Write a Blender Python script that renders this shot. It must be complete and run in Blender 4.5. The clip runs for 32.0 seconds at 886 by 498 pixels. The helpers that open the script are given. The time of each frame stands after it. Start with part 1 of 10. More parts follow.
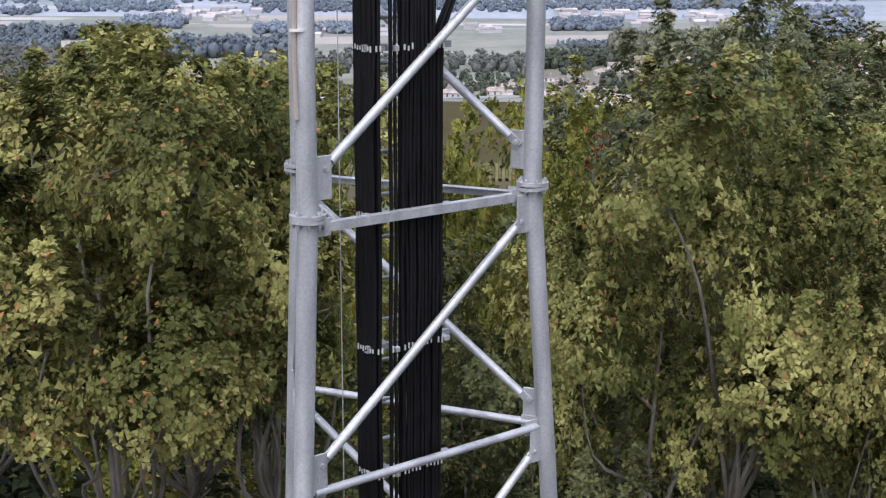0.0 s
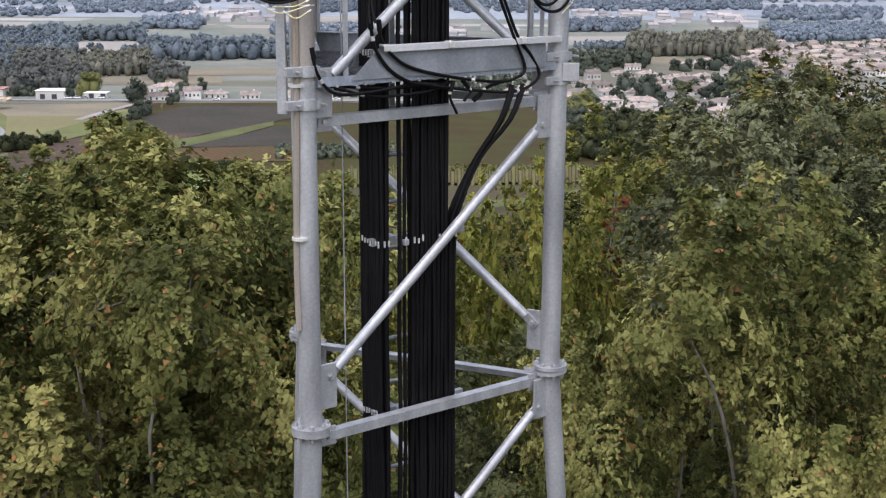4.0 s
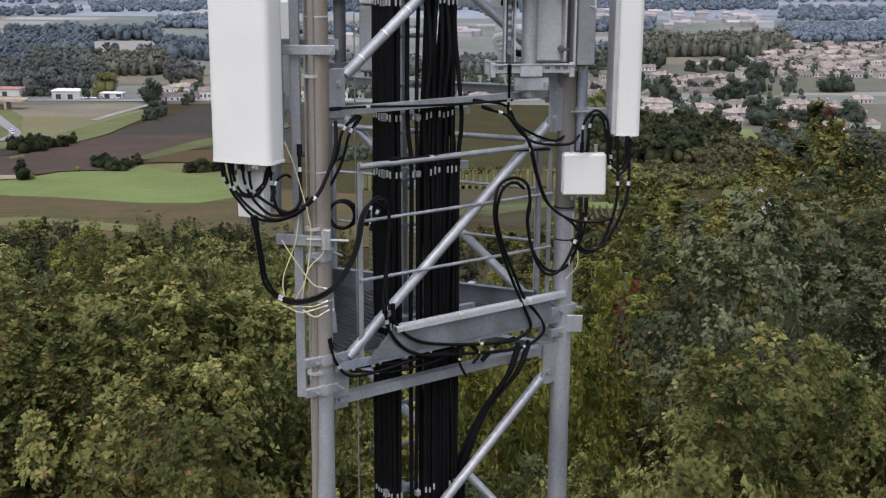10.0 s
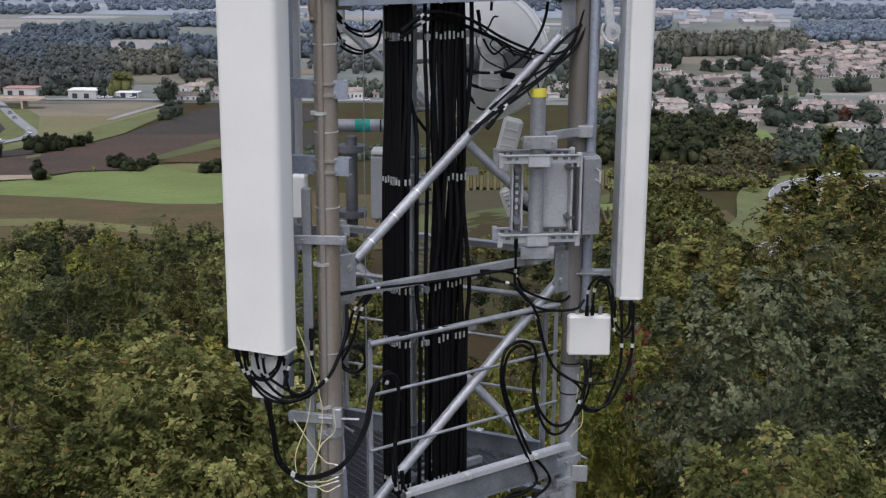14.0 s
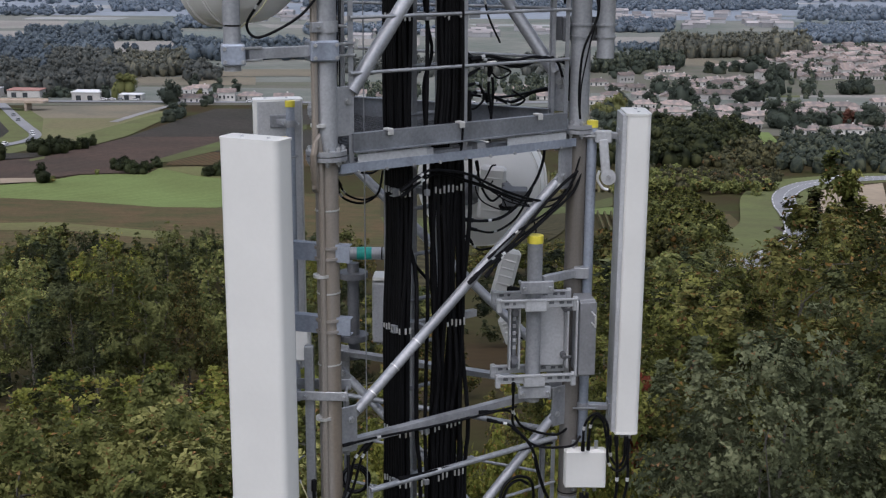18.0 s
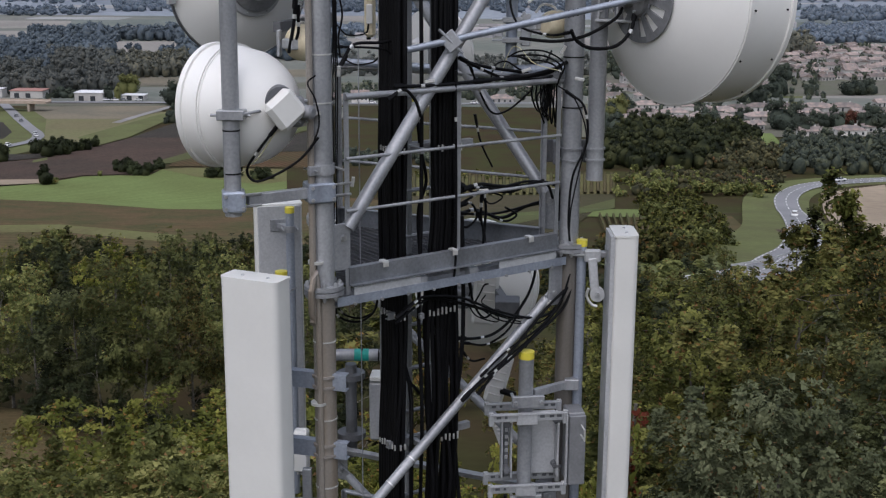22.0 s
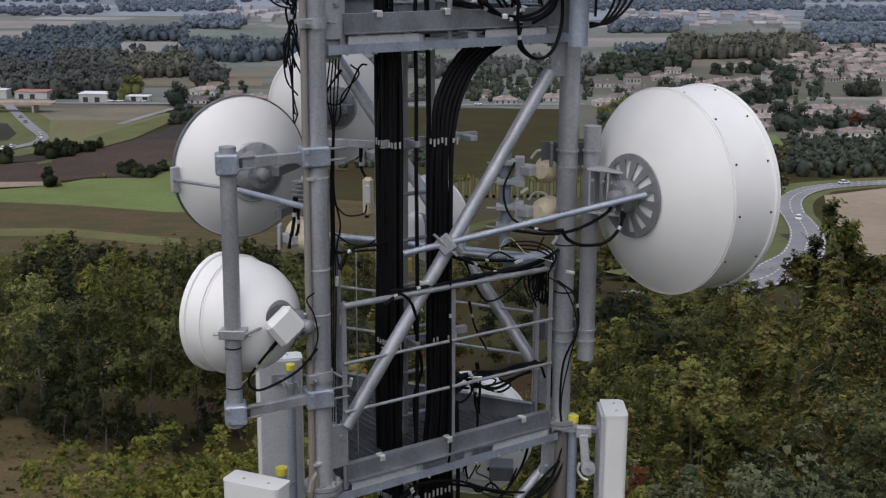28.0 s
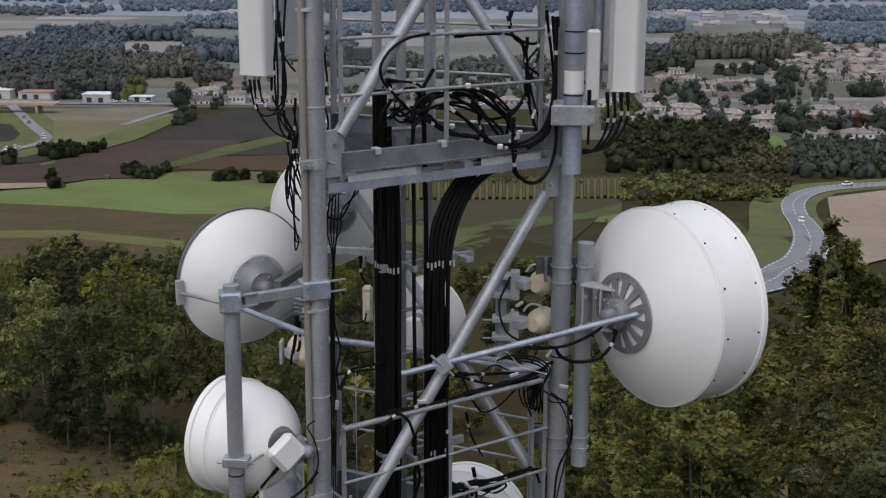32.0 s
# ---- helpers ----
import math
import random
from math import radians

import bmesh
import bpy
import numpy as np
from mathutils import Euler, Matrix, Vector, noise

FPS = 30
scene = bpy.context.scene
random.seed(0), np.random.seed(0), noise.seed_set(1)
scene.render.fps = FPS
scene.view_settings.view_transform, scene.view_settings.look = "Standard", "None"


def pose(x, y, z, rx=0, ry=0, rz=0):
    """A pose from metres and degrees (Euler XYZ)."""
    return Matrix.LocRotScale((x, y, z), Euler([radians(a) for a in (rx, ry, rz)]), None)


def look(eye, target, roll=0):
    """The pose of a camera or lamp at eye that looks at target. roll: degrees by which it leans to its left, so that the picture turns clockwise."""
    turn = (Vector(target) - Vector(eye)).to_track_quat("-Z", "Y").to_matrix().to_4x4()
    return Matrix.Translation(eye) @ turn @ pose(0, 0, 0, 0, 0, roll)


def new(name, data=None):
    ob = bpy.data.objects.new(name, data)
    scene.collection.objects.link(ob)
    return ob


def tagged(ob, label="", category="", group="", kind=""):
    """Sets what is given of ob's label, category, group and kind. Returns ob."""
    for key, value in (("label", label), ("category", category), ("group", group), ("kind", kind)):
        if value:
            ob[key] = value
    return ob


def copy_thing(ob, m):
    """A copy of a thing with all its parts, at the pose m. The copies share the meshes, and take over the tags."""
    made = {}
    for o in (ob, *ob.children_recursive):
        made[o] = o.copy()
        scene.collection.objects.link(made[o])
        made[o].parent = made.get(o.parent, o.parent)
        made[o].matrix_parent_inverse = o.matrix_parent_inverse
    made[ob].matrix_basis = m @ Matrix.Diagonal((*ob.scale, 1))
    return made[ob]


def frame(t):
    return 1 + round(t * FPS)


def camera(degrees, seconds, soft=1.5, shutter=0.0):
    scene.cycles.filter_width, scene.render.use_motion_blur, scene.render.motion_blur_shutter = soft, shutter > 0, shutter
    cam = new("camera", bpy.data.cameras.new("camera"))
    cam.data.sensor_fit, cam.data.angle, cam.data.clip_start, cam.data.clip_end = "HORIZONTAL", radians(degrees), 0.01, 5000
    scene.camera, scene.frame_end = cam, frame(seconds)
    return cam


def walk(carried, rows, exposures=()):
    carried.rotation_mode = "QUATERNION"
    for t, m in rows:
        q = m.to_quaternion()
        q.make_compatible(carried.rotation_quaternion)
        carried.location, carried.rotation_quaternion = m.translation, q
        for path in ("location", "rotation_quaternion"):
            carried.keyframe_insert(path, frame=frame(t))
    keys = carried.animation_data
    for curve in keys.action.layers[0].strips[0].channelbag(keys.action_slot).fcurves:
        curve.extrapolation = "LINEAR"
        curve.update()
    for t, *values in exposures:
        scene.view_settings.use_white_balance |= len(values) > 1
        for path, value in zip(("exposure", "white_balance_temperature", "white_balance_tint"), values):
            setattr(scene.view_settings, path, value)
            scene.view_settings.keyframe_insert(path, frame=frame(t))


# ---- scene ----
cam = camera(38.5, 32.0, soft=1.25)
PATH = [
    (0, (0.11, -0.227, 17.99), (0.091, 1.716, 17.517), 0.3),
    (0.5, (0.093, 0.029, 18.085), (0.074, 1.972, 17.612), 0.3),
    (1, (0.086, 0.27, 18.174), (0.066, 2.213, 17.701), 0.3),
    (1.5, (0.091, 0.462, 18.268), (0.071, 2.405, 17.794), 0.3),
    (2, (0.101, 0.521, 18.377), (0.077, 2.464, 17.903), 0.3),
    (2.5, (0.112, 0.534, 18.523), (0.082, 2.477, 18.049), 0.3),
    (3, (0.124, 0.506, 18.696), (0.086, 2.449, 18.222), 0.3),
    (3.5, (0.122, 0.472, 18.864), (0.078, 2.414, 18.391), 0.3),
    (5.5, (0.12, 0.447, 19.49), (0.075, 2.39, 19.016), 0.2),
    (6, (0.126, 0.446, 19.652), (0.08, 2.388, 19.178), 0.2),
    (6.5, (0.137, 0.46, 19.764), (0.088, 2.402, 19.289), 0.3),
    (7, (0.133, 0.482, 19.849), (0.084, 2.425, 19.375), 0.3),
    (7.5, (0.125, 0.461, 19.934), (0.074, 2.403, 19.46), 0.2),
    (8, (0.126, 0.447, 20.04), (0.075, 2.39, 19.565), 0.2),
    (8.5, (0.134, 0.42, 20.164), (0.081, 2.362, 19.689), 0.3),
    (9, (0.14, 0.408, 20.295), (0.084, 2.35, 19.82), 0.3),
    (9.5, (0.14, 0.405, 20.444), (0.078, 2.347, 19.969), 0.3),
    (10, (0.136, 0.403, 20.589), (0.069, 2.345, 20.113), 0.3),
    (10.5, (0.121, 0.412, 20.748), (0.052, 2.353, 20.272), 0.3),
    (11, (0.105, 0.417, 20.919), (0.035, 2.358, 20.443), 0.3),
    (11.5, (0.103, 0.424, 21.086), (0.032, 2.365, 20.609), 0.3),
    (12, (0.116, 0.424, 21.23), (0.044, 2.364, 20.753), 0.3),
    (12.5, (0.142, 0.435, 21.342), (0.07, 2.375, 20.865), 0.3),
    (13, (0.166, 0.426, 21.438), (0.093, 2.367, 20.961), 0.3),
    (13.5, (0.17, 0.429, 21.516), (0.092, 2.369, 21.038), 0.3),
    (14, (0.166, 0.438, 21.586), (0.076, 2.378, 21.107), 0.3),
    (14.5, (0.162, 0.444, 21.67), (0.071, 2.384, 21.192), 0.3),
    (16.5, (0.149, 0.418, 22.097), (0.055, 2.357, 21.618), 0.2),
    (17, (0.153, 0.428, 22.211), (0.058, 2.367, 21.732), 0.2),
    (17.5, (0.166, 0.445, 22.328), (0.071, 2.385, 21.85), 0.3),
    (18, (0.183, 0.456, 22.444), (0.088, 2.396, 21.966), 0.3),
    (18.5, (0.2, 0.425, 22.539), (0.103, 2.364, 22.061), 0.3),
    (19, (0.212, 0.414, 22.608), (0.116, 2.353, 22.13), 0.3),
    (19.5, (0.218, 0.393, 22.677), (0.121, 2.332, 22.199), 0.3),
    (20, (0.236, 0.389, 22.766), (0.138, 2.328, 22.287), 0.3),
    (20.5, (0.252, 0.38, 22.873), (0.154, 2.319, 22.395), 0.2),
    (21, (0.256, 0.386, 22.981), (0.157, 2.326, 22.502), 0.2),
    (21.5, (0.249, 0.384, 23.086), (0.15, 2.323, 22.607), 0.3),
    (22, (0.234, 0.382, 23.193), (0.135, 2.322, 22.714), 0.3),
    (22.5, (0.235, 0.366, 23.295), (0.134, 2.305, 22.815), 0.2),
    (23, (0.226, 0.366, 23.396), (0.125, 2.305, 22.917), 0.3),
    (23.5, (0.231, 0.38, 23.5), (0.13, 2.319, 23.021), 0.2),
    (24, (0.237, 0.403, 23.602), (0.135, 2.343, 23.123), 0.3),
    (24.5, (0.241, 0.412, 23.703), (0.139, 2.351, 23.224), 0.2),
    (25, (0.245, 0.414, 23.798), (0.142, 2.353, 23.319), 0.2),
    (25.5, (0.243, 0.413, 23.877), (0.14, 2.352, 23.398), 0.2),
    (27.5, (0.278, 0.411, 24.24), (0.173, 2.349, 23.759), 0.2),
    (28, (0.278, 0.41, 24.337), (0.173, 2.349, 23.857), 0.3),
    (28.5, (0.274, 0.386, 24.44), (0.168, 2.325, 23.96), 0.2),
    (29, (0.267, 0.385, 24.535), (0.16, 2.324, 24.056), 0.3),
    (29.5, (0.27, 0.397, 24.631), (0.162, 2.335, 24.151), 0.3),
    (30, (0.278, 0.391, 24.74), (0.169, 2.33, 24.26), 0.2),
    (30.5, (0.289, 0.387, 24.839), (0.18, 2.326, 24.36), 0.3),
    (31, (0.306, 0.374, 24.925), (0.197, 2.312, 24.445), 0.3),
    (31.5, (0.314, 0.372, 25.0), (0.204, 2.311, 24.52), 0.3),
    (32, (0.313, 0.366, 25.076), (0.203, 2.304, 24.595), 0.3),
]
walk(cam, [(t, look(eye, target, roll)) for t, eye, target, roll in PATH],
     exposures=[(0, 0.84, 5980, 19), (2, 0.76, 6150, 18), (6, 0.50, 6150, 17), (11, 0.14, 6050, 17), (18, -0.14, 5950, 16), (24, -0.36, 6020, 16), (32, -0.46, 6080, 16)])

# ---- world, sun, exposure ----
world = bpy.data.worlds.new("world")
scene.world = world
world.use_nodes = True
wn = world.node_tree
bg = wn.nodes["Background"]
sky = wn.nodes.new("ShaderNodeTexSky")
sky.sky_type = 'NISHITA'
sky.sun_disc = False
sky.sun_elevation = radians(62)
sky.sun_rotation = radians(200)
sky.air_density = 1.6
sky.dust_density = 4.0
soften = wn.nodes.new("ShaderNodeHueSaturation")
soften.inputs["Saturation"].default_value = 0.6
wn.links.new(sky.outputs["Color"], soften.inputs["Color"])
wn.links.new(soften.outputs["Color"], bg.inputs["Color"])
bg.inputs["Strength"].default_value = 0.15
sun_data = bpy.data.lights.new("sun", 'SUN')
sun_data.energy = 2.0
sun_data.angle = radians(105)
sun_data.color = (1.0, 0.98, 0.95)
sun_ob = new("sun", sun_data)
sun_ob.matrix_world = look((0, 0, 60), (8, 31, 0))


# ---- materials ----
def material(name, rgb, rough=0.6, metal=0.0, spread=0.25, scale=6.0, fine=60.0, bump=0.15, dark=None, per=None, gloss=0.5, grain=0.25, streak=0.0):
    """Base colour with patches at two scales, a fine bump, and an optional second colour."""
    m = bpy.data.materials.new(name)
    m.use_nodes = True
    nt = m.node_tree
    out = nt.nodes["Principled BSDF"]
    tc = nt.nodes.new("ShaderNodeTexCoord")
    n1 = nt.nodes.new("ShaderNodeTexNoise")
    n1.inputs["Scale"].default_value = scale
    n1.inputs["Detail"].default_value = 5
    n2 = nt.nodes.new("ShaderNodeTexNoise")
    n2.inputs["Scale"].default_value = fine
    n2.inputs["Detail"].default_value = 3
    for n in (n1, n2):
        nt.links.new(tc.outputs["Object"], n.inputs["Vector"])
    if streak:
        mp = nt.nodes.new("ShaderNodeMapping")
        mp.inputs["Scale"].default_value = (1, 1, streak)
        nt.links.new(tc.outputs["Object"], mp.inputs["Vector"])
        nt.links.new(mp.outputs["Vector"], n1.inputs["Vector"])
    ramp = nt.nodes.new("ShaderNodeValToRGB")
    second = dark or tuple(c * (1 - spread) for c in rgb)
    ramp.color_ramp.elements[0].position, ramp.color_ramp.elements[1].position = 0.35, 0.65
    ramp.color_ramp.elements[0].color = (*second, 1)
    ramp.color_ramp.elements[1].color = (*rgb, 1)
    nt.links.new(n1.outputs["Fac"], ramp.inputs["Fac"])
    mix = nt.nodes.new("ShaderNodeMixRGB")
    mix.blend_type = 'OVERLAY'
    mix.inputs["Fac"].default_value = grain
    nt.links.new(ramp.outputs["Color"], mix.inputs["Color1"])
    nt.links.new(n2.outputs["Fac"], mix.inputs["Color2"])
    col = mix.outputs["Color"]
    if per:
        src = nt.nodes.new("ShaderNodeObjectInfo" if per[0] == "object" else "ShaderNodeNewGeometry")
        hsv = nt.nodes.new("ShaderNodeHueSaturation")
        mr = nt.nodes.new("ShaderNodeMapRange")
        mr.inputs["To Min"].default_value, mr.inputs["To Max"].default_value = 1 - per[1], 1 + per[1]
        nt.links.new(src.outputs["Random" if per[0] == "object" else "Random Per Island"], mr.inputs["Value"])
        nt.links.new(mr.outputs["Result"], hsv.inputs["Value"])
        nt.links.new(col, hsv.inputs["Color"])
        col = hsv.outputs["Color"]
    nt.links.new(col, out.inputs["Base Color"])
    rr = nt.nodes.new("ShaderNodeMapRange")
    rr.inputs["To Min"].default_value, rr.inputs["To Max"].default_value = max(rough - 0.1, 0.05), min(rough + 0.12, 1)
    nt.links.new(n1.outputs["Fac"], rr.inputs["Value"])
    nt.links.new(rr.outputs["Result"], out.inputs["Roughness"])
    out.inputs["Metallic"].default_value = metal
    out.inputs["Specular IOR Level"].default_value = gloss
    if bump:
        b = nt.nodes.new("ShaderNodeBump")
        b.inputs["Strength"].default_value = bump
        b.inputs["Distance"].default_value = 0.01
        nt.links.new(n2.outputs["Fac"], b.inputs["Height"])
        nt.links.new(b.outputs["Normal"], out.inputs["Normal"])
    return m


def foliage(name, low, mid, high, warm, share=0.06, patch=0.9, gain=1.8, vary=0.28):
    """Leaves whose colour varies leaf by leaf and clump by clump, a few of them turning brown, with some light through them."""
    m = bpy.data.materials.new(name)
    m.use_nodes = True
    nt = m.node_tree
    out = nt.nodes["Principled BSDF"]
    geo = nt.nodes.new("ShaderNodeNewGeometry")
    info = nt.nodes.new("ShaderNodeObjectInfo")
    tc = nt.nodes.new("ShaderNodeTexCoord")
    clump = nt.nodes.new("ShaderNodeTexNoise")
    clump.inputs["Scale"].default_value = patch
    clump.inputs["Detail"].default_value = 2
    nt.links.new(tc.outputs["Object"], clump.inputs["Vector"])
    add = nt.nodes.new("ShaderNodeMath")
    add.operation = 'MULTIPLY_ADD'
    add.inputs[1].default_value = 0.2
    nt.links.new(geo.outputs["Random Per Island"], add.inputs[0])
    cl = nt.nodes.new("ShaderNodeMath")
    cl.operation = 'MULTIPLY_ADD'
    cl.inputs[1].default_value, cl.inputs[2].default_value = gain, 0.42 - gain / 2
    nt.links.new(clump.outputs["Fac"], cl.inputs[0])
    nt.links.new(cl.outputs[0], add.inputs[2])
    ramp = nt.nodes.new("ShaderNodeValToRGB")
    cr = ramp.color_ramp
    cr.elements[0].position, cr.elements[0].color = 0.15, (*low, 1)
    cr.elements[1].position, cr.elements[1].color = 0.8, (*high, 1)
    e = cr.elements.new(0.5)
    e.color = (*mid, 1)
    nt.links.new(add.outputs[0], ramp.inputs["Fac"])
    gate = nt.nodes.new("ShaderNodeMath")
    gate.operation = 'LESS_THAN'
    gate.inputs[1].default_value = share
    nt.links.new(geo.outputs["Random Per Island"], gate.inputs[0])
    mix = nt.nodes.new("ShaderNodeMixRGB")
    nt.links.new(gate.outputs[0], mix.inputs["Fac"])
    nt.links.new(ramp.outputs["Color"], mix.inputs["Color1"])
    mix.inputs["Color2"].default_value = (*warm, 1)
    hsv = nt.nodes.new("ShaderNodeHueSaturation")
    mr = nt.nodes.new("ShaderNodeMapRange")
    mr.inputs["To Min"].default_value, mr.inputs["To Max"].default_value = 0.97 - vary, 0.97 + vary
    nt.links.new(info.outputs["Random"], mr.inputs["Value"])
    nt.links.new(mr.outputs["Result"], hsv.inputs["Value"])
    nt.links.new(mix.outputs["Color"], hsv.inputs["Color"])
    nt.links.new(hsv.outputs["Color"], out.inputs["Base Color"])
    out.inputs["Roughness"].default_value = 0.65
    out.inputs["Specular IOR Level"].default_value = 0.1
    tr = nt.nodes.new("ShaderNodeBsdfTranslucent")
    nt.links.new(hsv.outputs["Color"], tr.inputs["Color"])
    sh = nt.nodes.new("ShaderNodeMixShader")
    sh.inputs["Fac"].default_value = 0.2
    nt.links.new(out.outputs["BSDF"], sh.inputs[1])
    nt.links.new(tr.outputs["BSDF"], sh.inputs[2])
    nt.links.new(sh.outputs["Shader"], nt.nodes["Material Output"].inputs["Surface"])
    return m


STEEL = material("galvanised_steel", (0.40, 0.41, 0.425), 0.42, 0.4, 0.35, 7, 60, 0.07, dark=(0.265, 0.275, 0.29), grain=0.28, streak=0.2)
ZINC_SHEET = material("mottled_zinc_sheet", (0.27, 0.285, 0.31), 0.4, 0.55, 0.35, 5, 60, 0.05, dark=(0.17, 0.18, 0.195), grain=0.3, streak=0.5)
STEEL_OLD = material("weathered_steel", (0.30, 0.285, 0.265), 0.6, 0.3, 0.3, 11, 70, 0.1, dark=(0.245, 0.205, 0.16), grain=0.18, streak=0.06)
STEEL_DIM = material("dull_brown_steel", (0.19, 0.18, 0.168), 0.65, 0.2, 0.3, 11, 70, 0.1, dark=(0.13, 0.115, 0.095), grain=0.18, streak=0.06)
STEEL_BLUE = material("bluish_galvanised_steel", (0.36, 0.40, 0.47), 0.42, 0.4, 0.3, 7, 60, 0.08, grain=0.28, streak=0.3)
STEEL_DARK = material("dark_grey_steel", (0.16, 0.165, 0.175), 0.55, 0.3, 0.3, 6, 70, 0.08)
BOLT = material("zinc_bolt", (0.48, 0.49, 0.50), 0.35, 0.6, 0.3, 20, 90, 0.05)
CLIP = material("bright_steel_clip", (0.72, 0.72, 0.70), 0.35, 0.5, 0.2, 20, 90, 0.05)
RUBBER = material("black_cable_sheath", (0.006, 0.006, 0.007), 0.5, 0.0, 0.35, 8, 120, 0.04, gloss=0.13)
YELLOW_WIRE = material("pale_yellow_sheath", (0.62, 0.58, 0.34), 0.5, 0.0, 0.2, 10, 60, 0.03)
PAINT = material("white_fibreglass", (0.70, 0.695, 0.66), 0.42, 0.0, 0.06, 2.5, 40, 0.03, grain=0.04)
PANEL_BACK = material("grey_antenna_back", (0.50, 0.51, 0.52), 0.5, 0.2, 0.15, 4, 60, 0.04)
DISH = material("white_dish_paint", (0.82, 0.812, 0.775), 0.38, 0.0, 0.07, 2.0, 45, 0.03, grain=0.04)
DISH_GREY = material("grey_dish_plate", (0.25, 0.255, 0.265), 0.5, 0.3, 0.2, 8, 60, 0.05)
CREAM = material("cream_radio_housing", (0.66, 0.58, 0.40), 0.5, 0.0, 0.12, 6, 50, 0.03)
YELLOW = material("yellow_cap", (0.72, 0.62, 0.06), 0.5, 0.0, 0.15, 10, 60, 0.03)
TEAL = material("teal_paint", (0.02, 0.36, 0.30), 0.5, 0.0, 0.3, 12, 60, 0.03)
GREY_BOX = material("light_grey_casting", (0.46, 0.47, 0.48), 0.5, 0.25, 0.15, 8, 70, 0.05)
BARK = material("lichened_bark", (0.16, 0.15, 0.125), 0.9, 0.0, 0.5, 3, 25, 0.8, dark=(0.07, 0.06, 0.045))
OAK = foliage("oak_leaves", (0.038, 0.044, 0.013), (0.103, 0.110, 0.031), (0.250, 0.236, 0.080), (0.24, 0.13, 0.05), 0.03, vary=0.1)
OAK_LIGHT = foliage("light_oak_leaves", (0.046, 0.056, 0.016), (0.136, 0.146, 0.042), (0.322, 0.310, 0.108), (0.26, 0.15, 0.06), 0.03, vary=0.1)
OAK_GREY = foliage("greyish_oak_leaves", (0.028, 0.034, 0.013), (0.080, 0.091, 0.035), (0.200, 0.210, 0.088), (0.20, 0.12, 0.06), 0.02, vary=0.1)
OAK_SAGE = foliage("sage_oak_leaves", (0.042, 0.051, 0.026), (0.105, 0.118, 0.060), (0.220, 0.232, 0.126), (0.20, 0.12, 0.06), 0.02, gain=1.2, vary=0.06)
RED_LEAF = foliage("red_creeper_leaves", (0.055, 0.011, 0.006), (0.121, 0.025, 0.011), (0.187, 0.047, 0.019), (0.20, 0.12, 0.06), 0.1)
LIME = foliage("yellow_green_leaves", (0.052, 0.064, 0.012), (0.125, 0.138, 0.026), (0.250, 0.245, 0.052), (0.24, 0.14, 0.04), 0.05)
OLIVE = foliage("olive_leaves", (0.046, 0.056, 0.018), (0.108, 0.120, 0.038), (0.215, 0.220, 0.075), (0.16, 0.10, 0.03), 0.05, vary=0.45)
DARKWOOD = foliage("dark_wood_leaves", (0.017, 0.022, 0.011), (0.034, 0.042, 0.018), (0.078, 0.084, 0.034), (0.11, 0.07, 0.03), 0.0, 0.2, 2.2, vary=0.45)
OAK_DARK = foliage("shaded_oak_leaves", (0.026, 0.031, 0.008), (0.072, 0.080, 0.019), (0.186, 0.186, 0.048), (0.14, 0.08, 0.03), 0.04, gain=2.5, vary=0.4)
DRYGRASS = foliage("dry_grass_tufts", (0.10, 0.085, 0.035), (0.17, 0.135, 0.06), (0.24, 0.19, 0.09), (0.20, 0.12, 0.05), 0.1, 0.15)
OAK_WEST = foliage("olive_wood_leaves", (0.030, 0.038, 0.013), (0.072, 0.082, 0.026), (0.160, 0.165, 0.058), (0.16, 0.10, 0.03), 0.02, 0.3, 1.4, vary=0.2)
OAK_MIX = foliage("browning_oak_leaves", (0.025, 0.028, 0.008), (0.067, 0.069, 0.019), (0.172, 0.164, 0.050), (0.17, 0.10, 0.03), 0.10, gain=2.5, vary=0.4)
BROWNWOOD = foliage("browning_hedge_leaves", (0.030, 0.032, 0.018), (0.062, 0.062, 0.032), (0.115, 0.105, 0.05), (0.14, 0.085, 0.04), 0.05, 0.5, 2.0, vary=0.3)
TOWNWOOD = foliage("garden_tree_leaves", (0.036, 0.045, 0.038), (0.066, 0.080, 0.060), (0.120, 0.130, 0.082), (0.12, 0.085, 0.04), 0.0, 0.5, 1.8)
YELLOWING = foliage("yellowing_leaves", (0.085, 0.10, 0.04), (0.16, 0.165, 0.062), (0.26, 0.24, 0.09), (0.2, 0.13, 0.04), 0.03, 0.5, 1.8, vary=0.15)
RUSTLEAF = foliage("rust_leaves", (0.06, 0.028, 0.02), (0.12, 0.052, 0.036), (0.17, 0.08, 0.05), (0.2, 0.1, 0.05), 0.05, 0.5, 1.8, vary=0.15)
# Haze is put into the next four leaf colours: greyer, bluer, flatter.
FARWOOD = foliage("hazed_far_leaves", (0.115, 0.148, 0.190), (0.148, 0.182, 0.222), (0.200, 0.225, 0.245), (0.17, 0.15, 0.12), 0.0, 0.3, 1.6, vary=0.2)
HAZEWOOD = foliage("haze_blue_leaves", (0.085, 0.108, 0.130), (0.100, 0.125, 0.148), (0.135, 0.155, 0.160), (0.17, 0.13, 0.08), 0.0, 0.4, 1.6, vary=0.2)
VALLEYWOOD = foliage("hazed_valley_leaves", (0.088, 0.098, 0.094), (0.106, 0.114, 0.104), (0.140, 0.140, 0.120), (0.17, 0.13, 0.08), 0.0, 0.4, 1.8, vary=0.25)
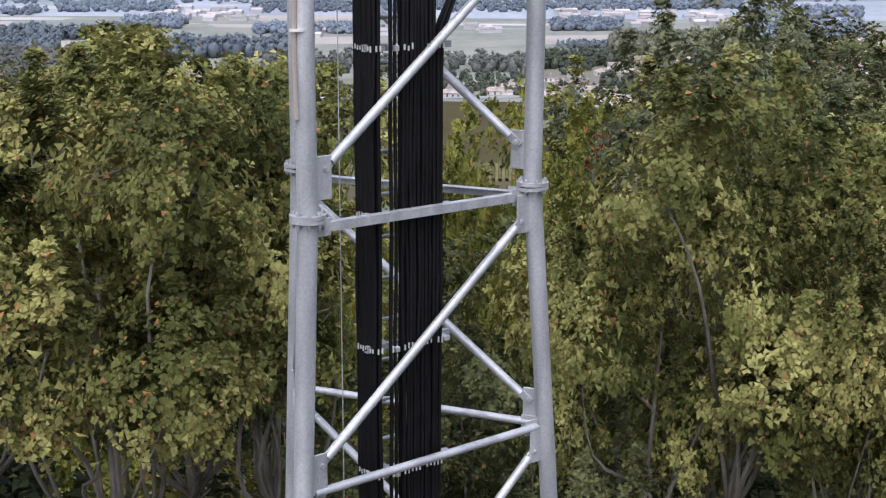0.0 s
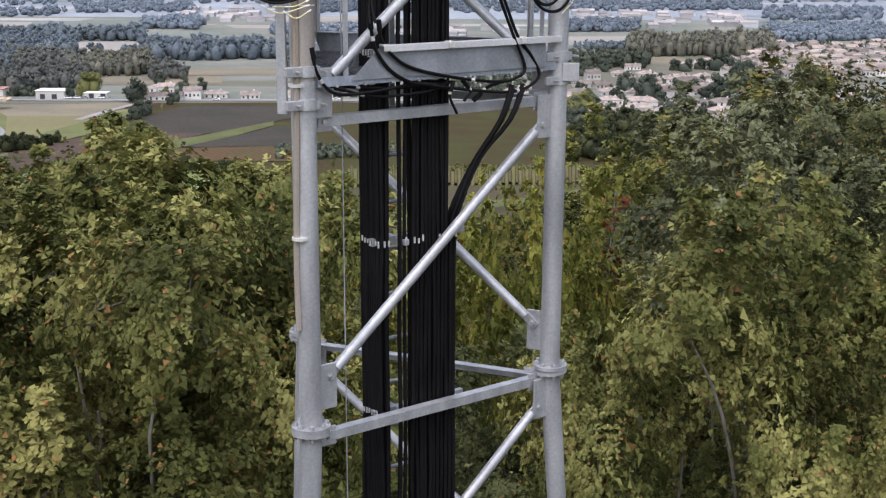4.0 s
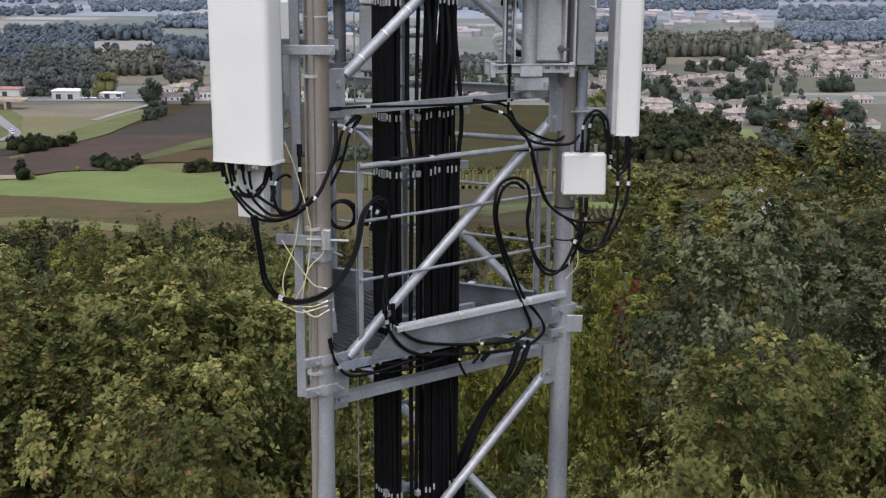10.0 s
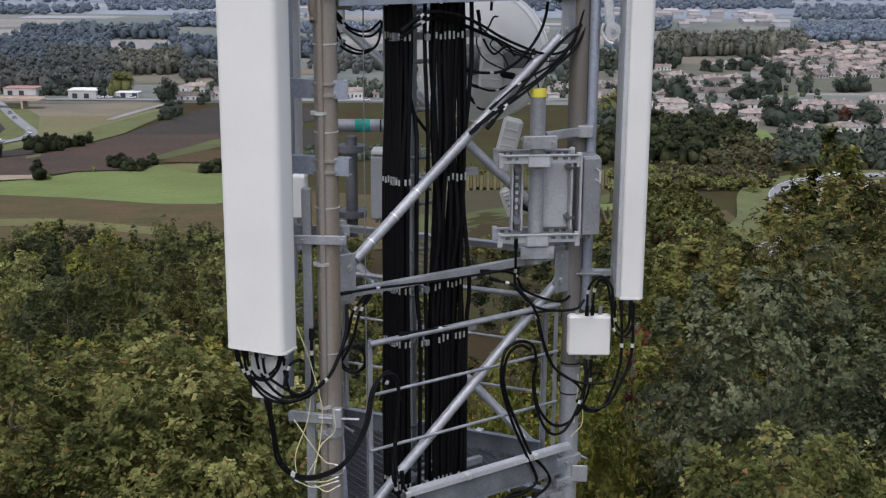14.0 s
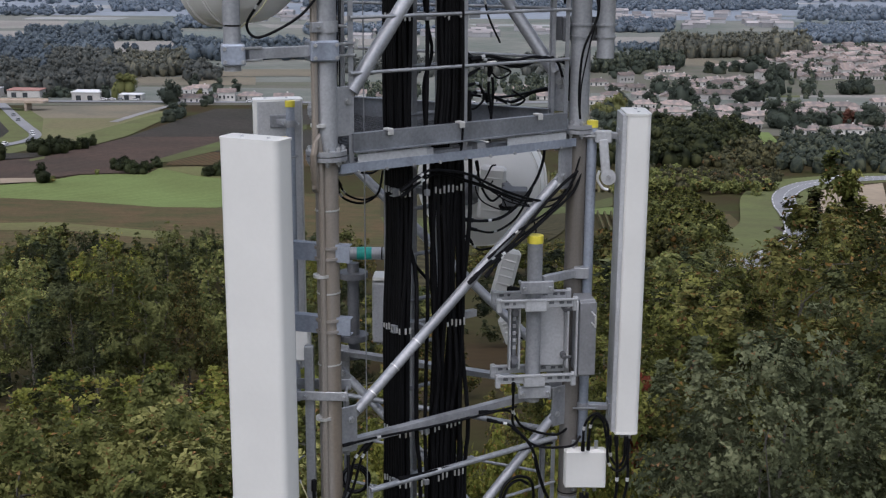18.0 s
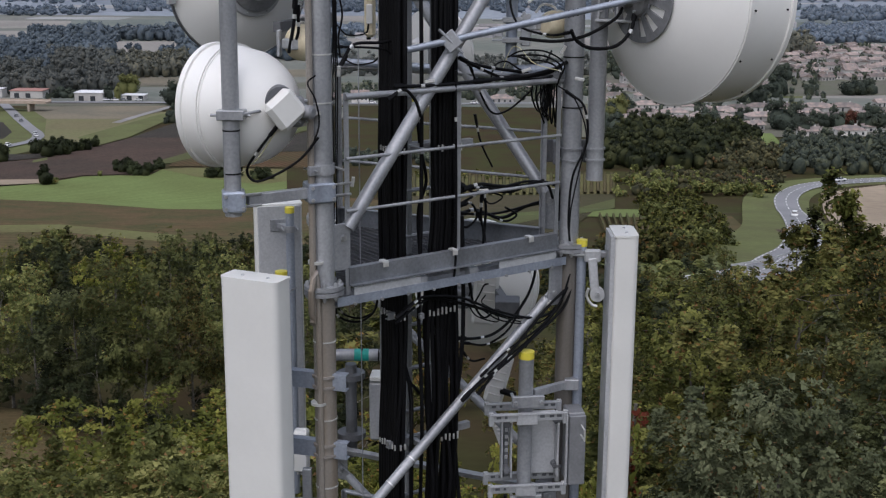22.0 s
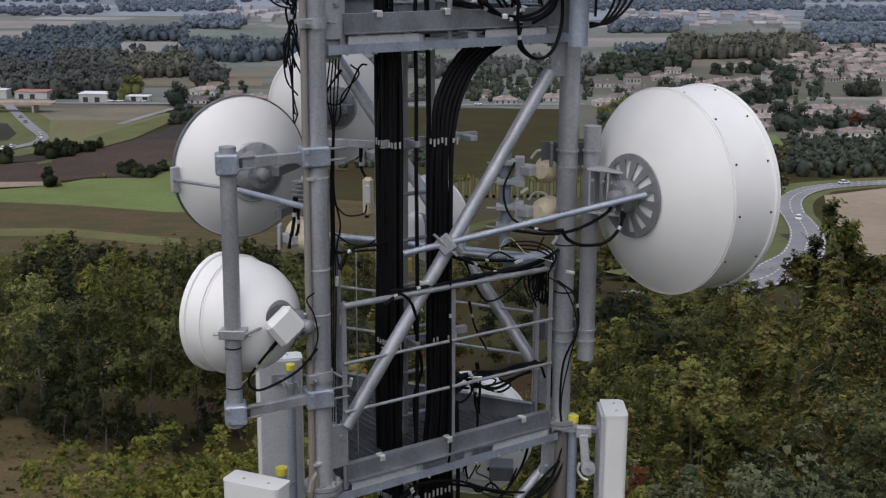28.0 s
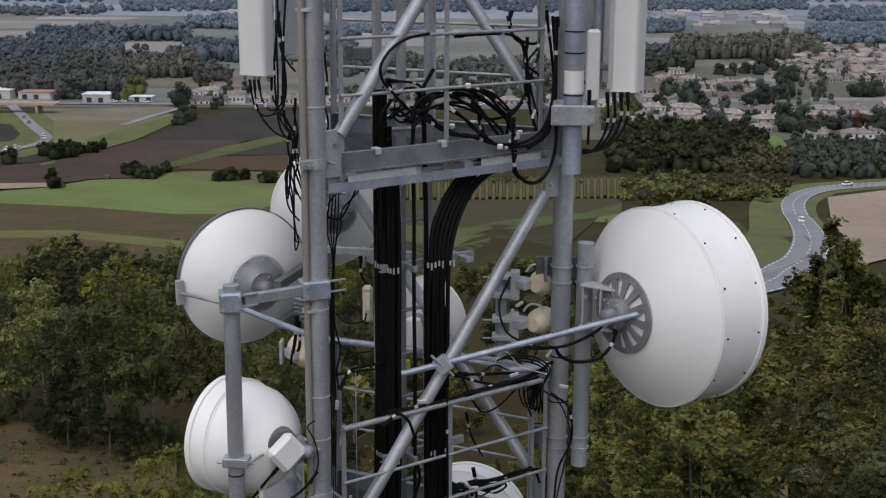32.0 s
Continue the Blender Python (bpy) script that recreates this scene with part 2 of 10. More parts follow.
PLANTATION = foliage("hazed_plantation_leaves", (0.085, 0.092, 0.080), (0.120, 0.123, 0.100), (0.175, 0.165, 0.115), (0.17, 0.13, 0.08), 0.0, 0.3, 1.8, vary=0.15)
ROOF = material("terracotta_roof", (0.275, 0.212, 0.182), 0.85, 0, 0.4, 0.3, 3, 0.3, dark=(0.14, 0.124, 0.114), per=("object", 0.5))
WALL = material("pale_render_wall", (0.52, 0.50, 0.47), 0.85, 0, 0.15, 0.2, 2, 0.1, per=("object", 0.3))
GLASS_DARK = material("dark_window", (0.05, 0.055, 0.06), 0.2, 0, 0.2, 1, 5, 0)
ROAD = material("road_asphalt", (0.23, 0.23, 0.235), 0.9, 0, 0.2, 0.05, 2, 0.2)
LANE = material("pale_lane_gravel", (0.26, 0.25, 0.235), 0.9, 0, 0.25, 0.08, 2, 0.2)
ROADLINE = material("road_line_paint", (0.7, 0.7, 0.68), 0.7, 0, 0.2, 1, 5, 0.05)


# ---- mesh helpers ----
BASE = {}


def thing(name, base, label, category, group="", kind=""):
    ob = new(name)
    ob.empty_display_size = 0.1
    ob.location = base
    BASE[ob] = Vector(base)
    return tagged(ob, label, category, group, kind)


def part(name, bm, mat, parent, label="", smooth=True, kind=""):
    """One mesh object under a thing or a part, from a bmesh in world coordinates."""
    me = bpy.data.meshes.new(name)
    bmesh.ops.translate(bm, verts=bm.verts, vec=-BASE[parent])
    bm.to_mesh(me)
    bm.free()
    me.materials.append(mat)
    if smooth:
        me.shade_smooth()
        me.set_sharp_from_angle(angle=radians(35))
    ob = new(name, me)
    ob.parent = parent
    BASE[ob] = BASE[parent]
    if label:
        ob["label"] = label
    if kind:
        ob["kind"] = kind
    return ob


def alone(name, bm, mat, label, category, base=(0, 0, 0), group="", kind="", smooth=True):
    """A thing that is one mesh."""
    me = bpy.data.meshes.new(name)
    bmesh.ops.translate(bm, verts=bm.verts, vec=-Vector(base))
    bm.to_mesh(me)
    bm.free()
    me.materials.append(mat)
    if smooth:
        me.shade_smooth()
        me.set_sharp_from_angle(angle=radians(35))
    ob = new(name, me)
    ob.location = base
    BASE[ob] = Vector(base)
    return tagged(ob, label, category, group, kind)


def axes(d, up=(0, 0, 1)):
    """A rotation whose z lies along d."""
    z = Vector(d).normalized()
    u = Vector(up)
    if abs(z.dot(u)) > 0.98:
        u = Vector((1, 0, 0))
    x = u.cross(z).normalized()
    return Matrix((x, z.cross(x), z)).transposed().to_4x4()


def rod(bm, p, q, r, r2=None, seg=12):
    p, q = Vector(p), Vector(q)
    m = Matrix.Translation((p + q) / 2) @ axes(q - p)
    bmesh.ops.create_cone(bm, cap_ends=True, segments=seg, radius1=r, radius2=r if r2 is None else r2, depth=(q - p).length, matrix=m)
    return bm


def box(bm, c, size, turn=None, bevel=0.004):
    """A bevelled block; turn: a 4 x 4 rotation."""
    m = Matrix.Translation(c) @ (turn or Matrix())
    made = bmesh.ops.create_cube(bm, size=1, matrix=m @ Matrix.Diagonal((*size, 1)))
    if bevel:
        es = list({e for v in made["verts"] for e in v.link_edges})
        bmesh.ops.bevel(bm, geom=es, offset=min(bevel, min(size) * 0.35), segments=1, affect='EDGES')
    return bm


def bar(bm, p, q, w, h, up=(0, 0, 1), bevel=0.003):
    """A flat or square bar from p to q; w across, h along up."""
    p, q = Vector(p), Vector(q)
    return box(bm, (p + q) / 2, (w, h, (q - p).length), axes(q - p, up), bevel)


def section(bm, p, q, outline, side, up=(0, 0, 1)):
    """A rolled section from p to q; outline: its corners as (along side, along up)."""
    p, q, s, u = Vector(p), Vector(q), Vector(side).normalized(), Vector(up).normalized()
    r0 = [bm.verts.new(p + s * x + u * y) for x, y in outline]
    r1 = [bm.verts.new(q + s * x + u * y) for x, y in outline]
    n = len(outline)
    for k in range(n):
        bm.faces.new((r0[k], r0[(k + 1) % n], r1[(k + 1) % n], r1[k]))
    bm.faces.new(r0[::-1])
    bm.faces.new(r1)
    bmesh.ops.recalc_face_normals(bm, faces=bm.faces)
    return bm


def angle_bar(bm, p, q, w, t, side, up=(0, 0, 1)):
    """An L section: one flange upright, one along side at its top."""
    return section(bm, p, q, [(-t / 2, -w / 2), (t / 2, -w / 2), (t / 2, w / 2 - t), (w, w / 2 - t), (w, w / 2), (-t / 2, w / 2)], side, up)


def channel(bm, p, q, w, h, t, side):
    """A C section, open towards side."""
    return section(bm, p, q, [(0, -h / 2), (w, -h / 2), (w, -h / 2 + t), (t, -h / 2 + t), (t, h / 2 - t), (w, h / 2 - t), (w, h / 2), (0, h / 2)], side)


def sweep(bm, pts, r, seg=8, cyclic=False):
    """A round tube along a polyline."""
    pts = [Vector(p) for p in pts]
    n = len(pts)
    rings = []
    last = None
    for i, p in enumerate(pts):
        d = (pts[(i + 1) % n] - pts[i - 1]) if cyclic or 0 < i < n - 1 else (pts[1] - pts[0] if i == 0 else pts[-1] - pts[-2])
        d.normalize()
        if last is None:
            x = d.cross(Vector((0, 0, 1)) if abs(d.z) < 0.9 else Vector((1, 0, 0))).normalized()
        else:
            x = (last - d * last.dot(d)).normalized()
        last = x
        y = d.cross(x)
        rr = r[i] if isinstance(r, (list, tuple)) else r
        rings.append([bm.verts.new(p + (x * math.cos(a) + y * math.sin(a)) * rr) for a in [2 * math.pi * k / seg for k in range(seg)]])
    for i in range(n if cyclic else n - 1):
        a, b = rings[i], rings[(i + 1) % n]
        for k in range(seg):
            bm.faces.new((a[k], a[(k + 1) % seg], b[(k + 1) % seg], b[k]))
    if not cyclic:
        bm.faces.new(rings[0][::-1])
        bm.faces.new(rings[-1])
    return bm


def curve(pts, steps=8):
    """A smooth line through points (Catmull-Rom)."""
    P_ = [Vector(p) for p in pts]
    P_ = [P_[0] * 2 - P_[1]] + P_ + [P_[-1] * 2 - P_[-2]]
    res = []
    for i in range(1, len(P_) - 2):
        a, b, c, d = P_[i - 1:i + 3]
        for k in range(steps):
            t = k / steps
            res.append(0.5 * ((2 * b) + (c - a) * t + (2 * a - 5 * b + 4 * c - d) * t * t + (3 * b - a - 3 * c + d) * t ** 3))
    res.append(P_[-2])
    return res


def lathe(bm, profile, m, seg=48):
    """Turns (radius, height) pairs about the z of m."""
    rings = []
    for r, h in profile:
        if r < 1e-5:
            rings.append([bm.verts.new(m @ Vector((0, 0, h)))])
        else:
            rings.append([bm.verts.new(m @ Vector((r * math.cos(2 * math.pi * k / seg), r * math.sin(2 * math.pi * k / seg), h))) for k in range(seg)])
    for a, b in zip(rings, rings[1:]):
        for k in range(seg):
            k2 = (k + 1) % seg
            if len(a) == 1 and len(b) > 1:
                bm.faces.new((a[0], b[k2], b[k]))
            elif len(b) == 1 and len(a) > 1:
                bm.faces.new((a[k], a[k2], b[0]))
            elif len(a) > 1:
                bm.faces.new((a[k], a[k2], b[k2], b[k]))
    return bm


def B():
    return bmesh.new()


# ---- tower frame: corner A nearest, face A-B in front, C behind ----
A0 = Vector((-0.745, 6.945, 0))
FACE = radians(38.5)
U = Vector((math.cos(FACE), math.sin(FACE), 0))
V = Vector((-math.sin(FACE), math.cos(FACE), 0))
SIDE = 1.742
Z = Vector((0, 0, 1))
LEG_R = 0.061


def P(a, b, z):
    """A point of the tower: a along the front face from A, b inwards from it, z up."""
    return A0 + U * a + V * b + Z * z


CORNERS = [P(0, 0, 0), P(SIDE, 0, 0), P(SIDE / 2, SIDE * 0.866, 0)]
MID = (CORNERS[0] + CORNERS[1] + CORNERS[2]) / 3
JOINT = 16.42


def leg_at(i, z):
    """The axis of leg i at height z; below the joint the tower spreads."""
    c = CORNERS[i]
    out = (c - MID).normalized()
    return c + out * max(0.0, JOINT - z) * 0.075 + Z * z


# ---- ground ----
KY = (-5000, -400, 0, 30, 60, 100, 150, 220, 300, 374, 480, 570, 800, 1200, 5000)
KZ = (3, 3, 0, -1, -4, -10, -19, -31, -44, -56, -63, -68, -75, -79, -82)


LY = (0, 30, 60, 90, 115, 140, 180, 220, 270, 300, 374)
LZ = (0, -5, -14, -21.5, -27.5, -32, -36, -39.5, -43.5, -46, -56)


def ground_z(x, y):
    """The height of the land: a slope to the valley, steeper west of the tower."""
    z = float(np.interp(y, KY, KZ))
    if 0 < y < 374:
        z += min(max((-x - 4) / 12, 0.0), 1.0) * (float(np.interp(y, LY, LZ)) - z)
    return z


def soil(*a, rows=None, **k):
    """Bare or planted ground; rows: turn in degrees, spacing in metres and strength of its furrows."""
    m = material(*a, gloss=0.06, **k)
    if rows:
        nt = m.node_tree
        out = nt.nodes["Principled BSDF"]
        col = out.inputs["Base Color"].links[0].from_socket
        tc = nt.nodes.new("ShaderNodeTexCoord")
        mp = nt.nodes.new("ShaderNodeMapping")
        mp.inputs["Rotation"].default_value = (0, 0, radians(rows[0]))
        wave = nt.nodes.new("ShaderNodeTexWave")
        wave.inputs["Scale"].default_value = 0.314 / rows[1]
        wave.inputs["Distortion"].default_value = 0.6
        wave.inputs["Detail"].default_value = 2
        dim = nt.nodes.new("ShaderNodeMixRGB")
        dim.blend_type = 'MULTIPLY'
        dim.inputs["Fac"].default_value = rows[2]
        nt.links.new(tc.outputs["Object"], mp.inputs["Vector"])
        nt.links.new(mp.outputs["Vector"], wave.inputs["Vector"])
        nt.links.new(col, dim.inputs["Color1"])
        nt.links.new(wave.outputs["Color"], dim.inputs["Color2"])
        nt.links.new(dim.outputs["Color"], out.inputs["Base Color"])
    return m


def ground_material():
    m = soil("meadow_ground", (0.046, 0.048, 0.017), 0.95, 0, 0.4, 0.06, 0.9, 0.4, dark=(0.044, 0.031, 0.016))
    return m


def axis_steps(lim):
    s = [0]
    d = 4.0
    while s[-1] < lim:
        s.append(s[-1] + d)
        d *= 1.13
    return [-v for v in s[:0:-1]] + s


def build_ground():
    xs = axis_steps(4900)
    ys = sorted(set([y for y in axis_steps(4900) if y > -4900] + list(KY)))
    verts = [(x, y, ground_z(x, y) + (noise.noise((x * 0.02, y * 0.02, 0)) * 0.4 if y < 130 else 0)) for y in ys for x in xs]
    n = len(xs)
    faces = [(j * n + i, j * n + i + 1, (j + 1) * n + i + 1, (j + 1) * n + i) for j in range(len(ys) - 1) for i in range(n - 1)]
    me = bpy.data.meshes.new("ground")
    me.from_pydata(verts, [], faces)
    me.shade_smooth()
    me.materials.append(ground_material())
    ob = new("ground", me)
    tagged(ob, "rough grassy hillside falling to a wide flat valley", "ground", kind="structure")


def draped(name, corners, mat, label, category, lift=0.25, n=14, kind="structure"):
    """A patch of ground with four corners, laid over the slope."""
    c = [Vector((x, y, 0)) for x, y in corners]
    verts, faces = [], []
    for j in range(n + 1):
        for i in range(n + 1):
            u, v = i / n, j / n
            p = (c[0] * (1 - u) + c[1] * u) * (1 - v) + (c[3] * (1 - u) + c[2] * u) * v
            verts.append((p.x, p.y, ground_z(p.x, p.y) + lift))
    for j in range(n):
        for i in range(n):
            a = j * (n + 1) + i
            faces.append((a, a + 1, a + n + 2, a + n + 1))
    me = bpy.data.meshes.new(name)
    me.from_pydata(verts, [], faces)
    me.materials.append(mat)
    return tagged(new(name, me), label, category, kind=kind)


def plot(name, corners, mat, label, category, lift=0.25):
    """A field with any number of corners, laid over the slope."""
    bm = bmesh.new()
    bm.faces.new([bm.verts.new((x, y, 0)) for x, y in corners])
    lo, hi = min(c[1] for c in corners), max(c[1] for c in corners)
    for y in sorted(set(KY) | set(range(180, 580, 12)) | set(range(600, 3000, 60))):
        if lo < y < hi:
            bmesh.ops.bisect_plane(bm, geom=bm.verts[:] + bm.edges[:] + bm.faces[:], plane_co=(0, y, 0), plane_no=(0, 1, 0))
    bmesh.ops.triangulate(bm, faces=bm.faces)
    for v in bm.verts:
        v.co.z = ground_z(v.co.x, v.co.y) + lift
    bmesh.ops.recalc_face_normals(bm, faces=bm.faces)
    if sum(f.normal.z for f in bm.faces) < 0:
        bmesh.ops.reverse_faces(bm, faces=bm.faces)
    me = bpy.data.meshes.new(name)
    bm.to_mesh(me)
    bm.free()
    me.materials.append(mat)
    return tagged(new(name, me), label, category, kind="structure")


def ribbon(name, pts, width, mat, label, category, lift=0.6, kind="structure"):
    """A road: a strip along a line on the ground."""
    line = curve([(x, y, 0) for x, y in pts], 10)
    verts, faces = [], []
    for i, p in enumerate(line):
        d = (line[min(i + 1, len(line) - 1)] - line[max(i - 1, 0)]).normalized()
        s = Vector((d.y, -d.x, 0)) * width / 2
        for q in (p - s, p + s):
            verts.append((q.x, q.y, ground_z(p.x, p.y) + lift))
    faces = [(2 * i, 2 * i + 1, 2 * i + 3, 2 * i + 2) for i in range(len(line) - 1)]
    me = bpy.data.meshes.new(name)
    me.from_pydata(verts, [], faces)
    me.materials.append(mat)
    return tagged(new(name, me), label, category, kind=kind)


build_ground()
GREEN = soil("young_crop", (0.165, 0.215, 0.075), 0.95, 0, 0.2, 0.03, 0.8, 0.3, dark=(0.135, 0.165, 0.058), rows=(-72, 3.0, 0.14))
GRASS = soil("field_grass", (0.125, 0.14, 0.058), 0.95, 0, 0.3, 0.06, 0.8, 0.3, dark=(0.105, 0.11, 0.05))
STUBBLE = soil("dry_field", (0.125, 0.088, 0.048), 0.95, 0, 0.35, 0.09, 0.8, 0.3, dark=(0.080, 0.078, 0.034), rows=(80, 2.4, 0.3), grain=0.4)
DRYSOIL = soil("ochre_grass", (0.125, 0.090, 0.046), 0.95, 0, 0.35, 0.12, 2.0, 0.4, dark=(0.075, 0.066, 0.030), grain=0.45)
EARTH = soil("dark_ploughed_earth", (0.068, 0.060, 0.052), 0.95, 0, 0.3, 0.04, 0.7, 0.3, dark=(0.052, 0.050, 0.040), rows=(62, 2.6, 0.45), grain=0.4)
REDEARTH = soil("dark_vineyard_soil", (0.098, 0.070, 0.056), 0.95, 0, 0.3, 0.04, 0.6, 0.3, dark=(0.074, 0.058, 0.046), rows=(60, 2.6, 0.45), grain=0.4)
GARDEN = soil("garden_ground", (0.115, 0.12, 0.085), 0.95, 0, 0.4, 0.05, 0.4, 0.2, dark=(0.135, 0.125, 0.105))
DULLGRASS = soil("dull_grass_strip", (0.095, 0.112, 0.046), 0.95, 0, 0.3, 0.05, 0.8, 0.3, dark=(0.080, 0.085, 0.038))
OLIVE_FIELD = soil("olive_grass_strip", (0.135, 0.14, 0.058), 0.95, 0, 0.3, 0.05, 0.8, 0.3, dark=(0.12, 0.105, 0.05))
BEIGE = soil("beige_stubble", (0.32, 0.26, 0.19), 0.95, 0, 0.2, 0.01, 0.3, 0.3)
REDFIELD = soil("rusty_vineyard", (0.112, 0.066, 0.038), 0.95, 0, 0.3, 0.05, 0.6, 0.3, dark=(0.085, 0.07, 0.035), rows=(15, 2.6, 0.4))
MEADOW = soil("olive_meadow", (0.155, 0.165, 0.075), 0.95, 0, 0.3, 0.02, 0.5, 0.3, dark=(0.15, 0.135, 0.075))
TANFIELD = soil("tan_meadow", (0.19, 0.165, 0.12), 0.95, 0, 0.3, 0.03, 0.5, 0.3, dark=(0.14, 0.13, 0.10))
# Distance haze is put into both far field colours, greyed and lightened.
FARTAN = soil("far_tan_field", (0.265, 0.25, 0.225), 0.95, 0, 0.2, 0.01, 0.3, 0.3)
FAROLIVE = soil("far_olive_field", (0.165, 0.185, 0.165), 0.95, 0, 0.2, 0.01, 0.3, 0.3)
draped("field", [(60, 216), (84, 257), (132, 443), (104, 419)], BEIGE, "bare beige field inside the road bend", "field", 0.35)
plot("field", [(-176.8, 393.9), (-160.1, 408.7), (-154.4, 417), (-149.2, 433.4), (-137.5, 438.2), (-127.2, 437.9), (-127.7, 458.5), (-119.8, 464.9), (-97.3, 455.4), (-75.8, 428.5), (-70.4, 397.6), (-81.1, 347.8), (-96.9, 346.4), (-127.7, 364.7), (-169.7, 377.6)], GREEN, "bright green field of young crop", "field", 0.25)
plot("field", [(-127.7, 458.5), (-119.8, 464.9), (-82.1, 464.5), (-75.8, 428.5), (-83.7, 418.3), (-109.6, 436.9)], OLIVE_FIELD, "olive grass strip beside the green field", "field", 0.31)
plot("field", [(-187.1, 417.4), (-160.4, 422.4), (-156.5, 412.1), (-179.1, 399.2)], BEIGE, "narrow beige stubble strip", "field", 0.45)
plot("field", [(-169.7, 377.6), (-127.7, 364.7), (-96.9, 346.4), (-81.1, 347.8), (-70.4, 397.6), (-25.5, 380.1), (-17.2, 258.9), (-112.6, 248.2)], STUBBLE, "reddish brown dry field on the slope", "field", 0.2)
plot("field", [(-131.7, 291.9), (-108.4, 296.7), (-75.4, 282.7), (-72.3, 270.8), (-104, 284.4), (-126.5, 280)], OLIVE_FIELD, "olive grass strip on the slope", "field", 0.27)
plot("field", [(-205.3, 459), (-183, 492.6), (-177.2, 535), (-173.7, 573.3), (-146.6, 576.3), (-123.3, 578.9), (-127.6, 550.9), (-135.6, 487.3), (-128.7, 441), (-138.4, 441.3), (-150.2, 436.5), (-156.5, 422.8), (-187.7, 418.9)], REDEARTH, "dark brown vineyard", "field", 0.25)
plot("field", [(-222.1, 497.4), (-187.8, 505.9), (-183.6, 494.5), (-206.9, 462.5)], EARTH, "dark ploughed strip", "field", 0.22)
plot("field", [(-185.1, 481), (-183.4, 492.6), (-180.1, 483.5), (-182.3, 473.6)], GRASS, "small green grass corner", "field", 0.36)
plot("field", [(-173.7, 573.3), (-170.9, 608.6), (-167.2, 658.9), (-162, 702.4), (-92.9, 711), (-86.7, 663.2), (-119.4, 579.4)], EARTH, "dark ploughed field", "field", 0.25)
plot("field", [(-133.7, 472.5), (-136.1, 489.1), (-128.1, 553.2), (-119.4, 579.4), (-99.7, 631), (-96.8, 612.5), (-122.3, 512.3), (-129.8, 480.7)], DULLGRASS, "narrow green grass track between fields", "field", 0.33)
plot("field", [(-128.1, 469.5), (-130.7, 486.1), (-122.1, 514.4), (-69.6, 531.7), (-61.7, 470.9)], REDFIELD, "reddish brown vineyard", "field", 0.25)
plot("field", [(-122.5, 516.3), (-96.1, 608), (-79.8, 609.9), (-69.6, 531.7)], EARTH, "dark ploughed field", "field", 0.29)
plot("field", [(-239.4, 644.9), (-200.2, 649.6), (-190, 687), (-177, 677), (-174.9, 577.3), (-177.9, 539.5), (-209.2, 559)], MEADOW, "olive green meadow beside the lane", "field", 0.25)
plot("field", [(-273.9, 707.2), (-195.7, 720.1), (-190.6, 687), (-200.2, 649.6), (-239.4, 644.9)], TANFIELD, "dry tan meadow beside the main road", "field", 0.22)
plot("field", [(-198, 570.6), (-187, 675.8), (-177, 677), (-174.9, 577.3), (-177.9, 539.5)], GRASS, "green meadow strip along the ploughed field", "field", 0.31)
plot("field", [(-296.5, 668.2), (-258.9, 653.3), (-217.8, 568), (-233.3, 523.1)], GRASS, "green roadside meadow", "field", 0.22)
plot("field", [(-281.9, 634.7), (-255.4, 627.7), (-235.1, 587.7), (-228.9, 561.3), (-242.8, 544.7)], EARTH, "dark ploughed patch inside the road bend", "field", 0.3)
plot("garden_ground", [(-374.5, 847.8), (-59.8, 883.4), (-49.9, 738.4), (-312.7, 705.4)], GARDEN, "gardens and yards beside the main road", "ground", 0.18)
plot("field", [(-262.2, 895.6), (-179.3, 905.2), (-168.3, 849), (-246.3, 840.4)], TANFIELD, "tan stubble field behind the road", "field", 0.4)
plot("field", [(-246.1, 957.9), (-126.7, 972), (-119.5, 916.1), (-232.2, 903.1)], TANFIELD, "dull tan field", "field", 0.35)
plot("field", [(-389.4, 1239.5), (-275.6, 1253.4), (-247.4, 1124), (-349.5, 1110.8)], FARTAN, "tan field before a wood, paled by painted haze", "field", 0.4)
plot("field", [(-595.2, 1358.2), (-502.3, 1370.2), (-481.8, 1256.3), (-536.3, 1221.7)], FARTAN, "far field paled by painted haze", "field", 0.4)
plot("field", [(-668.7, 1528.4), (-421.5, 1541.3), (-395.7, 1446.2), (-609.3, 1390.8)], FARTAN, "far field paled by painted haze", "field", 0.4)
plot("field", [(-359.2, 1380.2), (-274.3, 1391.2), (-253.4, 1284.4), (-332, 1274.7)], FAROLIVE, "green far field dulled by painted haze", "field", 0.4)
plot("field", [(-535.2, 1546.9), (-412, 1585.8), (-379.1, 1457.6), (-499.2, 1441.7)], FAROLIVE, "green far field dulled by painted haze", "field", 0.46)
plot("field", [(-262.7, 1676.7), (-115.5, 1697.8), (-107.8, 1584.5), (-245.4, 1565.6)], FARTAN, "far field paled by painted haze", "field", 0.4)
plot("field", [(-204.8, 1305.1), (-89.7, 1319.4), (-83.1, 1223.4), (-190.1, 1210.6)], FARTAN, "far field paled by painted haze", "field", 0.4)
plot("field", [(73.8, 1339.7), (179.4, 1368.1), (159.2, 1252.4), (68, 1228.7)], FARTAN, "tan field before a wood, paled by painted haze", "field", 0.4)
plot("field", [(141.4, 1107.6), (172.4, 1105.9), (183.6, 1058.4), (174.7, 1032), (132.1, 1031.9)], TANFIELD, "tan field behind the town", "field", 0.4)
plot("field", [(172.6, 819.2), (187.9, 820.9), (174.5, 766.5), (162.9, 771.8)], GRASS, "green garden plot in the town", "field", 0.5)
plot("field", [(187.9, 820.9), (265.2, 835.6), (248.9, 782.6), (176, 773.5)], FARTAN, "grey-tan field in the town", "field", 0.45)
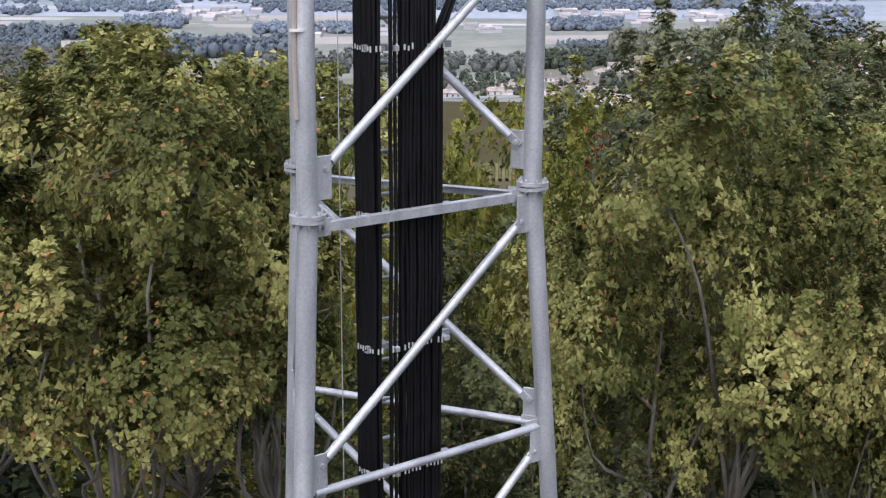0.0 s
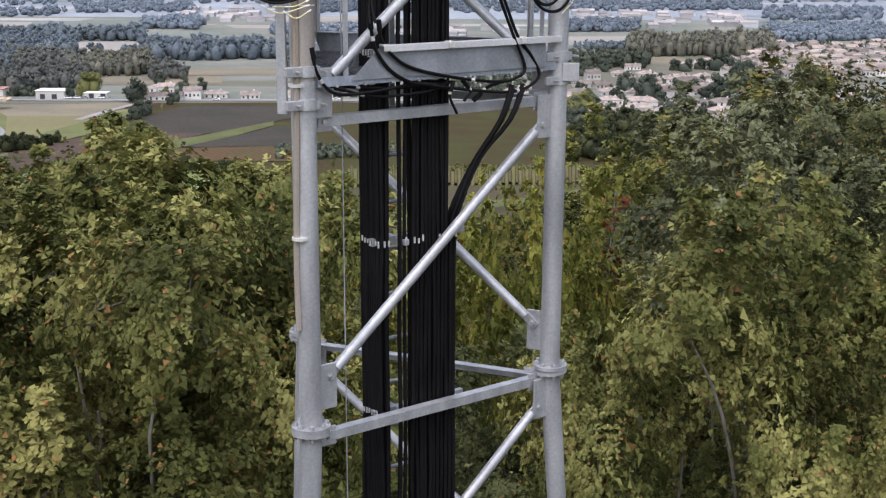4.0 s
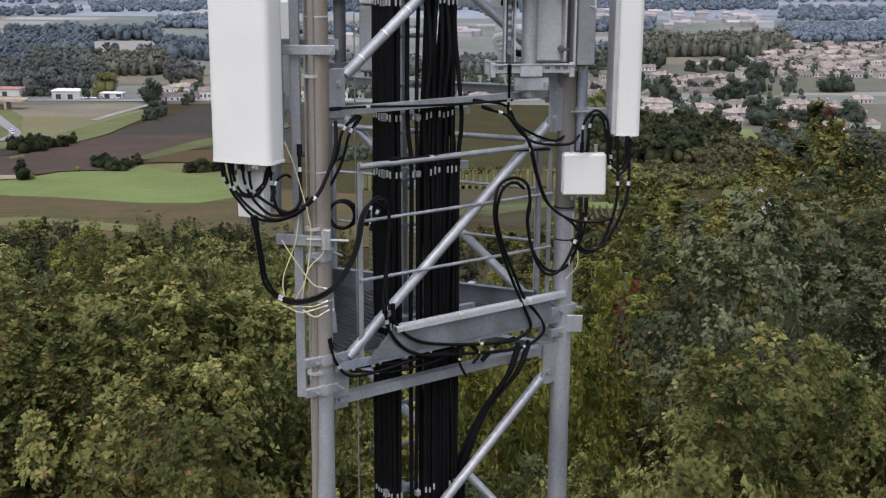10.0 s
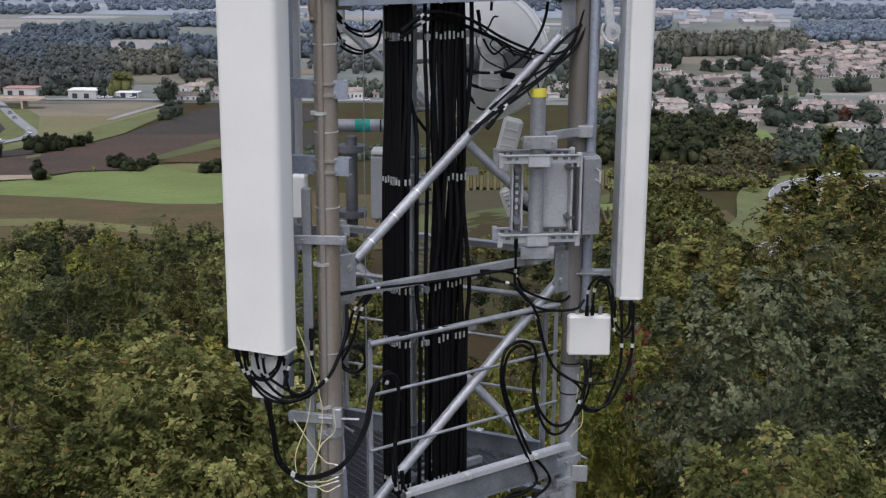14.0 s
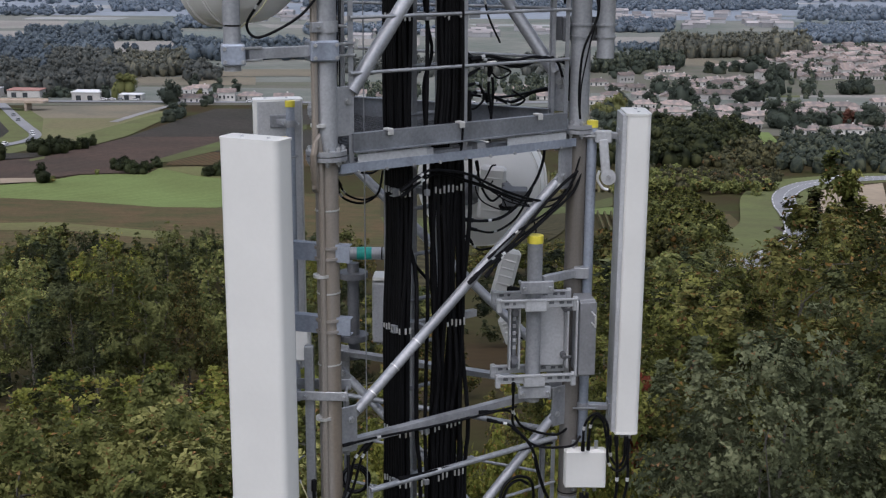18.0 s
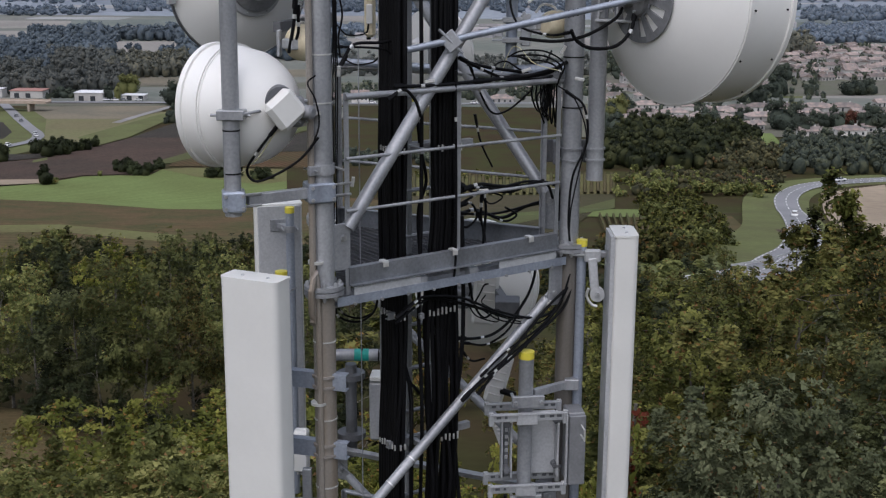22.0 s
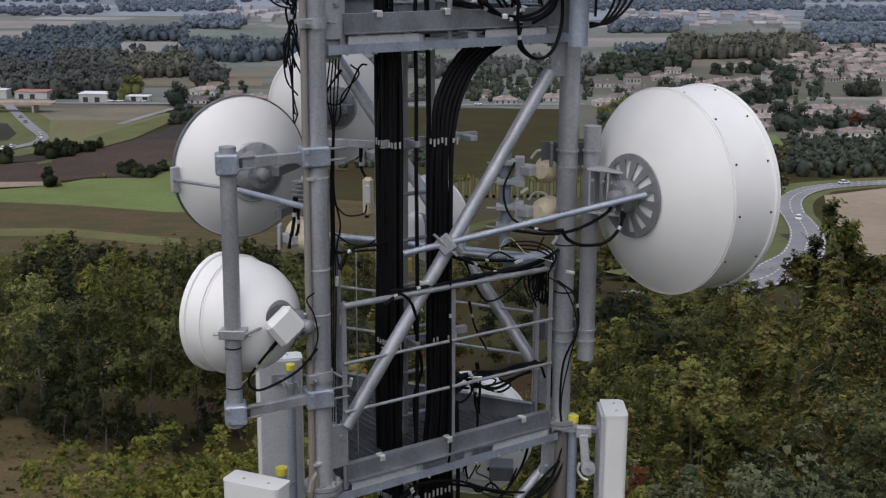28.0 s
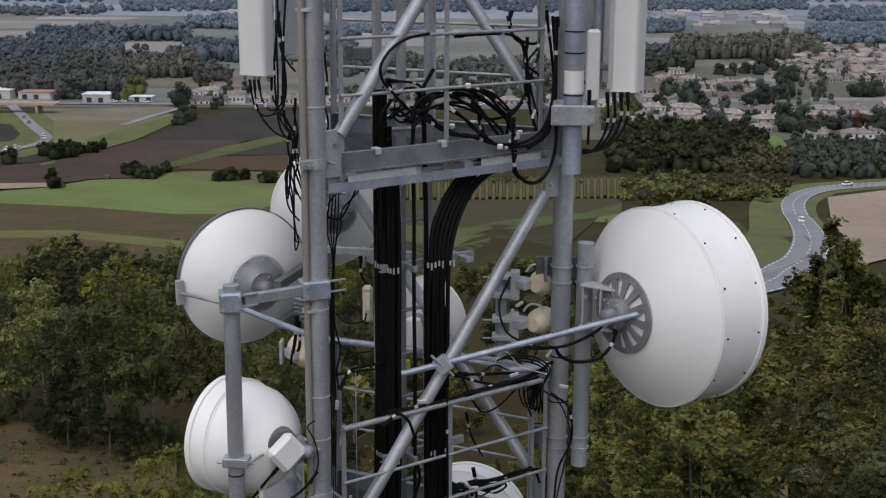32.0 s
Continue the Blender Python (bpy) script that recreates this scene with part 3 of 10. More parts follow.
plot("field", [(115.3, 620.7), (128.2, 620), (125, 582.1), (108.9, 564.1), (108.1, 580.3)], GREEN, "bright green field at the edge of the town", "field", 0.5)
plot("town_ground", [(52.4, 1017.3), (401.9, 1281.4), (197.1, 614.7), (31.9, 596.3)], GARDEN, "green gardens and lanes of the town", "ground", 0.3)
PLAIN = soil("pale_plain", (0.19, 0.19, 0.165), 0.95, 0, 0.35, 0.012, 0.1, 0.2, dark=(0.125, 0.14, 0.12))
draped("plain", [(-2600, 735), (2600, 735), (4800, 4850), (-4800, 4850)], PLAIN, "wide pale farmland of the valley floor", "ground", 0.12, 40)
# Paler, bluer sheet over the far ground: its colour carries the haze.
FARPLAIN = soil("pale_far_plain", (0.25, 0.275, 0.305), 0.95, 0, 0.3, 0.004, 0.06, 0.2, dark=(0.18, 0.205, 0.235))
draped("plain", [(-2600, 1650), (2600, 1650), (4800, 4860), (-4800, 4860)], FARPLAIN, "far farmland at the edge of the valley, paled by painted haze", "ground", 0.2, 30)
draped("clearing", [(-62, 84), (-24, 84), (-36, 128), (-64, 142)], DRYSOIL, "dry ochre grass clearing among trees", "ground", 0.4, 20)
VINESOIL = soil("vineyard_ground", (0.068, 0.058, 0.036), 0.95, 0, 0.3, 0.05, 0.8, 0.3, dark=(0.058, 0.056, 0.028))
VINEROWS = soil("brown_vineyard", (0.080, 0.072, 0.040), 0.95, 0, 0.3, 0.05, 0.8, 0.3, dark=(0.060, 0.054, 0.030), rows=(-28, 2.4, 0.5), grain=0.35)
VINE = soil("vineyard_leaf", (0.072, 0.078, 0.036), 0.9, 0, 0.4, 0.05, 2, 0.3, dark=(0.085, 0.066, 0.034))


def vineyard(corners, rows, along, label):
    """Rows of vines as low ridged hedges on the slope."""
    c = [Vector((x, y, 0)) for x, y in corners]
    g_ = np.random.default_rng(3)
    verts, faces = [], []
    for r in range(rows):
        u = (r + 0.5) / rows
        a, b = c[0].lerp(c[1], u), c[3].lerp(c[2], u)
        s = (c[1] - c[0]).normalized() * (c[1] - c[0]).length / rows * 0.28
        for k in range(along + 1):
            p = a.lerp(b, k / along)
            z = ground_z(p.x, p.y) + 0.3
            h = 0.9 + g_.uniform(-0.3, 0.3)
            verts += [(p.x - s.x, p.y - s.y, z), (p.x - s.x * .6, p.y, z + h), (p.x + s.x * .6, p.y, z + h * .95), (p.x + s.x, p.y + s.y, z)]
            if k:
                o = len(verts) - 8
                faces += [(o + q, o + q + 1, o + q + 5, o + q + 4) for q in range(3)]
    me = bpy.data.meshes.new("vine_rows")
    me.from_pydata(verts, [], faces)
    me.materials.append(VINE)
    tagged(new("vine_rows", me), label, "vineyard", kind="stuff")


plot("field", [(-44.3, 446.9), (39.9, 464.7), (35.3, 407.7), (-39.0, 393.5)], OLIVE_FIELD, "olive grass under vines at the foot of the slope", "field", 0.3)
plot("field", [(-39.0, 393.5), (35.3, 407.7), (34.4, 395.9), (8.5, 352.2), (-10.9, 312.6), (-32.1, 324.0)], VINESOIL, "dark brown ploughed field on the slope", "field", 0.28)
plot("field", [(34.4, 395.9), (32.8, 376.4), (7.6, 310.0), (-5.4, 263.3), (-27.5, 292.2), (-32.1, 324.0), (-10.9, 312.6), (8.5, 352.2)], DULLGRASS, "green grass strip between brown fields", "field", 0.34)
plot("field", [(-27.5, 292.2), (-5.4, 263.3), (7.6, 310.0), (24.6, 354.2), (10.6, 245.1), (-0.2, 178.0), (-20.5, 217.5)], VINEROWS, "brown vineyard with olive rows on the slope", "field", 0.28)
vineyard([(-39.0, 393.5), (35.3, 407.7), (39.9, 464.7), (-44.3, 446.9)], 34, 24, "rows of green vines at the foot of the slope")
vineyard([(20, 250), (32, 262), (40, 330), (24, 330)], 9, 40, "rows of green vines beside the wood")
draped("field", [(20, 225), (48, 225), (62, 345), (34, 345)], STUBBLE, "brown vineyard field below the wood", "field", 0.22)
draped("field", [(18, 330), (42, 330), (50, 372), (20, 372)], GREEN, "green grass strip below the vines", "field")
plot("verge", [(-330, 712), (-262, 690), (-236, 650), (-205, 585), (-198, 520), (-205, 470), (-260, 470)], GRASS, "green grass verge beside the curving road", "verge", 0.16)
ribbon("road", [(-300, 735), (-266.3, 669.1), (-250.7, 638.4), (-233.7, 606), (-218.4, 576.7), (-212.4, 553.7), (-213.3, 534.7), (-216, 516.8), (-224, 490)], 5.5, ROAD, "grey asphalt road curving out of an underpass", "road")
ribbon("road", [(-198, 630), (-196.3, 660.9), (-193.8, 689.5), (-191.5, 714.2), (-190, 734)], 4.5, LANE, "narrow pale lane between fields", "road", 0.5)
ribbon("road", [(-330, 728), (-292.5, 727), (-269.2, 730.5), (-219.5, 733.5), (-192.6, 735), (-143.5, 739.8), (-50.4, 745), (43.5, 763.5)], 7, ROAD, "straight main road past the warehouses", "road", 0.7)
ribbon("road", [(122, 800), (120.5, 782.2), (108.2, 714.4), (94.3, 644.2), (85, 597)], 5, LANE, "pale street between the houses", "road", 0.7)
ribbon("road_verge", [(145, 460), (130, 454), (113, 444), (98, 430), (86, 401), (77, 355), (64, 287), (49, 233), (38, 205), (32, 188), (22, 172)], 20, GRASS, "green grass verge beside the winding road", "verge", 0.4)
ribbon("road", [(145, 460), (130, 454), (113, 444), (100, 429), (89, 401), (81, 355), (68, 287), (55, 233), (45, 203), (37, 180), (26, 162), (17, 151)], 7.5, ROAD, "grey asphalt road winding uphill with white edge lines", "road")

bend = [(145, 460), (130, 454), (113, 444), (100, 429), (89, 401), (81, 355), (68, 287), (55, 233), (45, 203), (37, 180), (26, 162), (17, 151)]


def edge_line(pts, off, dash, label):
    """White paint along a road at one side, whole or in dashes."""
    line = curve([(x, y, 0) for x, y in pts], 24)
    verts, faces = [], []
    for i in range(len(line) - 1):
        if dash and i % 4 > 1:
            continue
        for p, q in ((line[i], line[i + 1]),):
            d = (q - p).normalized()
            s = Vector((d.y, -d.x, 0))
            o = len(verts)
            for w, k in ((p, off - .14), (p, off + .14), (q, off + .14), (q, off - .14)):
                v = w + s * k
                verts.append((v.x, v.y, ground_z(w.x, w.y) + 0.64))
            faces.append((o, o + 1, o + 2, o + 3))
    me = bpy.data.meshes.new("road_line")
    me.from_pydata(verts, [], faces)
    me.materials.append(ROADLINE)
    tagged(new("road_line", me), label, "road marking", kind="structure")


edge_line(bend, 3.4, True, "dashed white edge line of the road")
edge_line(bend, -3.4, True, "dashed white edge line of the road")
edge_line(bend, 0, True, "dashed white middle line of the road")

draped("bare_patch", [(57, 240), (61, 242), (66, 286), (61, 284)], REDEARTH, "reddish bare earth patch in the verge", "ground", 0.5, 6)
rail = thing("guard_rail", (64, 268, ground_z(64, 268)), "pale steel guard rail along the road bend", "guard rail")
line_ = curve([(65.6, 282, 0), (63.2, 266, 0), (56.9, 238, 0), (49.4, 214, 0), (40.8, 193, 0), (33, 181, 0)], 6)
bm = B()
for p_, q_ in zip(line_, line_[1:]):
    a_, b_ = Vector((p_.x, p_.y, ground_z(p_.x, p_.y) + 1.25)), Vector((q_.x, q_.y, ground_z(q_.x, q_.y) + 1.25))
    bar(bm, a_, b_, 0.08, 0.34, bevel=0)
part("beam", bm, CLIP, rail, smooth=False)
for p_ in line_[::2]:
    bm = B()
    box(bm, (p_.x, p_.y, ground_z(p_.x, p_.y) + 0.7), (0.12, 0.12, 1.1), None, 0)
    part("post", bm, STEEL, rail, smooth=False)

rf_ = random.Random(77)
# Far field tones with the haze mixed in: pale and bluish.
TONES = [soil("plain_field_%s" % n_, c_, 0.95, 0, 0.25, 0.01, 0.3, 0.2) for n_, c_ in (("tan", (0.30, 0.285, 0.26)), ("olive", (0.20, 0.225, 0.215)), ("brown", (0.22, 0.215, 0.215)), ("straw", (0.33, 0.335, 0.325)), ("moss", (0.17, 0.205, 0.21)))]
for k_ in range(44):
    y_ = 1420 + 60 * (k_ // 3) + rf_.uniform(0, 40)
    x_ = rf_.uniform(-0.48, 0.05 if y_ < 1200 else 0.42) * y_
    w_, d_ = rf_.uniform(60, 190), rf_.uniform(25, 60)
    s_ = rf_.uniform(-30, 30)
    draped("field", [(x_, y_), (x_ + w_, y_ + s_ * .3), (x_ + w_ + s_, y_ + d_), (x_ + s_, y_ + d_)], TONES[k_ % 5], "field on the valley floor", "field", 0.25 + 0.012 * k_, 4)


# ---- trees ----
ICO = [(0, 0, 1)] + [(0.894 * math.cos(k * 1.2566), 0.894 * math.sin(k * 1.2566), 0.447) for k in range(5)] + [(0.894 * math.cos(k * 1.2566 + 0.6283), 0.894 * math.sin(k * 1.2566 + 0.6283), -0.447) for k in range(5)] + [(0, 0, -1)]
ICOF = [(0, 1 + k, 1 + (k + 1) % 5) for k in range(5)] + [(1 + k, 6 + k, 1 + (k + 1) % 5) for k in range(5)] + [(6 + k, 6 + (k + 1) % 5, 1 + (k + 1) % 5) for k in range(5)] + [(11, 6 + (k + 1) % 5, 6 + k) for k in range(5)]


def finer(vs, fs):
    """A ball of triangles with each one split in four."""
    vs, seen, res = [Vector(v).normalized() for v in vs], {}, []

    def mid(a, b):
        key = (min(a, b), max(a, b))
        if key not in seen:
            seen[key] = len(vs)
            vs.append((vs[a] + vs[b]).normalized())
        return seen[key]
    for a, b, c in fs:
        ab, bc, ca = mid(a, b), mid(b, c), mid(c, a)
        res += [(a, ab, ca), (b, bc, ab), (c, ca, bc), (ab, bc, ca)]
    return [tuple(v) for v in vs], res


BALL, BALLF = finer(ICO, ICOF)


def lumps(centers, radii, g, fine=False, rough=0.2, tall=1.0):
    """Uneven round masses of foliage, as vertices and triangles."""
    vs, fs = (np.array(BALL), np.array(BALLF)) if fine else (np.array(ICO), np.array(ICOF))
    n, k = len(centers), len(vs)
    r = np.array(radii)[:, None, None] * g.uniform(1 - rough, 1 + rough, (n, k, 1))
    v = vs[None] * r * np.array([1, 1, tall]) + np.array(centers)[:, None]
    f = fs[None] + k * np.arange(n)[:, None, None]
    return v.reshape(-1, 3), f.reshape(-1, 3)


def triangles(name, pieces, mat, smooth=0):
    """One mesh from several sets of vertices and triangles; the first sets are shaded smooth."""
    v = np.concatenate([p[0] for p in pieces])
    off = np.cumsum([0] + [len(p[0]) for p in pieces[:-1]])
    f = np.concatenate([p[1] + o for p, o in zip(pieces, off)])
    me = bpy.data.meshes.new(name)
    me.vertices.add(len(v))
    me.vertices.foreach_set("co", v.reshape(-1).astype(np.float32))
    me.loops.add(len(f) * 3)
    me.loops.foreach_set("vertex_index", f.reshape(-1).astype(np.int32))
    me.polygons.add(len(f))
    me.polygons.foreach_set("loop_start", np.arange(0, len(f) * 3, 3, dtype=np.int32))
    soft = np.zeros(len(f), dtype=bool)
    soft[:sum(len(p[1]) for p in pieces[:smooth])] = True
    me.polygons.foreach_set("use_smooth", soft)
    me.update(calc_edges=True)
    me.materials.append(mat)
    return me


def leaf_cloud(name, centers, radii, per, size, mat, seed, tuft=7, heart=None, hubs=None):
    """Rosettes of small leaves, narrow at the stalk, round clump centres, as one mesh; heart: centres and radii of closed foliage deep inside; hubs: the limb ends from which the clumps turn outwards."""
    g = np.random.default_rng(seed)
    count = max(1, per // tuft)
    c = np.repeat(np.array(centers), count, axis=0)
    r = np.repeat(np.array(radii), count)
    n = len(c)
    d = g.normal(size=(n, 3)) + np.array([0, 0, 0.25])
    d /= np.linalg.norm(d, axis=1)[:, None]
    deep = g.random(n) ** 0.5 * 1.12
    hub = c + d * (r * deep)[:, None] * np.array([1, 1, 0.72])
    if hubs is None:
        face = d * 0.6 + g.normal(size=(n, 3)) * 0.22 + np.array([0, 0, 0.6])
    else:
        turn = np.repeat(np.array(centers) - np.array(hubs), count, axis=0)
        turn /= np.linalg.norm(turn, axis=1)[:, None] + 0.05
        face = d * 0.4 + turn * 0.55 + g.normal(size=(n, 3)) * 0.2 + np.array([0, 0, 0.35])
    face /= np.linalg.norm(face, axis=1)[:, None]
    hub = np.repeat(hub, tuft, axis=0)
    face = np.repeat(face, tuft, axis=0)
    n *= tuft
    fan = np.cross(face, g.normal(size=(n, 3)))
    fan /= np.linalg.norm(fan, axis=1)[:, None]
    fan = fan + face * g.uniform(-0.15, 0.6, n)[:, None]
    fan /= np.linalg.norm(fan, axis=1)[:, None]
    side = np.cross(face + g.normal(size=(n, 3)) * 0.18, fan)
    side /= np.linalg.norm(side, axis=1)[:, None]
    s = (size * (0.6 + 0.8 * g.random(n)))[:, None]
    v = np.empty((n, 3, 3))
    v[:, 0] = hub + fan * s * 0.1
    v[:, 1] = hub + fan * s * 1.1 + side * s * 0.4
    v[:, 2] = hub + fan * s * 1.0 - side * s * 0.4
    pieces = [(v.reshape(-1, 3), np.arange(n * 3).reshape(-1, 3))]
    if hubs is not None:
        inner = np.repeat(np.unique(np.array(hubs), axis=0), 150 if size < 0.1 else 50, axis=0)
        q = inner + g.normal(size=inner.shape) * np.median(np.linalg.norm(np.array(centers) - np.array(hubs), axis=1)) * 0.4
        pieces.append(((q[:, None] + g.normal(size=(len(q), 3, 3)) * size * 0.75).reshape(-1, 3), np.arange(len(q) * 3).reshape(-1, 3)))
    if heart:
        pieces.insert(0, lumps(heart[0], heart[1], g, rough=0.3, tall=0.9))
    return triangles(name, pieces, mat, 1 if heart else 0)


def tree(name, height, spread, low, clumps, per, leaf, mat, label, seed, clump_r=0.75, sprigs=3, category="tree"):
    """A tapered trunk with crooked limbs that carry clumps of leaves; base at the origin."""
    rnd = random.Random(seed)
    ob = thing(name, (0, 0, 0), label, category)
    bm = B()

    def jog(k):
        return Vector((rnd.uniform(-k, k), rnd.uniform(-k, k), rnd.uniform(-k, k)))
    lean = Vector((rnd.uniform(-0.5, 0.5), rnd.uniform(-0.5, 0.5), 0))
    top = lean + Z * height * 0.9
    stem = curve([(0, 0, -0.6), lean * 0.3 + Z * height * 0.3 + jog(.3), lean * 0.7 + Z * height * 0.6 + jog(.3), top], 5)
    r0 = height * 0.009 + 0.03
    sweep(bm, stem, [r0 * (1 - 0.9 * i / (len(stem) - 1)) for i in range(len(stem))], 8)
    centers, radii, hubs = [], [], []
    lobes = []
    for k in range(rnd.randint(9, 12)):
        a = k * 2.4 + rnd.uniform(-0.5, 0.5)
        h = low + (height - low) * rnd.uniform(0.12, 0.8)
        out = rnd.uniform(0.4, 0.8) if low < 5 else rnd.uniform(0.8, 1.1) * (0.3 + 0.55 * (h - low) / (height - low))
        lobes.append(Vector((math.cos(a), math.sin(a), 0)) * spread * (out * 1.15 if low < 1 else out) + Z * h)
    lobes.append(lean + Z * (height - clump_r * 2.2))
    for lo in lobes:
        f = min(max((lo.z - height * 0.14) / (height * 0.85), 0.15), 0.85)
        at = stem[int(f * (len(stem) - 1))]
        w = (lo - at).length * 0.12
        line = curve([at, at.lerp(lo, 0.3) + jog(w), at.lerp(lo, 0.65) + jog(w), lo + jog(w)], 4)
        sweep(bm, line, [r0 * 0.22 * (1 - 0.85 * i / (len(line) - 1)) for i in range(len(line))], 5)
    for i in range(clumps):
        lo = lobes[i % len(lobes)]
        d = Vector((rnd.gauss(0, 1), rnd.gauss(0, 1), rnd.gauss(0, 1))).normalized() * rnd.random() ** 0.28
        k = 0.26 if low < 1 else 0.36
        p = lo + Vector((d.x * k, d.y * k, d.z * (k - 0.03))) * spread
        p.z = min(p.z, height - clump_r * 0.6)
        q = Vector((p.x, p.y, 0))
        rise = (p.z - (low + height) / 2) / ((height - low) / 2 + 0.01)
        cap = spread * math.sqrt(max(0.08, 1 - (rise if rise > 0 else rise * 0.75) ** 2))
        if q.length > cap:
            p.x, p.y = p.x * cap / q.length, p.y * cap / q.length
        centers.append(p)
        hubs.append(lo)
        radii.append(clump_r * rnd.uniform(0.55, 1.3))
        if i % 5 == 0:
            sweep(bm, [lo, lo.lerp(p, 0.4) + jog(0.15), lo.lerp(p, 0.75) + jog(0.15), p], [r0 * 0.08, r0 * 0.06, r0 * 0.05, 0.006], 4)
    for lo in lobes:
        for _ in range(sprigs):
            a, q = rnd.uniform(0, 6.28), rnd.uniform(0.0, 1.0)
            base = lo + Vector((math.cos(a), math.sin(a), 0)) * spread * 0.42 * q + Z * (height - low) * 0.2 * (1.1 - q * 0.7)
            for s in range(3):
                c = base + Z * clump_r * 0.6 * s
                if c.z < height:
                    centers.append(c)
                    hubs.append(lo)
                    radii.append(clump_r * (0.55 - 0.15 * s))
    part("trunk", bm, BARK, ob, "lichen-spotted grey bark")
    me = leaf_cloud("crown", [tuple(c) for c in centers], radii, per, leaf * 1.12, mat, seed, hubs=[tuple(h) for h in hubs])
    cr = new("crown", me)
    cr.parent = ob
    return ob


def plant(proto, x, y, top, h, turn, wide=1.0, label=""):
    """A copy of a tree with its top at that height above the datum."""
    k = top - ground_z(x, y)
    s = k / h
    t = copy_thing(proto, Matrix())
    t.matrix_basis = Matrix.Translation((x, y, ground_z(x, y))) @ Matrix.Rotation(turn, 4, 'Z') @ Matrix.Diagonal((s * wide, s * wide, s, 1))
    if label:
        t["label"] = label
    return t


def remove(proto):
    for o in (*proto.children_recursive, proto):
        bpy.data.objects.remove(o)


def inside(x, y, corners):
    hit = False
    for (x0, y0), (x1, y1) in zip(corners, corners[1:] + corners[:1]):
        if (y0 > y) != (y1 > y) and x < x0 + (x1 - x0) * (y - y0) / (y1 - y0):
            hit = not hit
    return hit


oaks = [tree("oak_tree", 15.5, 2.0, 12.5, 140, 308, 0.046, (OAK_LIGHT, OAK)[k], "olive green oak tree with lichened branches below the tower", 11 + k, 0.33) for k in range(2)]
oaks += [tree("oak_tree", 15.5, 2.2, 9.6, 140, 294, 0.047, OAK_GREY, "grey-green oak tree turning yellow", 31, 0.35), tree("oak_tree", 15.5, 1.9, 10.4, 130, 308, 0.045, OAK_SAGE, "pale sage-green oak tree with a pointed top", 37, 0.33)]
oaks += [tree("oak_tree", 15.5, 2.1, 12.0, 140, 308, 0.046, OAK_LIGHT, "olive green oak tree with a broad domed crown", 43, 0.34)]
thin = [tree("oak_tree", 15.5, 3.1, 5.5, 170, 182, 0.068, OAK_DARK, "olive green oak tree in the wood beyond the tower", 13, 0.44, 3),
        tree("oak_tree", 15.5, 3.0, 5.5, 170, 182, 0.068, OAK_MIX, "brownish green oak tree in the wood beyond the tower", 33, 0.44, 3)]
# Filler oaks whose dark leaf colour stands in for shade under the canopy.
shade = [tree("oak_tree", 15.5, 3.1, 4.5, 120, 56, 0.135, m_, "added filler oak, shade put into its dark leaf colour", 61 + k, 0.55, 1) for k, m_ in enumerate((DARKWOOD, DARKWOOD))]
limes = [tree("young_tree", 13, 2.6, 5.0, 150, 77, 0.08, LIME, "yellow-green young broadleaved tree", 51, 0.45, 3)]
NEAR = [
    (0, -4.0, 14.3, 17.0, 1.0), (0, -2.9, 12.9, 16.7, 0.95), (1, -3.2, 11.0, 16.7, 0.9), (0, -1.7, 12.3, 16.8, 0.8), (1, -5.3, 12.8, 16.4, 1.0),
    (2, -0.6, 13.8, 14.9, 0.9), (1, -6.6, 15.6, 16.4, 1.1), (0, -3.6, 17.2, 15.8, 1.2), (4, 3.3, 12.4, 16.9, 0.9), (4, 1.95, 12.3, 15.9, 0.7), (1, 4.1, 11.6, 15.6, 0.7),
    (4, 5.1, 12.9, 16.0, 0.95), (3, 3.85, 17.7, 17.4, 0.95), (2, 6.2, 19.0, 16.3, 1.1), (2, 7.6, 21.0, 16.8, 1.2), (2, 0.9, 12.6, 14.0, 0.9),
]
BEYOND = [
    (1, 7.5, 28.0, 16.5), (0, 4.6, 28.0, 15.5), (1, 9.6, 26.0, 16.3), (0, 2.6, 25.0, 14.5), (1, 6.4, 24.0, 15.8), (0, 8.4, 33.0, 15.0), (1, 11.8, 32.0, 15.4),
    (0, 3.6, 34.0, 13.0), (1, 12.0, 40.0, 13.8), (0, 7.0, 41.0, 12.0), (1, 2.0, 42.0, 9.5), (0, 15.0, 48.0, 12.6), (1, 10.0, 52.0, 10.0), (0, 5.0, 52.0, 8.5),
]
for i, (k, x, y, top, wide) in enumerate(NEAR):
    plant(oaks[k], x, y, top, 15.5, i * 1.7, wide)
# Understorey fillers; the darkness between the crowns is in their leaf colour.
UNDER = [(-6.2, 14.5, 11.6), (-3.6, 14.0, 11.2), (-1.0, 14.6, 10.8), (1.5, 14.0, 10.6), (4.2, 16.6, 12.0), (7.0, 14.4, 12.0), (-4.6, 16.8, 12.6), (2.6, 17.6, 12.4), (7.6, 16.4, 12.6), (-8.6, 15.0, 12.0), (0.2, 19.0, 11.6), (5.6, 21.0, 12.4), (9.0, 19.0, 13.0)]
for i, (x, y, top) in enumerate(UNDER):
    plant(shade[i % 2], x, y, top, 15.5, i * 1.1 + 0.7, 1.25)
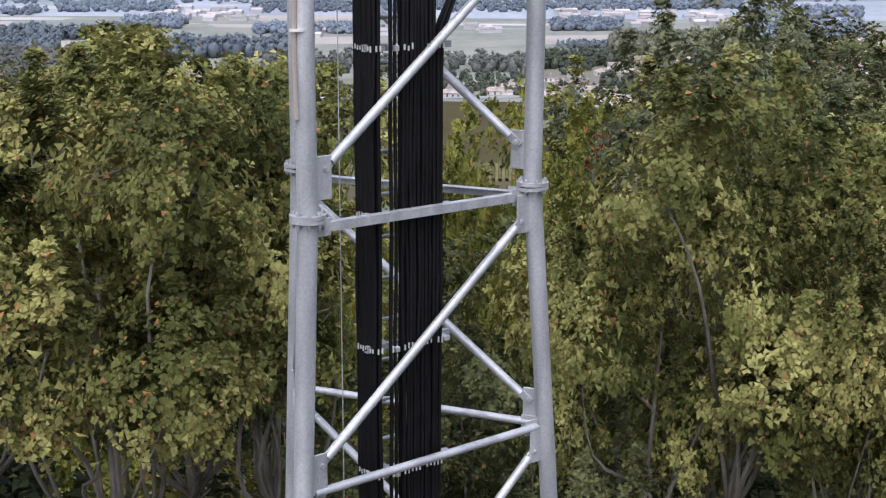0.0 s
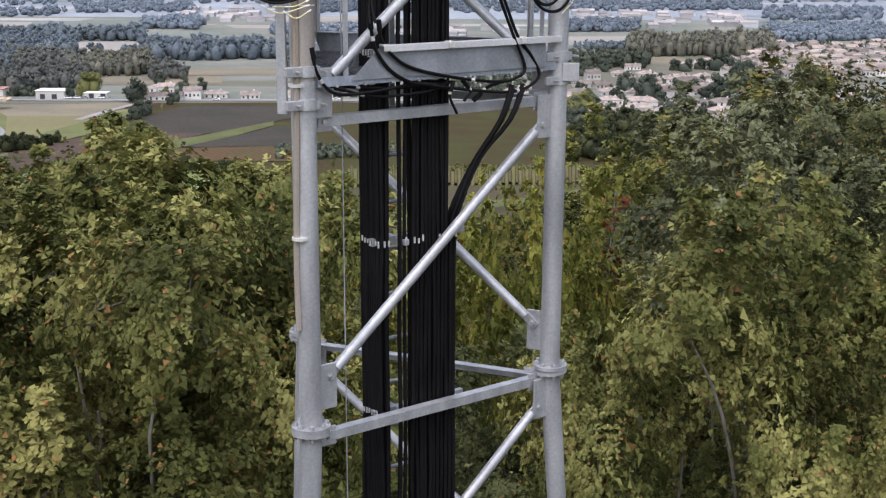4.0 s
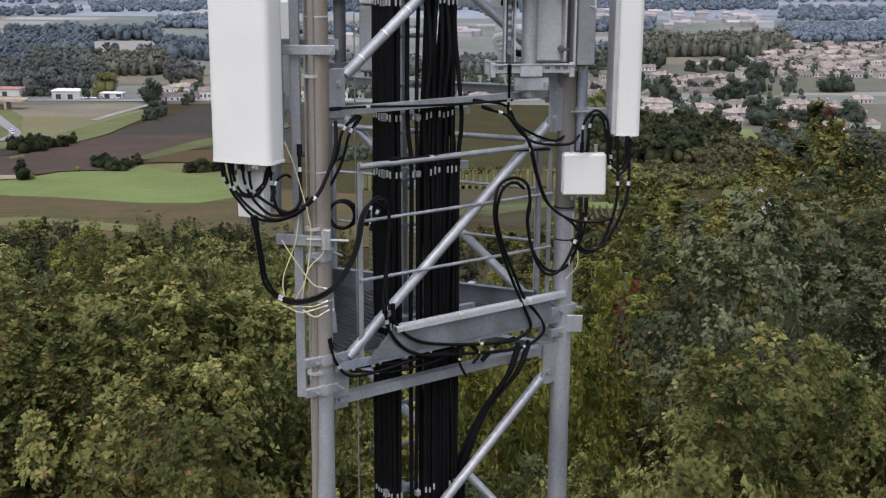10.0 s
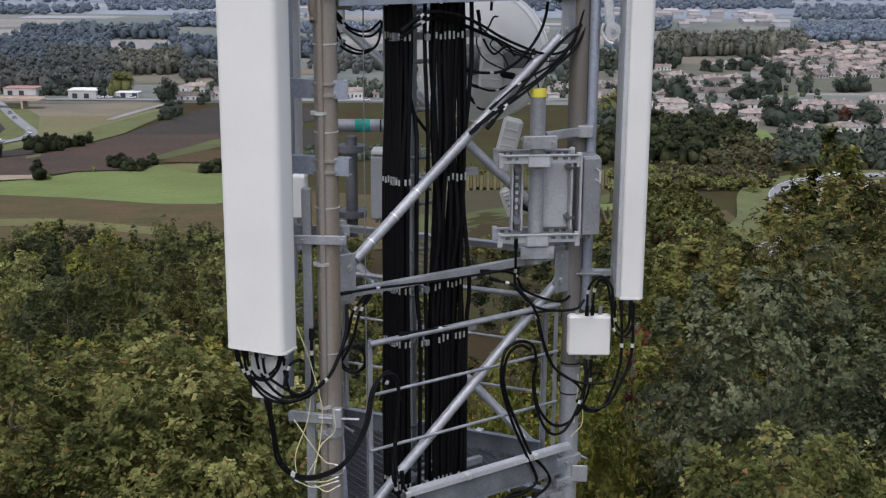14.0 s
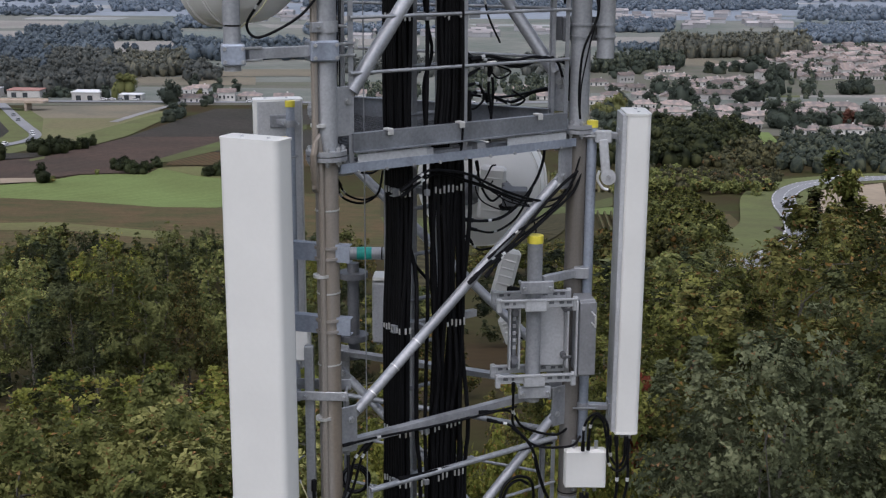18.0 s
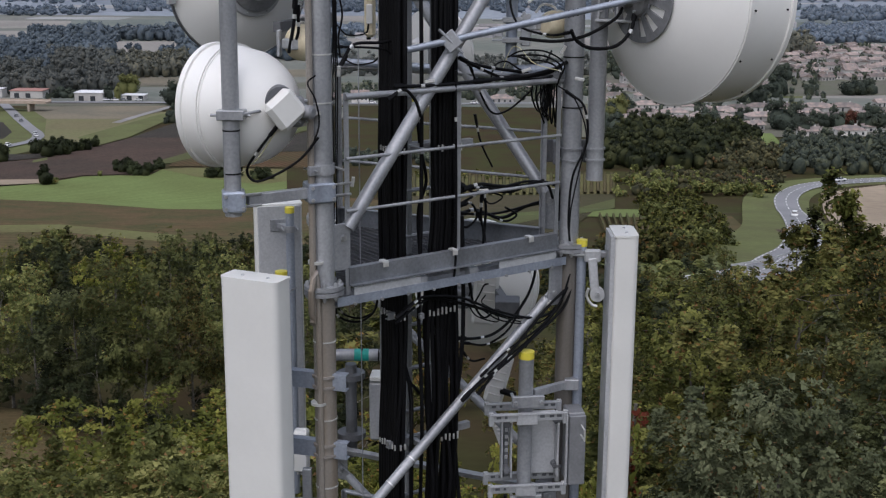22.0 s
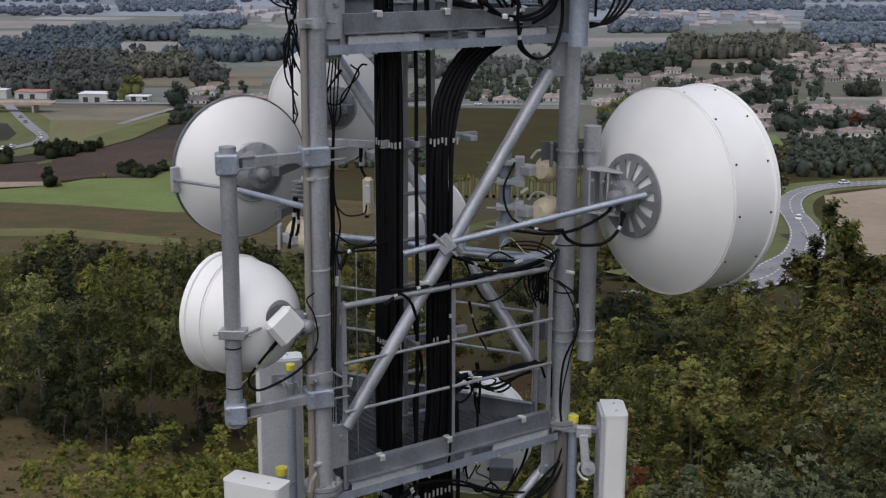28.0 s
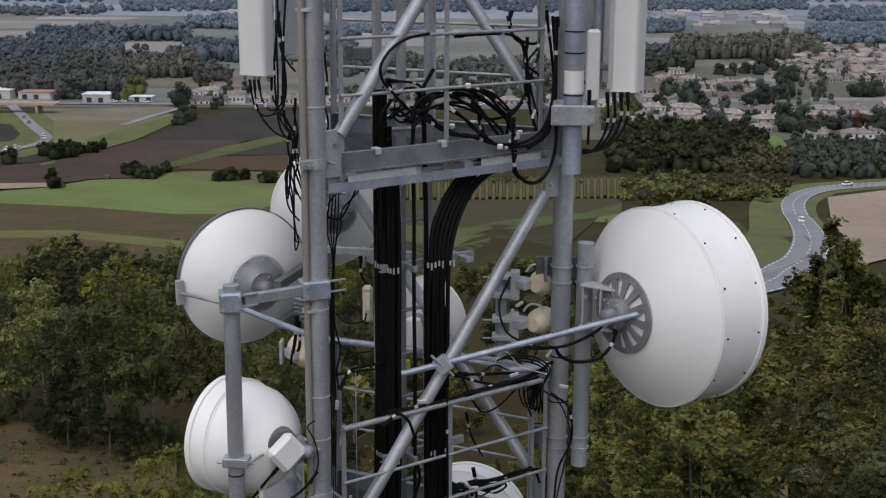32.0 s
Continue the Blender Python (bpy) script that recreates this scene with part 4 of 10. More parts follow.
# Unseen oaks round the camera, added to block light from the lower crowns.
UNSEEN_AROUND = [(-7.5, 6.0, 15.4), (-5.0, 3.0, 14.6), (-9.5, 1.0, 15.6), (-3.5, -1.0, 14.2), (-6.5, -3.5, 15.0), (0.5, -3.0, 13.8), (4.0, -1.5, 14.2), (6.0, 2.5, 14.8), (8.0, 6.0, 15.4), (9.5, 0.0, 15.6), (3.0, -6.0, 14.6), (-2.5, -7.0, 14.8), (7.0, -5.0, 15.2), (-10.0, -5.0, 15.6), (11.5, 9.0, 15.6), (-11.5, 8.5, 15.6)]
for i, (x, y, top) in enumerate(UNSEEN_AROUND):
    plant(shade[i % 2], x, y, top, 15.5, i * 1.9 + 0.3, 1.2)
for i, (k, x, y, top) in enumerate(BEYOND):
    plant(thin[k], x, y, top, 15.5, i * 1.3 + 0.4, 1.15)
for i, (x, y, top) in enumerate([(-9.3, 33, 10.3), (-12.8, 33, 8.6), (-7.5, 33, 10.6), (-11.5, 30, 9.0), (-4.5, 29, 11.4), (-2.0, 27, 11.8), (1.2, 25, 12.4), (-6.6, 26.3, 12.9), (-8.2, 27.6, 12.2), (0.5, 17.4, 15.9), (1.3, 19.6, 15.5), (-0.4, 18.6, 15.0)]):
    plant(limes[0], x, y, top, 13, i * 2.1, 0.42 if i > 8 else 1.05)
for o in oaks + thin + shade + limes:
    remove(o)
creeper = thing("creeper", (2.75, 23.2, ground_z(2.75, 23.2)), "red autumn creeper climbing a bare stem", "climbing plant")
cz = ground_z(2.75, 23.2)
bm = B()
sweep(bm, curve([(2.75, 23.2, cz - 0.2), (2.95, 23.3, 6), (2.6, 23.2, 11), (2.75, 23.2, 14.6)], 5), 0.035, 6)
part("stem", bm, BARK, creeper)
leaves = new("leaves", leaf_cloud("leaves", [(0.0 + 0.12 * math.sin(k * 2.1), -0.15, 12.6 - cz + 0.26 * k) for k in range(8)], [0.2] * 8, 49, 0.08, RED_LEAF, 7))
leaves.parent = creeper
KINDS = (DARKWOOD, OAK_DARK, OAK_MIX, OLIVE, OAK)
mids = [tree("broadleaved_tree", 11, 3.6, 0.3, 120, 49, 0.19, m_, "green broadleaved tree in a wood on the slope", 71 + k, 0.8, 1) for k, m_ in enumerate(KINDS)]
smalls = [tree("broadleaved_tree", 11, 3.6, 0.3, 70, 35, 0.34, m_, "green broadleaved tree far down the slope", 81 + k, 0.95, 1) for k, m_ in enumerate(KINDS)]
wests = [tree("broadleaved_tree", 18, 5.0, 3.2, 120, 112, 0.18, m_, label, 75 + k, 1.0, 1) for k, (m_, label) in enumerate((
    (DARKWOOD, "large dark round-crowned tree at the clearing"), (OLIVE, "large grey-green broadleaved tree at the clearing"), (OAK_MIX, "browning broadleaved tree at the clearing"),
    (OAK_WEST, "large olive green broadleaved tree at the clearing"), (LIME, "yellowing broadleaved tree at the clearing")))]
poplar = tree("poplar_tree", 14, 1.0, 1.5, 150, 84, 0.11, OAK_DARK, "slender dark poplar tree with thin foliage", 91, 0.42, 3)
rt = random.Random(5)


def grove(set_, count, spot, wide, mix=(0, 0, 1, 1, 2, 2, 3)):
    """Trees that get lower down the slope, where the wood thins to bushes."""
    for i in range(count):
        x, y = spot()
        h = rt.uniform(0.68, 1.06) * float(np.interp(y, (60, 120, 150, 190, 230), (12.5, 14.0, 13.0, 10.5, 9.0)) if x < -11 else np.interp(y, (60, 75, 90, 120, 150, 180, 210), (11.5, 10.3, 9.2, 7.4, 5.8, 4.0, 2.8)))
        plant(set_[rt.choice(mix)], x, y, ground_z(x, y) + h, 11, rt.random() * 6, rt.uniform(*wide))


def strip(y0, y1, f0, f1):
    y = rt.uniform(y0, y1)
    return rt.uniform(f0, f1) * y, y


WEST = [
    (1, -41.0, 128.0, 20.5, 1.05), (3, -37.0, 124.0, 20.0, 0.95), (0, -45.5, 127.5, 17.0, 1.15), (1, -52.0, 133.0, 19.0, 1.1), (2, -34.0, 131.0, 18.0, 0.9),
    (3, -58.5, 141.0, 18.5, 1.1), (4, -64.5, 146.0, 17.0, 1.0), (0, -41.5, 122.0, 13.5, 0.9), (0, -48.5, 130.0, 12.5, 1.0),
    (1, -30.0, 136.0, 19.0, 1.0), (2, -24.5, 122.0, 17.0, 0.9), (3, -19.5, 117.0, 16.5, 1.0), (1, -27.0, 150.0, 16.0, 1.0), (3, -22.0, 138.0, 15.5, 1.0), (0, -17.0, 132.0, 15.0, 1.0),
    (0, -57.0, 166.0, 18.5, 0.9), (4, -52.0, 161.0, 19.0, 1.0), (3, -46.0, 165.0, 19.5, 1.0), (0, -40.5, 168.0, 19.0, 0.8), (0, -66.5, 171.0, 15.5, 0.9),
    (4, -75.0, 180.0, 14.5, 0.8), (1, -36.0, 158.0, 18.0, 1.0), (3, -31.0, 172.0, 16.5, 1.0), (0, -36.5, 184.0, 16.0, 0.9), (2, -70.0, 160.0, 13.0, 0.9),
    (0, -50.0, 182.0, 16.0, 0.9), (4, -27.0, 190.0, 14.0, 0.9), (1, -60.0, 153.0, 14.0, 1.0), (0, -21.0, 166.0, 14.0, 0.9), (2, -24.0, 205.0, 12.0, 0.9),
]
for i, (k, x, y, h, w) in enumerate(WEST):
    plant(wests[k], x, y, ground_z(x, y) + h, 18, i * 2.3, w)
# Bushes added to hide the trunks; their dark leaves carry the shade there.
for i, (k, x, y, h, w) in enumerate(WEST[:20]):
    plant(mids[0], x + 1.5 * math.sin(i * 2.1), y - 1.0 + 1.5 * math.cos(i * 1.7), ground_z(x, y) + 4.5 + (i % 3), 11, i * 1.1, 1.3, "added undergrowth below taller trees, shade put into its leaf colour")
grove(smalls, 56, lambda: (rt.uniform(-104, -30), rt.uniform(185, 244)), (1.1, 1.5), (0, 1, 2, 3, 3))
grove(mids, 26, lambda: (rt.uniform(-10, 34), rt.uniform(52, 110)), (1.0, 1.35))
for i in range(14):
    x = rt.uniform(-62, -36)
    y = 137 + (x + 60) * -0.55 + rt.uniform(-5, 1)
    plant(mids[rt.choice((0, 1, 2))], x, y, ground_z(x, y) + rt.uniform(1.6, 3.2), 11, rt.random() * 6, rt.uniform(1.3, 1.9), "low bush at the edge of the clearing")
grove(smalls, 30, lambda: strip(122, 200, -0.08, 0.2), (1.2, 1.8), (0, 1, 2, 2, 3, 3))
for i, (x, y, top) in enumerate([(14.5, 84, 1.2), (16.0, 88, 0.5), (17.6, 90, -0.4), (13.2, 80, 2.2), (19.4, 92, -1.9), (18.6, 86, -0.6)]):
    plant(mids[(3, 2, 1)[i % 3]], x, y, top, 11, i * 1.9, 1.15)
for x_, y_, t_ in ((11.7, 47.0, 13.4), (12.9, 47.0, 14.9), (13.5, 46.6, 13.6), (12.5, 48.2, 12.2), (13.3, 48.0, 12.8)):
    plant(poplar, x_, y_, t_, 14, x_, 1.0)
for o in mids + smalls + wests + [poplar]:
    remove(o)



def far_wood(name, region, count, height, mat, label, seed, leaf=1.5, per=42):
    """Woods far off: uneven leafy crowns over dense lumps of foliage, joined."""
    rnd = random.Random(seed)
    g = np.random.default_rng(seed)
    cs, rs = [], []
    for _ in range(count):
        u, v = rnd.random(), rnd.random()
        c = [Vector((x, y, 0)) for x, y in region]
        p = (c[0] * (1 - u) + c[1] * u) * (1 - v) + (c[3] * (1 - u) + c[2] * u) * v
        span = min((c[1] - c[0]).length, (c[3] - c[0]).length)
        p += Vector((rnd.gauss(0, 0.09), rnd.gauss(0, 0.07), 0)) * min(span, 60)
        swell = noise.noise((p.x * 0.045, p.y * 0.045, seed * 3.1))
        h = height * rnd.uniform(0.75, 1.08) * (1 + 0.45 * swell)
        z = ground_z(p.x, p.y)
        w = h * 0.42
        for _k in range(4):
            f = rnd.uniform(0.2, 0.8)
            cs.append((p.x + rnd.gauss(0, 0.45) * w, p.y + rnd.gauss(0, 0.45) * w, z + h * f))
            rs.append(w * rnd.uniform(0.5, 0.8) * (1.15 - 0.6 * f))
    me = leaf_cloud(name, cs, rs, per, leaf * 1.1, mat, seed, heart=(cs, [r * 0.55 for r in rs]))
    return tagged(new(name, me), label, "wood", kind="stuff")


def crown_pieces(spots, g, rnd, flecks=30, small_leaf=0.26):
    """Crowns of a few uneven masses under a coat of leaf sprays; spots: x, y, z, height, half width."""
    big, big_r, small, small_r = [], [], [], []
    for x, y, z, h, w in spots:
        big.append((x, y, z + h * 0.34))
        big_r.append(w * 0.8)
        for _ in range(8):
            a, e = rnd.uniform(0, 6.283), rnd.uniform(-0.8, 1.0)
            q = math.sqrt(1 - e * e) * rnd.uniform(0.5, 0.85)
            small.append((x + math.cos(a) * w * q, y + math.sin(a) * w * q, z + h * (0.55 + 0.36 * e)))
            small_r.append(w * rnd.uniform(0.24, 0.44))
    tall = float(np.mean([s[3] * 0.46 / (s[4] * 0.8) for s in spots]))
    v0 = lumps(big, big_r, g, False, 0.25, tall)
    v1 = lumps(small, np.array(small_r) * 0.78, g, False, 0.3)
    c = np.repeat(np.array(small), flecks, axis=0)
    r = np.repeat(np.array(small_r), flecks)
    n = len(c)
    d = g.normal(size=(n, 3)) + np.array([0, 0, 0.15])
    d /= np.linalg.norm(d, axis=1)[:, None]
    p = c + d * (r * g.uniform(0.7, 1.25, n))[:, None]
    s = (r * small_leaf * g.uniform(0.6, 1.4, n))[:, None]
    face = d + g.normal(size=(n, 3)) * 0.5
    a = np.cross(face, g.normal(size=(n, 3)))
    a /= np.linalg.norm(a, axis=1)[:, None]
    b = np.cross(face, a)
    b /= np.linalg.norm(b, axis=1)[:, None]
    v2 = np.stack([p + a * s, p - a * s * 0.6 + b * s, p - a * s * 0.6 - b * s], axis=1).reshape(-1, 3)
    return [v0, v1, (v2, np.arange(n * 3).reshape(-1, 3))]


def woodland(corners, count, height, mat, label, seed, wide=0.45):
    """A wood far off, of rounded crowns that stand close, as one mesh."""
    rnd, g = random.Random(seed), np.random.default_rng(seed)
    xs, ys = [c[0] for c in corners], [c[1] for c in corners]
    count, wide, got = int(count * 1.2), wide * 0.9, []
    while len(got) < count:
        best, gap = None, -1.0
        for _ in range(6):
            x, y = rnd.uniform(min(xs), max(xs)), rnd.uniform(min(ys), max(ys))
            if inside(x, y, corners):
                near = min([(x - q[0]) ** 2 + (y - q[1]) ** 2 for q in got] or [1e9])
                if near > gap:
                    best, gap = (x, y), near
        if best:
            x, y = best[0] + rnd.gauss(0, 3.0), best[1] + rnd.gauss(0, 4.0)
            h = height * rnd.uniform(0.78, 1.12) * (1 + 0.3 * noise.noise((x * 0.03, y * 0.03, seed)))
            got.append((x, y, ground_z(x, y), h, h * wide * rnd.uniform(0.75, 1.15)))
    me = triangles("wood", crown_pieces(got, g, rnd, 12, 0.3), mat, 2)
    tagged(new("wood", me), label, "wood", kind="stuff")


LONE = {}


def lone_tree(x, y, height, mat, wide, label):
    """A single tree or bush in the distance: a short trunk under a rounded crown."""
    key = (mat.name, wide)
    if key not in LONE:
        seed = 700 + len(LONE)
        ob = thing("tree", (0, 0, 0), label, "tree")
        part("trunk", rod(B(), (0, 0, -0.1), (0, 0, 0.5), 0.025, 0.014, 7), BARK, ob)
        cr = new("crown", triangles("crown", crown_pieces([(0, 0, 0, 1.0, wide)], np.random.default_rng(seed), random.Random(seed), 110, 0.2), mat, 2))
        cr.parent = ob
        LONE[key] = ob
    turn = (x * 7.3 + y * 3.1) % 6.283
    ob = copy_thing(LONE[key], Matrix())
    ob.matrix_basis = Matrix.Translation((x, y, ground_z(x, y))) @ Matrix.Rotation(turn, 4, 'Z') @ Matrix.Diagonal((height, height, height, 1))
    ob["label"] = label


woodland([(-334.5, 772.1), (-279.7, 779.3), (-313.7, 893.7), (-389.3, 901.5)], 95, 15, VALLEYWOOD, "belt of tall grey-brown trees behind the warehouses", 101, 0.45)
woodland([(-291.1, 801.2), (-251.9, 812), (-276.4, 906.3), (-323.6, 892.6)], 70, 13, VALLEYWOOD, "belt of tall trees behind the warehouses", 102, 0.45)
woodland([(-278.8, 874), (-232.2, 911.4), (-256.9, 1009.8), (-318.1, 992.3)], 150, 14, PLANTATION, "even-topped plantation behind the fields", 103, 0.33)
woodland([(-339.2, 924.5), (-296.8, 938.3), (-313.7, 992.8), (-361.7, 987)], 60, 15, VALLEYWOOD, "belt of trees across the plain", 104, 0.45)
woodland([(-396.2, 917.8), (-340.2, 933.2), (-363, 996.8), (-426.4, 989.1)], 80, 17, HAZEWOOD, "dark bluish wood across the plain", 105, 0.45)
woodland([(-439, 1018.7), (-335.2, 1064.9), (-357, 1135.2), (-473.8, 1100.9)], 130, 16, HAZEWOOD, "dark bluish wood across the plain", 106, 0.4)
woodland([(-474.2, 1236.1), (-324, 1254.5), (-348.9, 1317.2), (-489.2, 1299.5)], 120, 14, HAZEWOOD, "long dark haze-blue belt of trees", 107, 0.45)
woodland([(-266.5, 1029.4), (-137.6, 1056.1), (-148.1, 1136.8), (-286.2, 1106.6)], 110, 17, HAZEWOOD, "dark bluish wood across the plain", 108, 0.45)
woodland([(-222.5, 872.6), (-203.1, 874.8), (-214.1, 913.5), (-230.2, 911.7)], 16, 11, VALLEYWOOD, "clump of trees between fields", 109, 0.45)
woodland([(-365.9, 1431.7), (-305.8, 1421.8), (-325.3, 1513.4), (-384.5, 1505.3)], 54, 11.5, FARWOOD, "far haze-blue copse", 110, 0.85)
woodland([(-211.8, 1350.1), (-80.8, 1366.7), (-84.8, 1432.9), (-222, 1415.1)], 105, 9.4, FARWOOD, "far haze-blue belt of trees", 111, 0.85)
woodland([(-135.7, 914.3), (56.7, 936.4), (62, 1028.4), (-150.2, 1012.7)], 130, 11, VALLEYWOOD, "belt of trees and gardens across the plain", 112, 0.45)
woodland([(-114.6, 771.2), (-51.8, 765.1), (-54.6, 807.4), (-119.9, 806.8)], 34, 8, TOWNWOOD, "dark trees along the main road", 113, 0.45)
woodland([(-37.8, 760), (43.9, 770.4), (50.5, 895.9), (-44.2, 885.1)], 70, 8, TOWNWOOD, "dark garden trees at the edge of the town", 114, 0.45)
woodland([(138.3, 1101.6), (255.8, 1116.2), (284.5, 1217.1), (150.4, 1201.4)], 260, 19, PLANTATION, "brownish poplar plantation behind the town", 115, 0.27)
woodland([(95.5, 1168.3), (152.3, 1175.7), (158.8, 1226.8), (99.5, 1219.9)], 36, 8, HAZEWOOD, "low haze-blue trees before the plantation", 116, 0.45)
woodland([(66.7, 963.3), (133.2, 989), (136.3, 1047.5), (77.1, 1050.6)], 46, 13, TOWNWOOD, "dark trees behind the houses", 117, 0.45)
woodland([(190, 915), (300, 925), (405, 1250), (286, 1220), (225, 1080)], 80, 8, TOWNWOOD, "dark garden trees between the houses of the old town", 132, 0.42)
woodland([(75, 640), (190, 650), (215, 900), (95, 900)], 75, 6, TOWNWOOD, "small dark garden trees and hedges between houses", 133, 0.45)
woodland([(109.3, 1423.7), (181.4, 1433), (195, 1543.8), (117.3, 1533.4)], 90, 10.1, FARWOOD, "far haze-blue wood", 118, 0.85)
woodland([(295.7, 1295.4), (414.8, 1323.6), (470.3, 1505.1), (334.4, 1469.8)], 165, 10.8, FARWOOD, "far haze-blue wood behind the old town", 119, 0.85)
woodland([(115.8, 1835.9), (415.8, 1909.2), (450.6, 2072.2), (125.1, 1987.8)], 135, 10.1, FARWOOD, "far haze-blue belt of trees", 120, 0.85)
woodland([(374.7, 1651), (521.1, 1671.1), (584.2, 1877.5), (419.6, 1853.3)], 90, 11.5, FARWOOD, "far haze-blue wood", 121, 0.85)
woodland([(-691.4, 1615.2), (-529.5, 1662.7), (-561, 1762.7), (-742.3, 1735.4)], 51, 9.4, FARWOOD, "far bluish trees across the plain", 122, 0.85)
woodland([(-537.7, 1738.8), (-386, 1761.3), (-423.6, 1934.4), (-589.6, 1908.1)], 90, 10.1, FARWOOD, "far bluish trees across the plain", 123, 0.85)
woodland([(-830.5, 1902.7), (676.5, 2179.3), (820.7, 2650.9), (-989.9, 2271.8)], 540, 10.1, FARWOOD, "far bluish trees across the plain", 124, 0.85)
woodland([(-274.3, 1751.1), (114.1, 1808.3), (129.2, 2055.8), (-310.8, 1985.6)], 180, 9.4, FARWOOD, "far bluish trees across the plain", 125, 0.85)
woodland([(41.1, 478.3), (76.3, 486), (109.1, 563.8), (112.5, 610.8), (55.7, 609.2)], 170, 11, DARKWOOD, "dark wood at the edge of the town", 126, 0.5)
woodland([(77.4, 486.2), (109.6, 486.3), (108.9, 549.9), (89.1, 532.2)], 46, 7, BROWNWOOD, "browning hedge bushes below the town", 127, 0.6)
woodland([(65.6, 415.1), (90.2, 417.9), (96.4, 452.9), (70.8, 449.8)], 50, 5, BROWNWOOD, "browning bushes beside the road", 128, 0.6)
woodland([(43.3, 405.5), (66.6, 415.2), (71.9, 449.8), (47.5, 447)], 30, 5, BROWNWOOD, "browning bushes beside the wood", 129, 0.6)
woodland([(105.5, 476.9), (153.9, 464.9), (188.4, 572.9), (124.4, 565.6)], 110, 9, TOWNWOOD, "grey-green trees beside the winding road", 130, 0.45)
woodland([(-76.1, 480.2), (-32.7, 485.6), (-34.4, 511.6), (-80.1, 505.8)], 30, 5, TOWNWOOD, "dark hedge behind the vines", 131, 0.6)
far_wood("wood", [(40, 405), (82, 405), (92, 450), (45, 455)], 120, 5, OLIVE, "bushy hedges on the slope below the town", 15, 0.9, 35)
far_wood("wood", [(30, 205), (38, 240), (60, 400), (42, 400)], 120, 5, OAK_DARK, "bushes beside the winding road", 16, 0.7, 42)
far_wood("wood", [(28, 205), (36, 215), (50, 330), (40, 345)], 60, 4, OLIVE, "olive bushes between the field and the road", 22, 0.6, 49)
far_wood("wood", [(14, 186), (26, 180), (32, 212), (16, 222)], 50, 5, OAK_MIX, "browning bushes below the wood", 23, 0.55, 49)
far_wood("shrub", [(-95, 185), (-22, 190), (-40, 230), (-110, 230)], 26, 2.2, OAK_MIX, "low shrubs scattered on the dry field", 31, 0.4, 28)
far_wood("shrub", [(-60, 86), (-28, 86), (-36, 122), (-62, 134)], 70, 0.9, OLIVE, "tufts of weeds in the clearing", 32, 0.2, 28)
far_wood("shrub", [(-60, 86), (-26, 86), (-38, 124), (-62, 136)], 620, 0.55, DRYGRASS, "tufts of dry ochre grass in the clearing", 35, 0.18, 21)
far_wood("hedge", [(-34, 440), (24, 440), (24, 448), (-34, 448)], 26, 2.6, OLIVE, "low olive hedge between vine plots", 34, 0.5, 35)
lone_tree(-194.8, 726.7, 14, TOWNWOOD, 0.55, "large round dark tree beside the main road")
lone_tree(-233.6, 748.8, 11, YELLOWING, 0.22, "slender yellow-green tree beside the warehouse")
lone_tree(-240.3, 784.6, 14, YELLOWING, 0.36, "tall yellowing tree behind the warehouse")
lone_tree(-235.4, 785.2, 14, YELLOWING, 0.36, "tall yellowing tree behind the warehouse")
lone_tree(-238.9, 748.1, 9, TOWNWOOD, 0.45, "dark tree beside the warehouse")
lone_tree(-273.8, 757.8, 6, TOWNWOOD, 0.6, "dark garden tree beside a warehouse")
lone_tree(-270.1, 758.3, 7, TOWNWOOD, 0.6, "dark garden tree beside a warehouse")
lone_tree(-265.4, 758.9, 6, TOWNWOOD, 0.6, "dark garden tree beside a warehouse")
lone_tree(-276.4, 750.4, 4, TOWNWOOD, 0.6, "dark garden tree beside a warehouse")
lone_tree(-173, 637.4, 5, TOWNWOOD, 0.5, "dark bush beside the lane")
lone_tree(-170.1, 637.7, 9, TOWNWOOD, 0.5, "dark bush beside the lane")
lone_tree(-171.2, 653.1, 8, TOWNWOOD, 0.5, "dark bush beside the lane")
lone_tree(-170.9, 663.9, 7, TOWNWOOD, 0.5, "dark bush beside the lane")
lone_tree(-173.4, 632.3, 3, TOWNWOOD, 0.5, "dark bush beside the lane")
lone_tree(-171.8, 716.8, 6, TOWNWOOD, 0.5, "garden tree beside the road")
lone_tree(-171.5, 729.7, 7, TOWNWOOD, 0.5, "garden tree beside the road")
lone_tree(-182.4, 800, 9, TOWNWOOD, 0.5, "garden tree beside the road")
lone_tree(-173, 807.5, 8, TOWNWOOD, 0.5, "garden tree beside the road")
lone_tree(-185.3, 762.1, 6, TOWNWOOD, 0.5, "garden tree beside the road")
lone_tree(-203.9, 824.2, 9, TOWNWOOD, 0.5, "garden tree beside the road")
lone_tree(-183.7, 755.3, 6, YELLOWING, 0.5, "yellowing garden tree beside the road")
lone_tree(-193.5, 507.2, 6, DARKWOOD, 0.55, "dark hedge bush between fields")
lone_tree(-192.6, 511.4, 5, DARKWOOD, 0.55, "dark hedge bush between fields")
lone_tree(-185, 496.3, 7, DARKWOOD, 0.55, "dark hedge bush between fields")
lone_tree(-185.7, 504.1, 6, DARKWOOD, 0.55, "dark hedge bush between fields")
lone_tree(-181.9, 502.6, 6, DARKWOOD, 0.55, "dark hedge bush between fields")
lone_tree(-179.8, 504.8, 6, DARKWOOD, 0.55, "dark hedge bush between fields")
lone_tree(-181.7, 517, 5, DARKWOOD, 0.55, "dark hedge bush between fields")
lone_tree(-179.1, 519.5, 5, DARKWOOD, 0.55, "dark hedge bush between fields")
lone_tree(-177, 521.9, 5, DARKWOOD, 0.55, "dark hedge bush between fields")
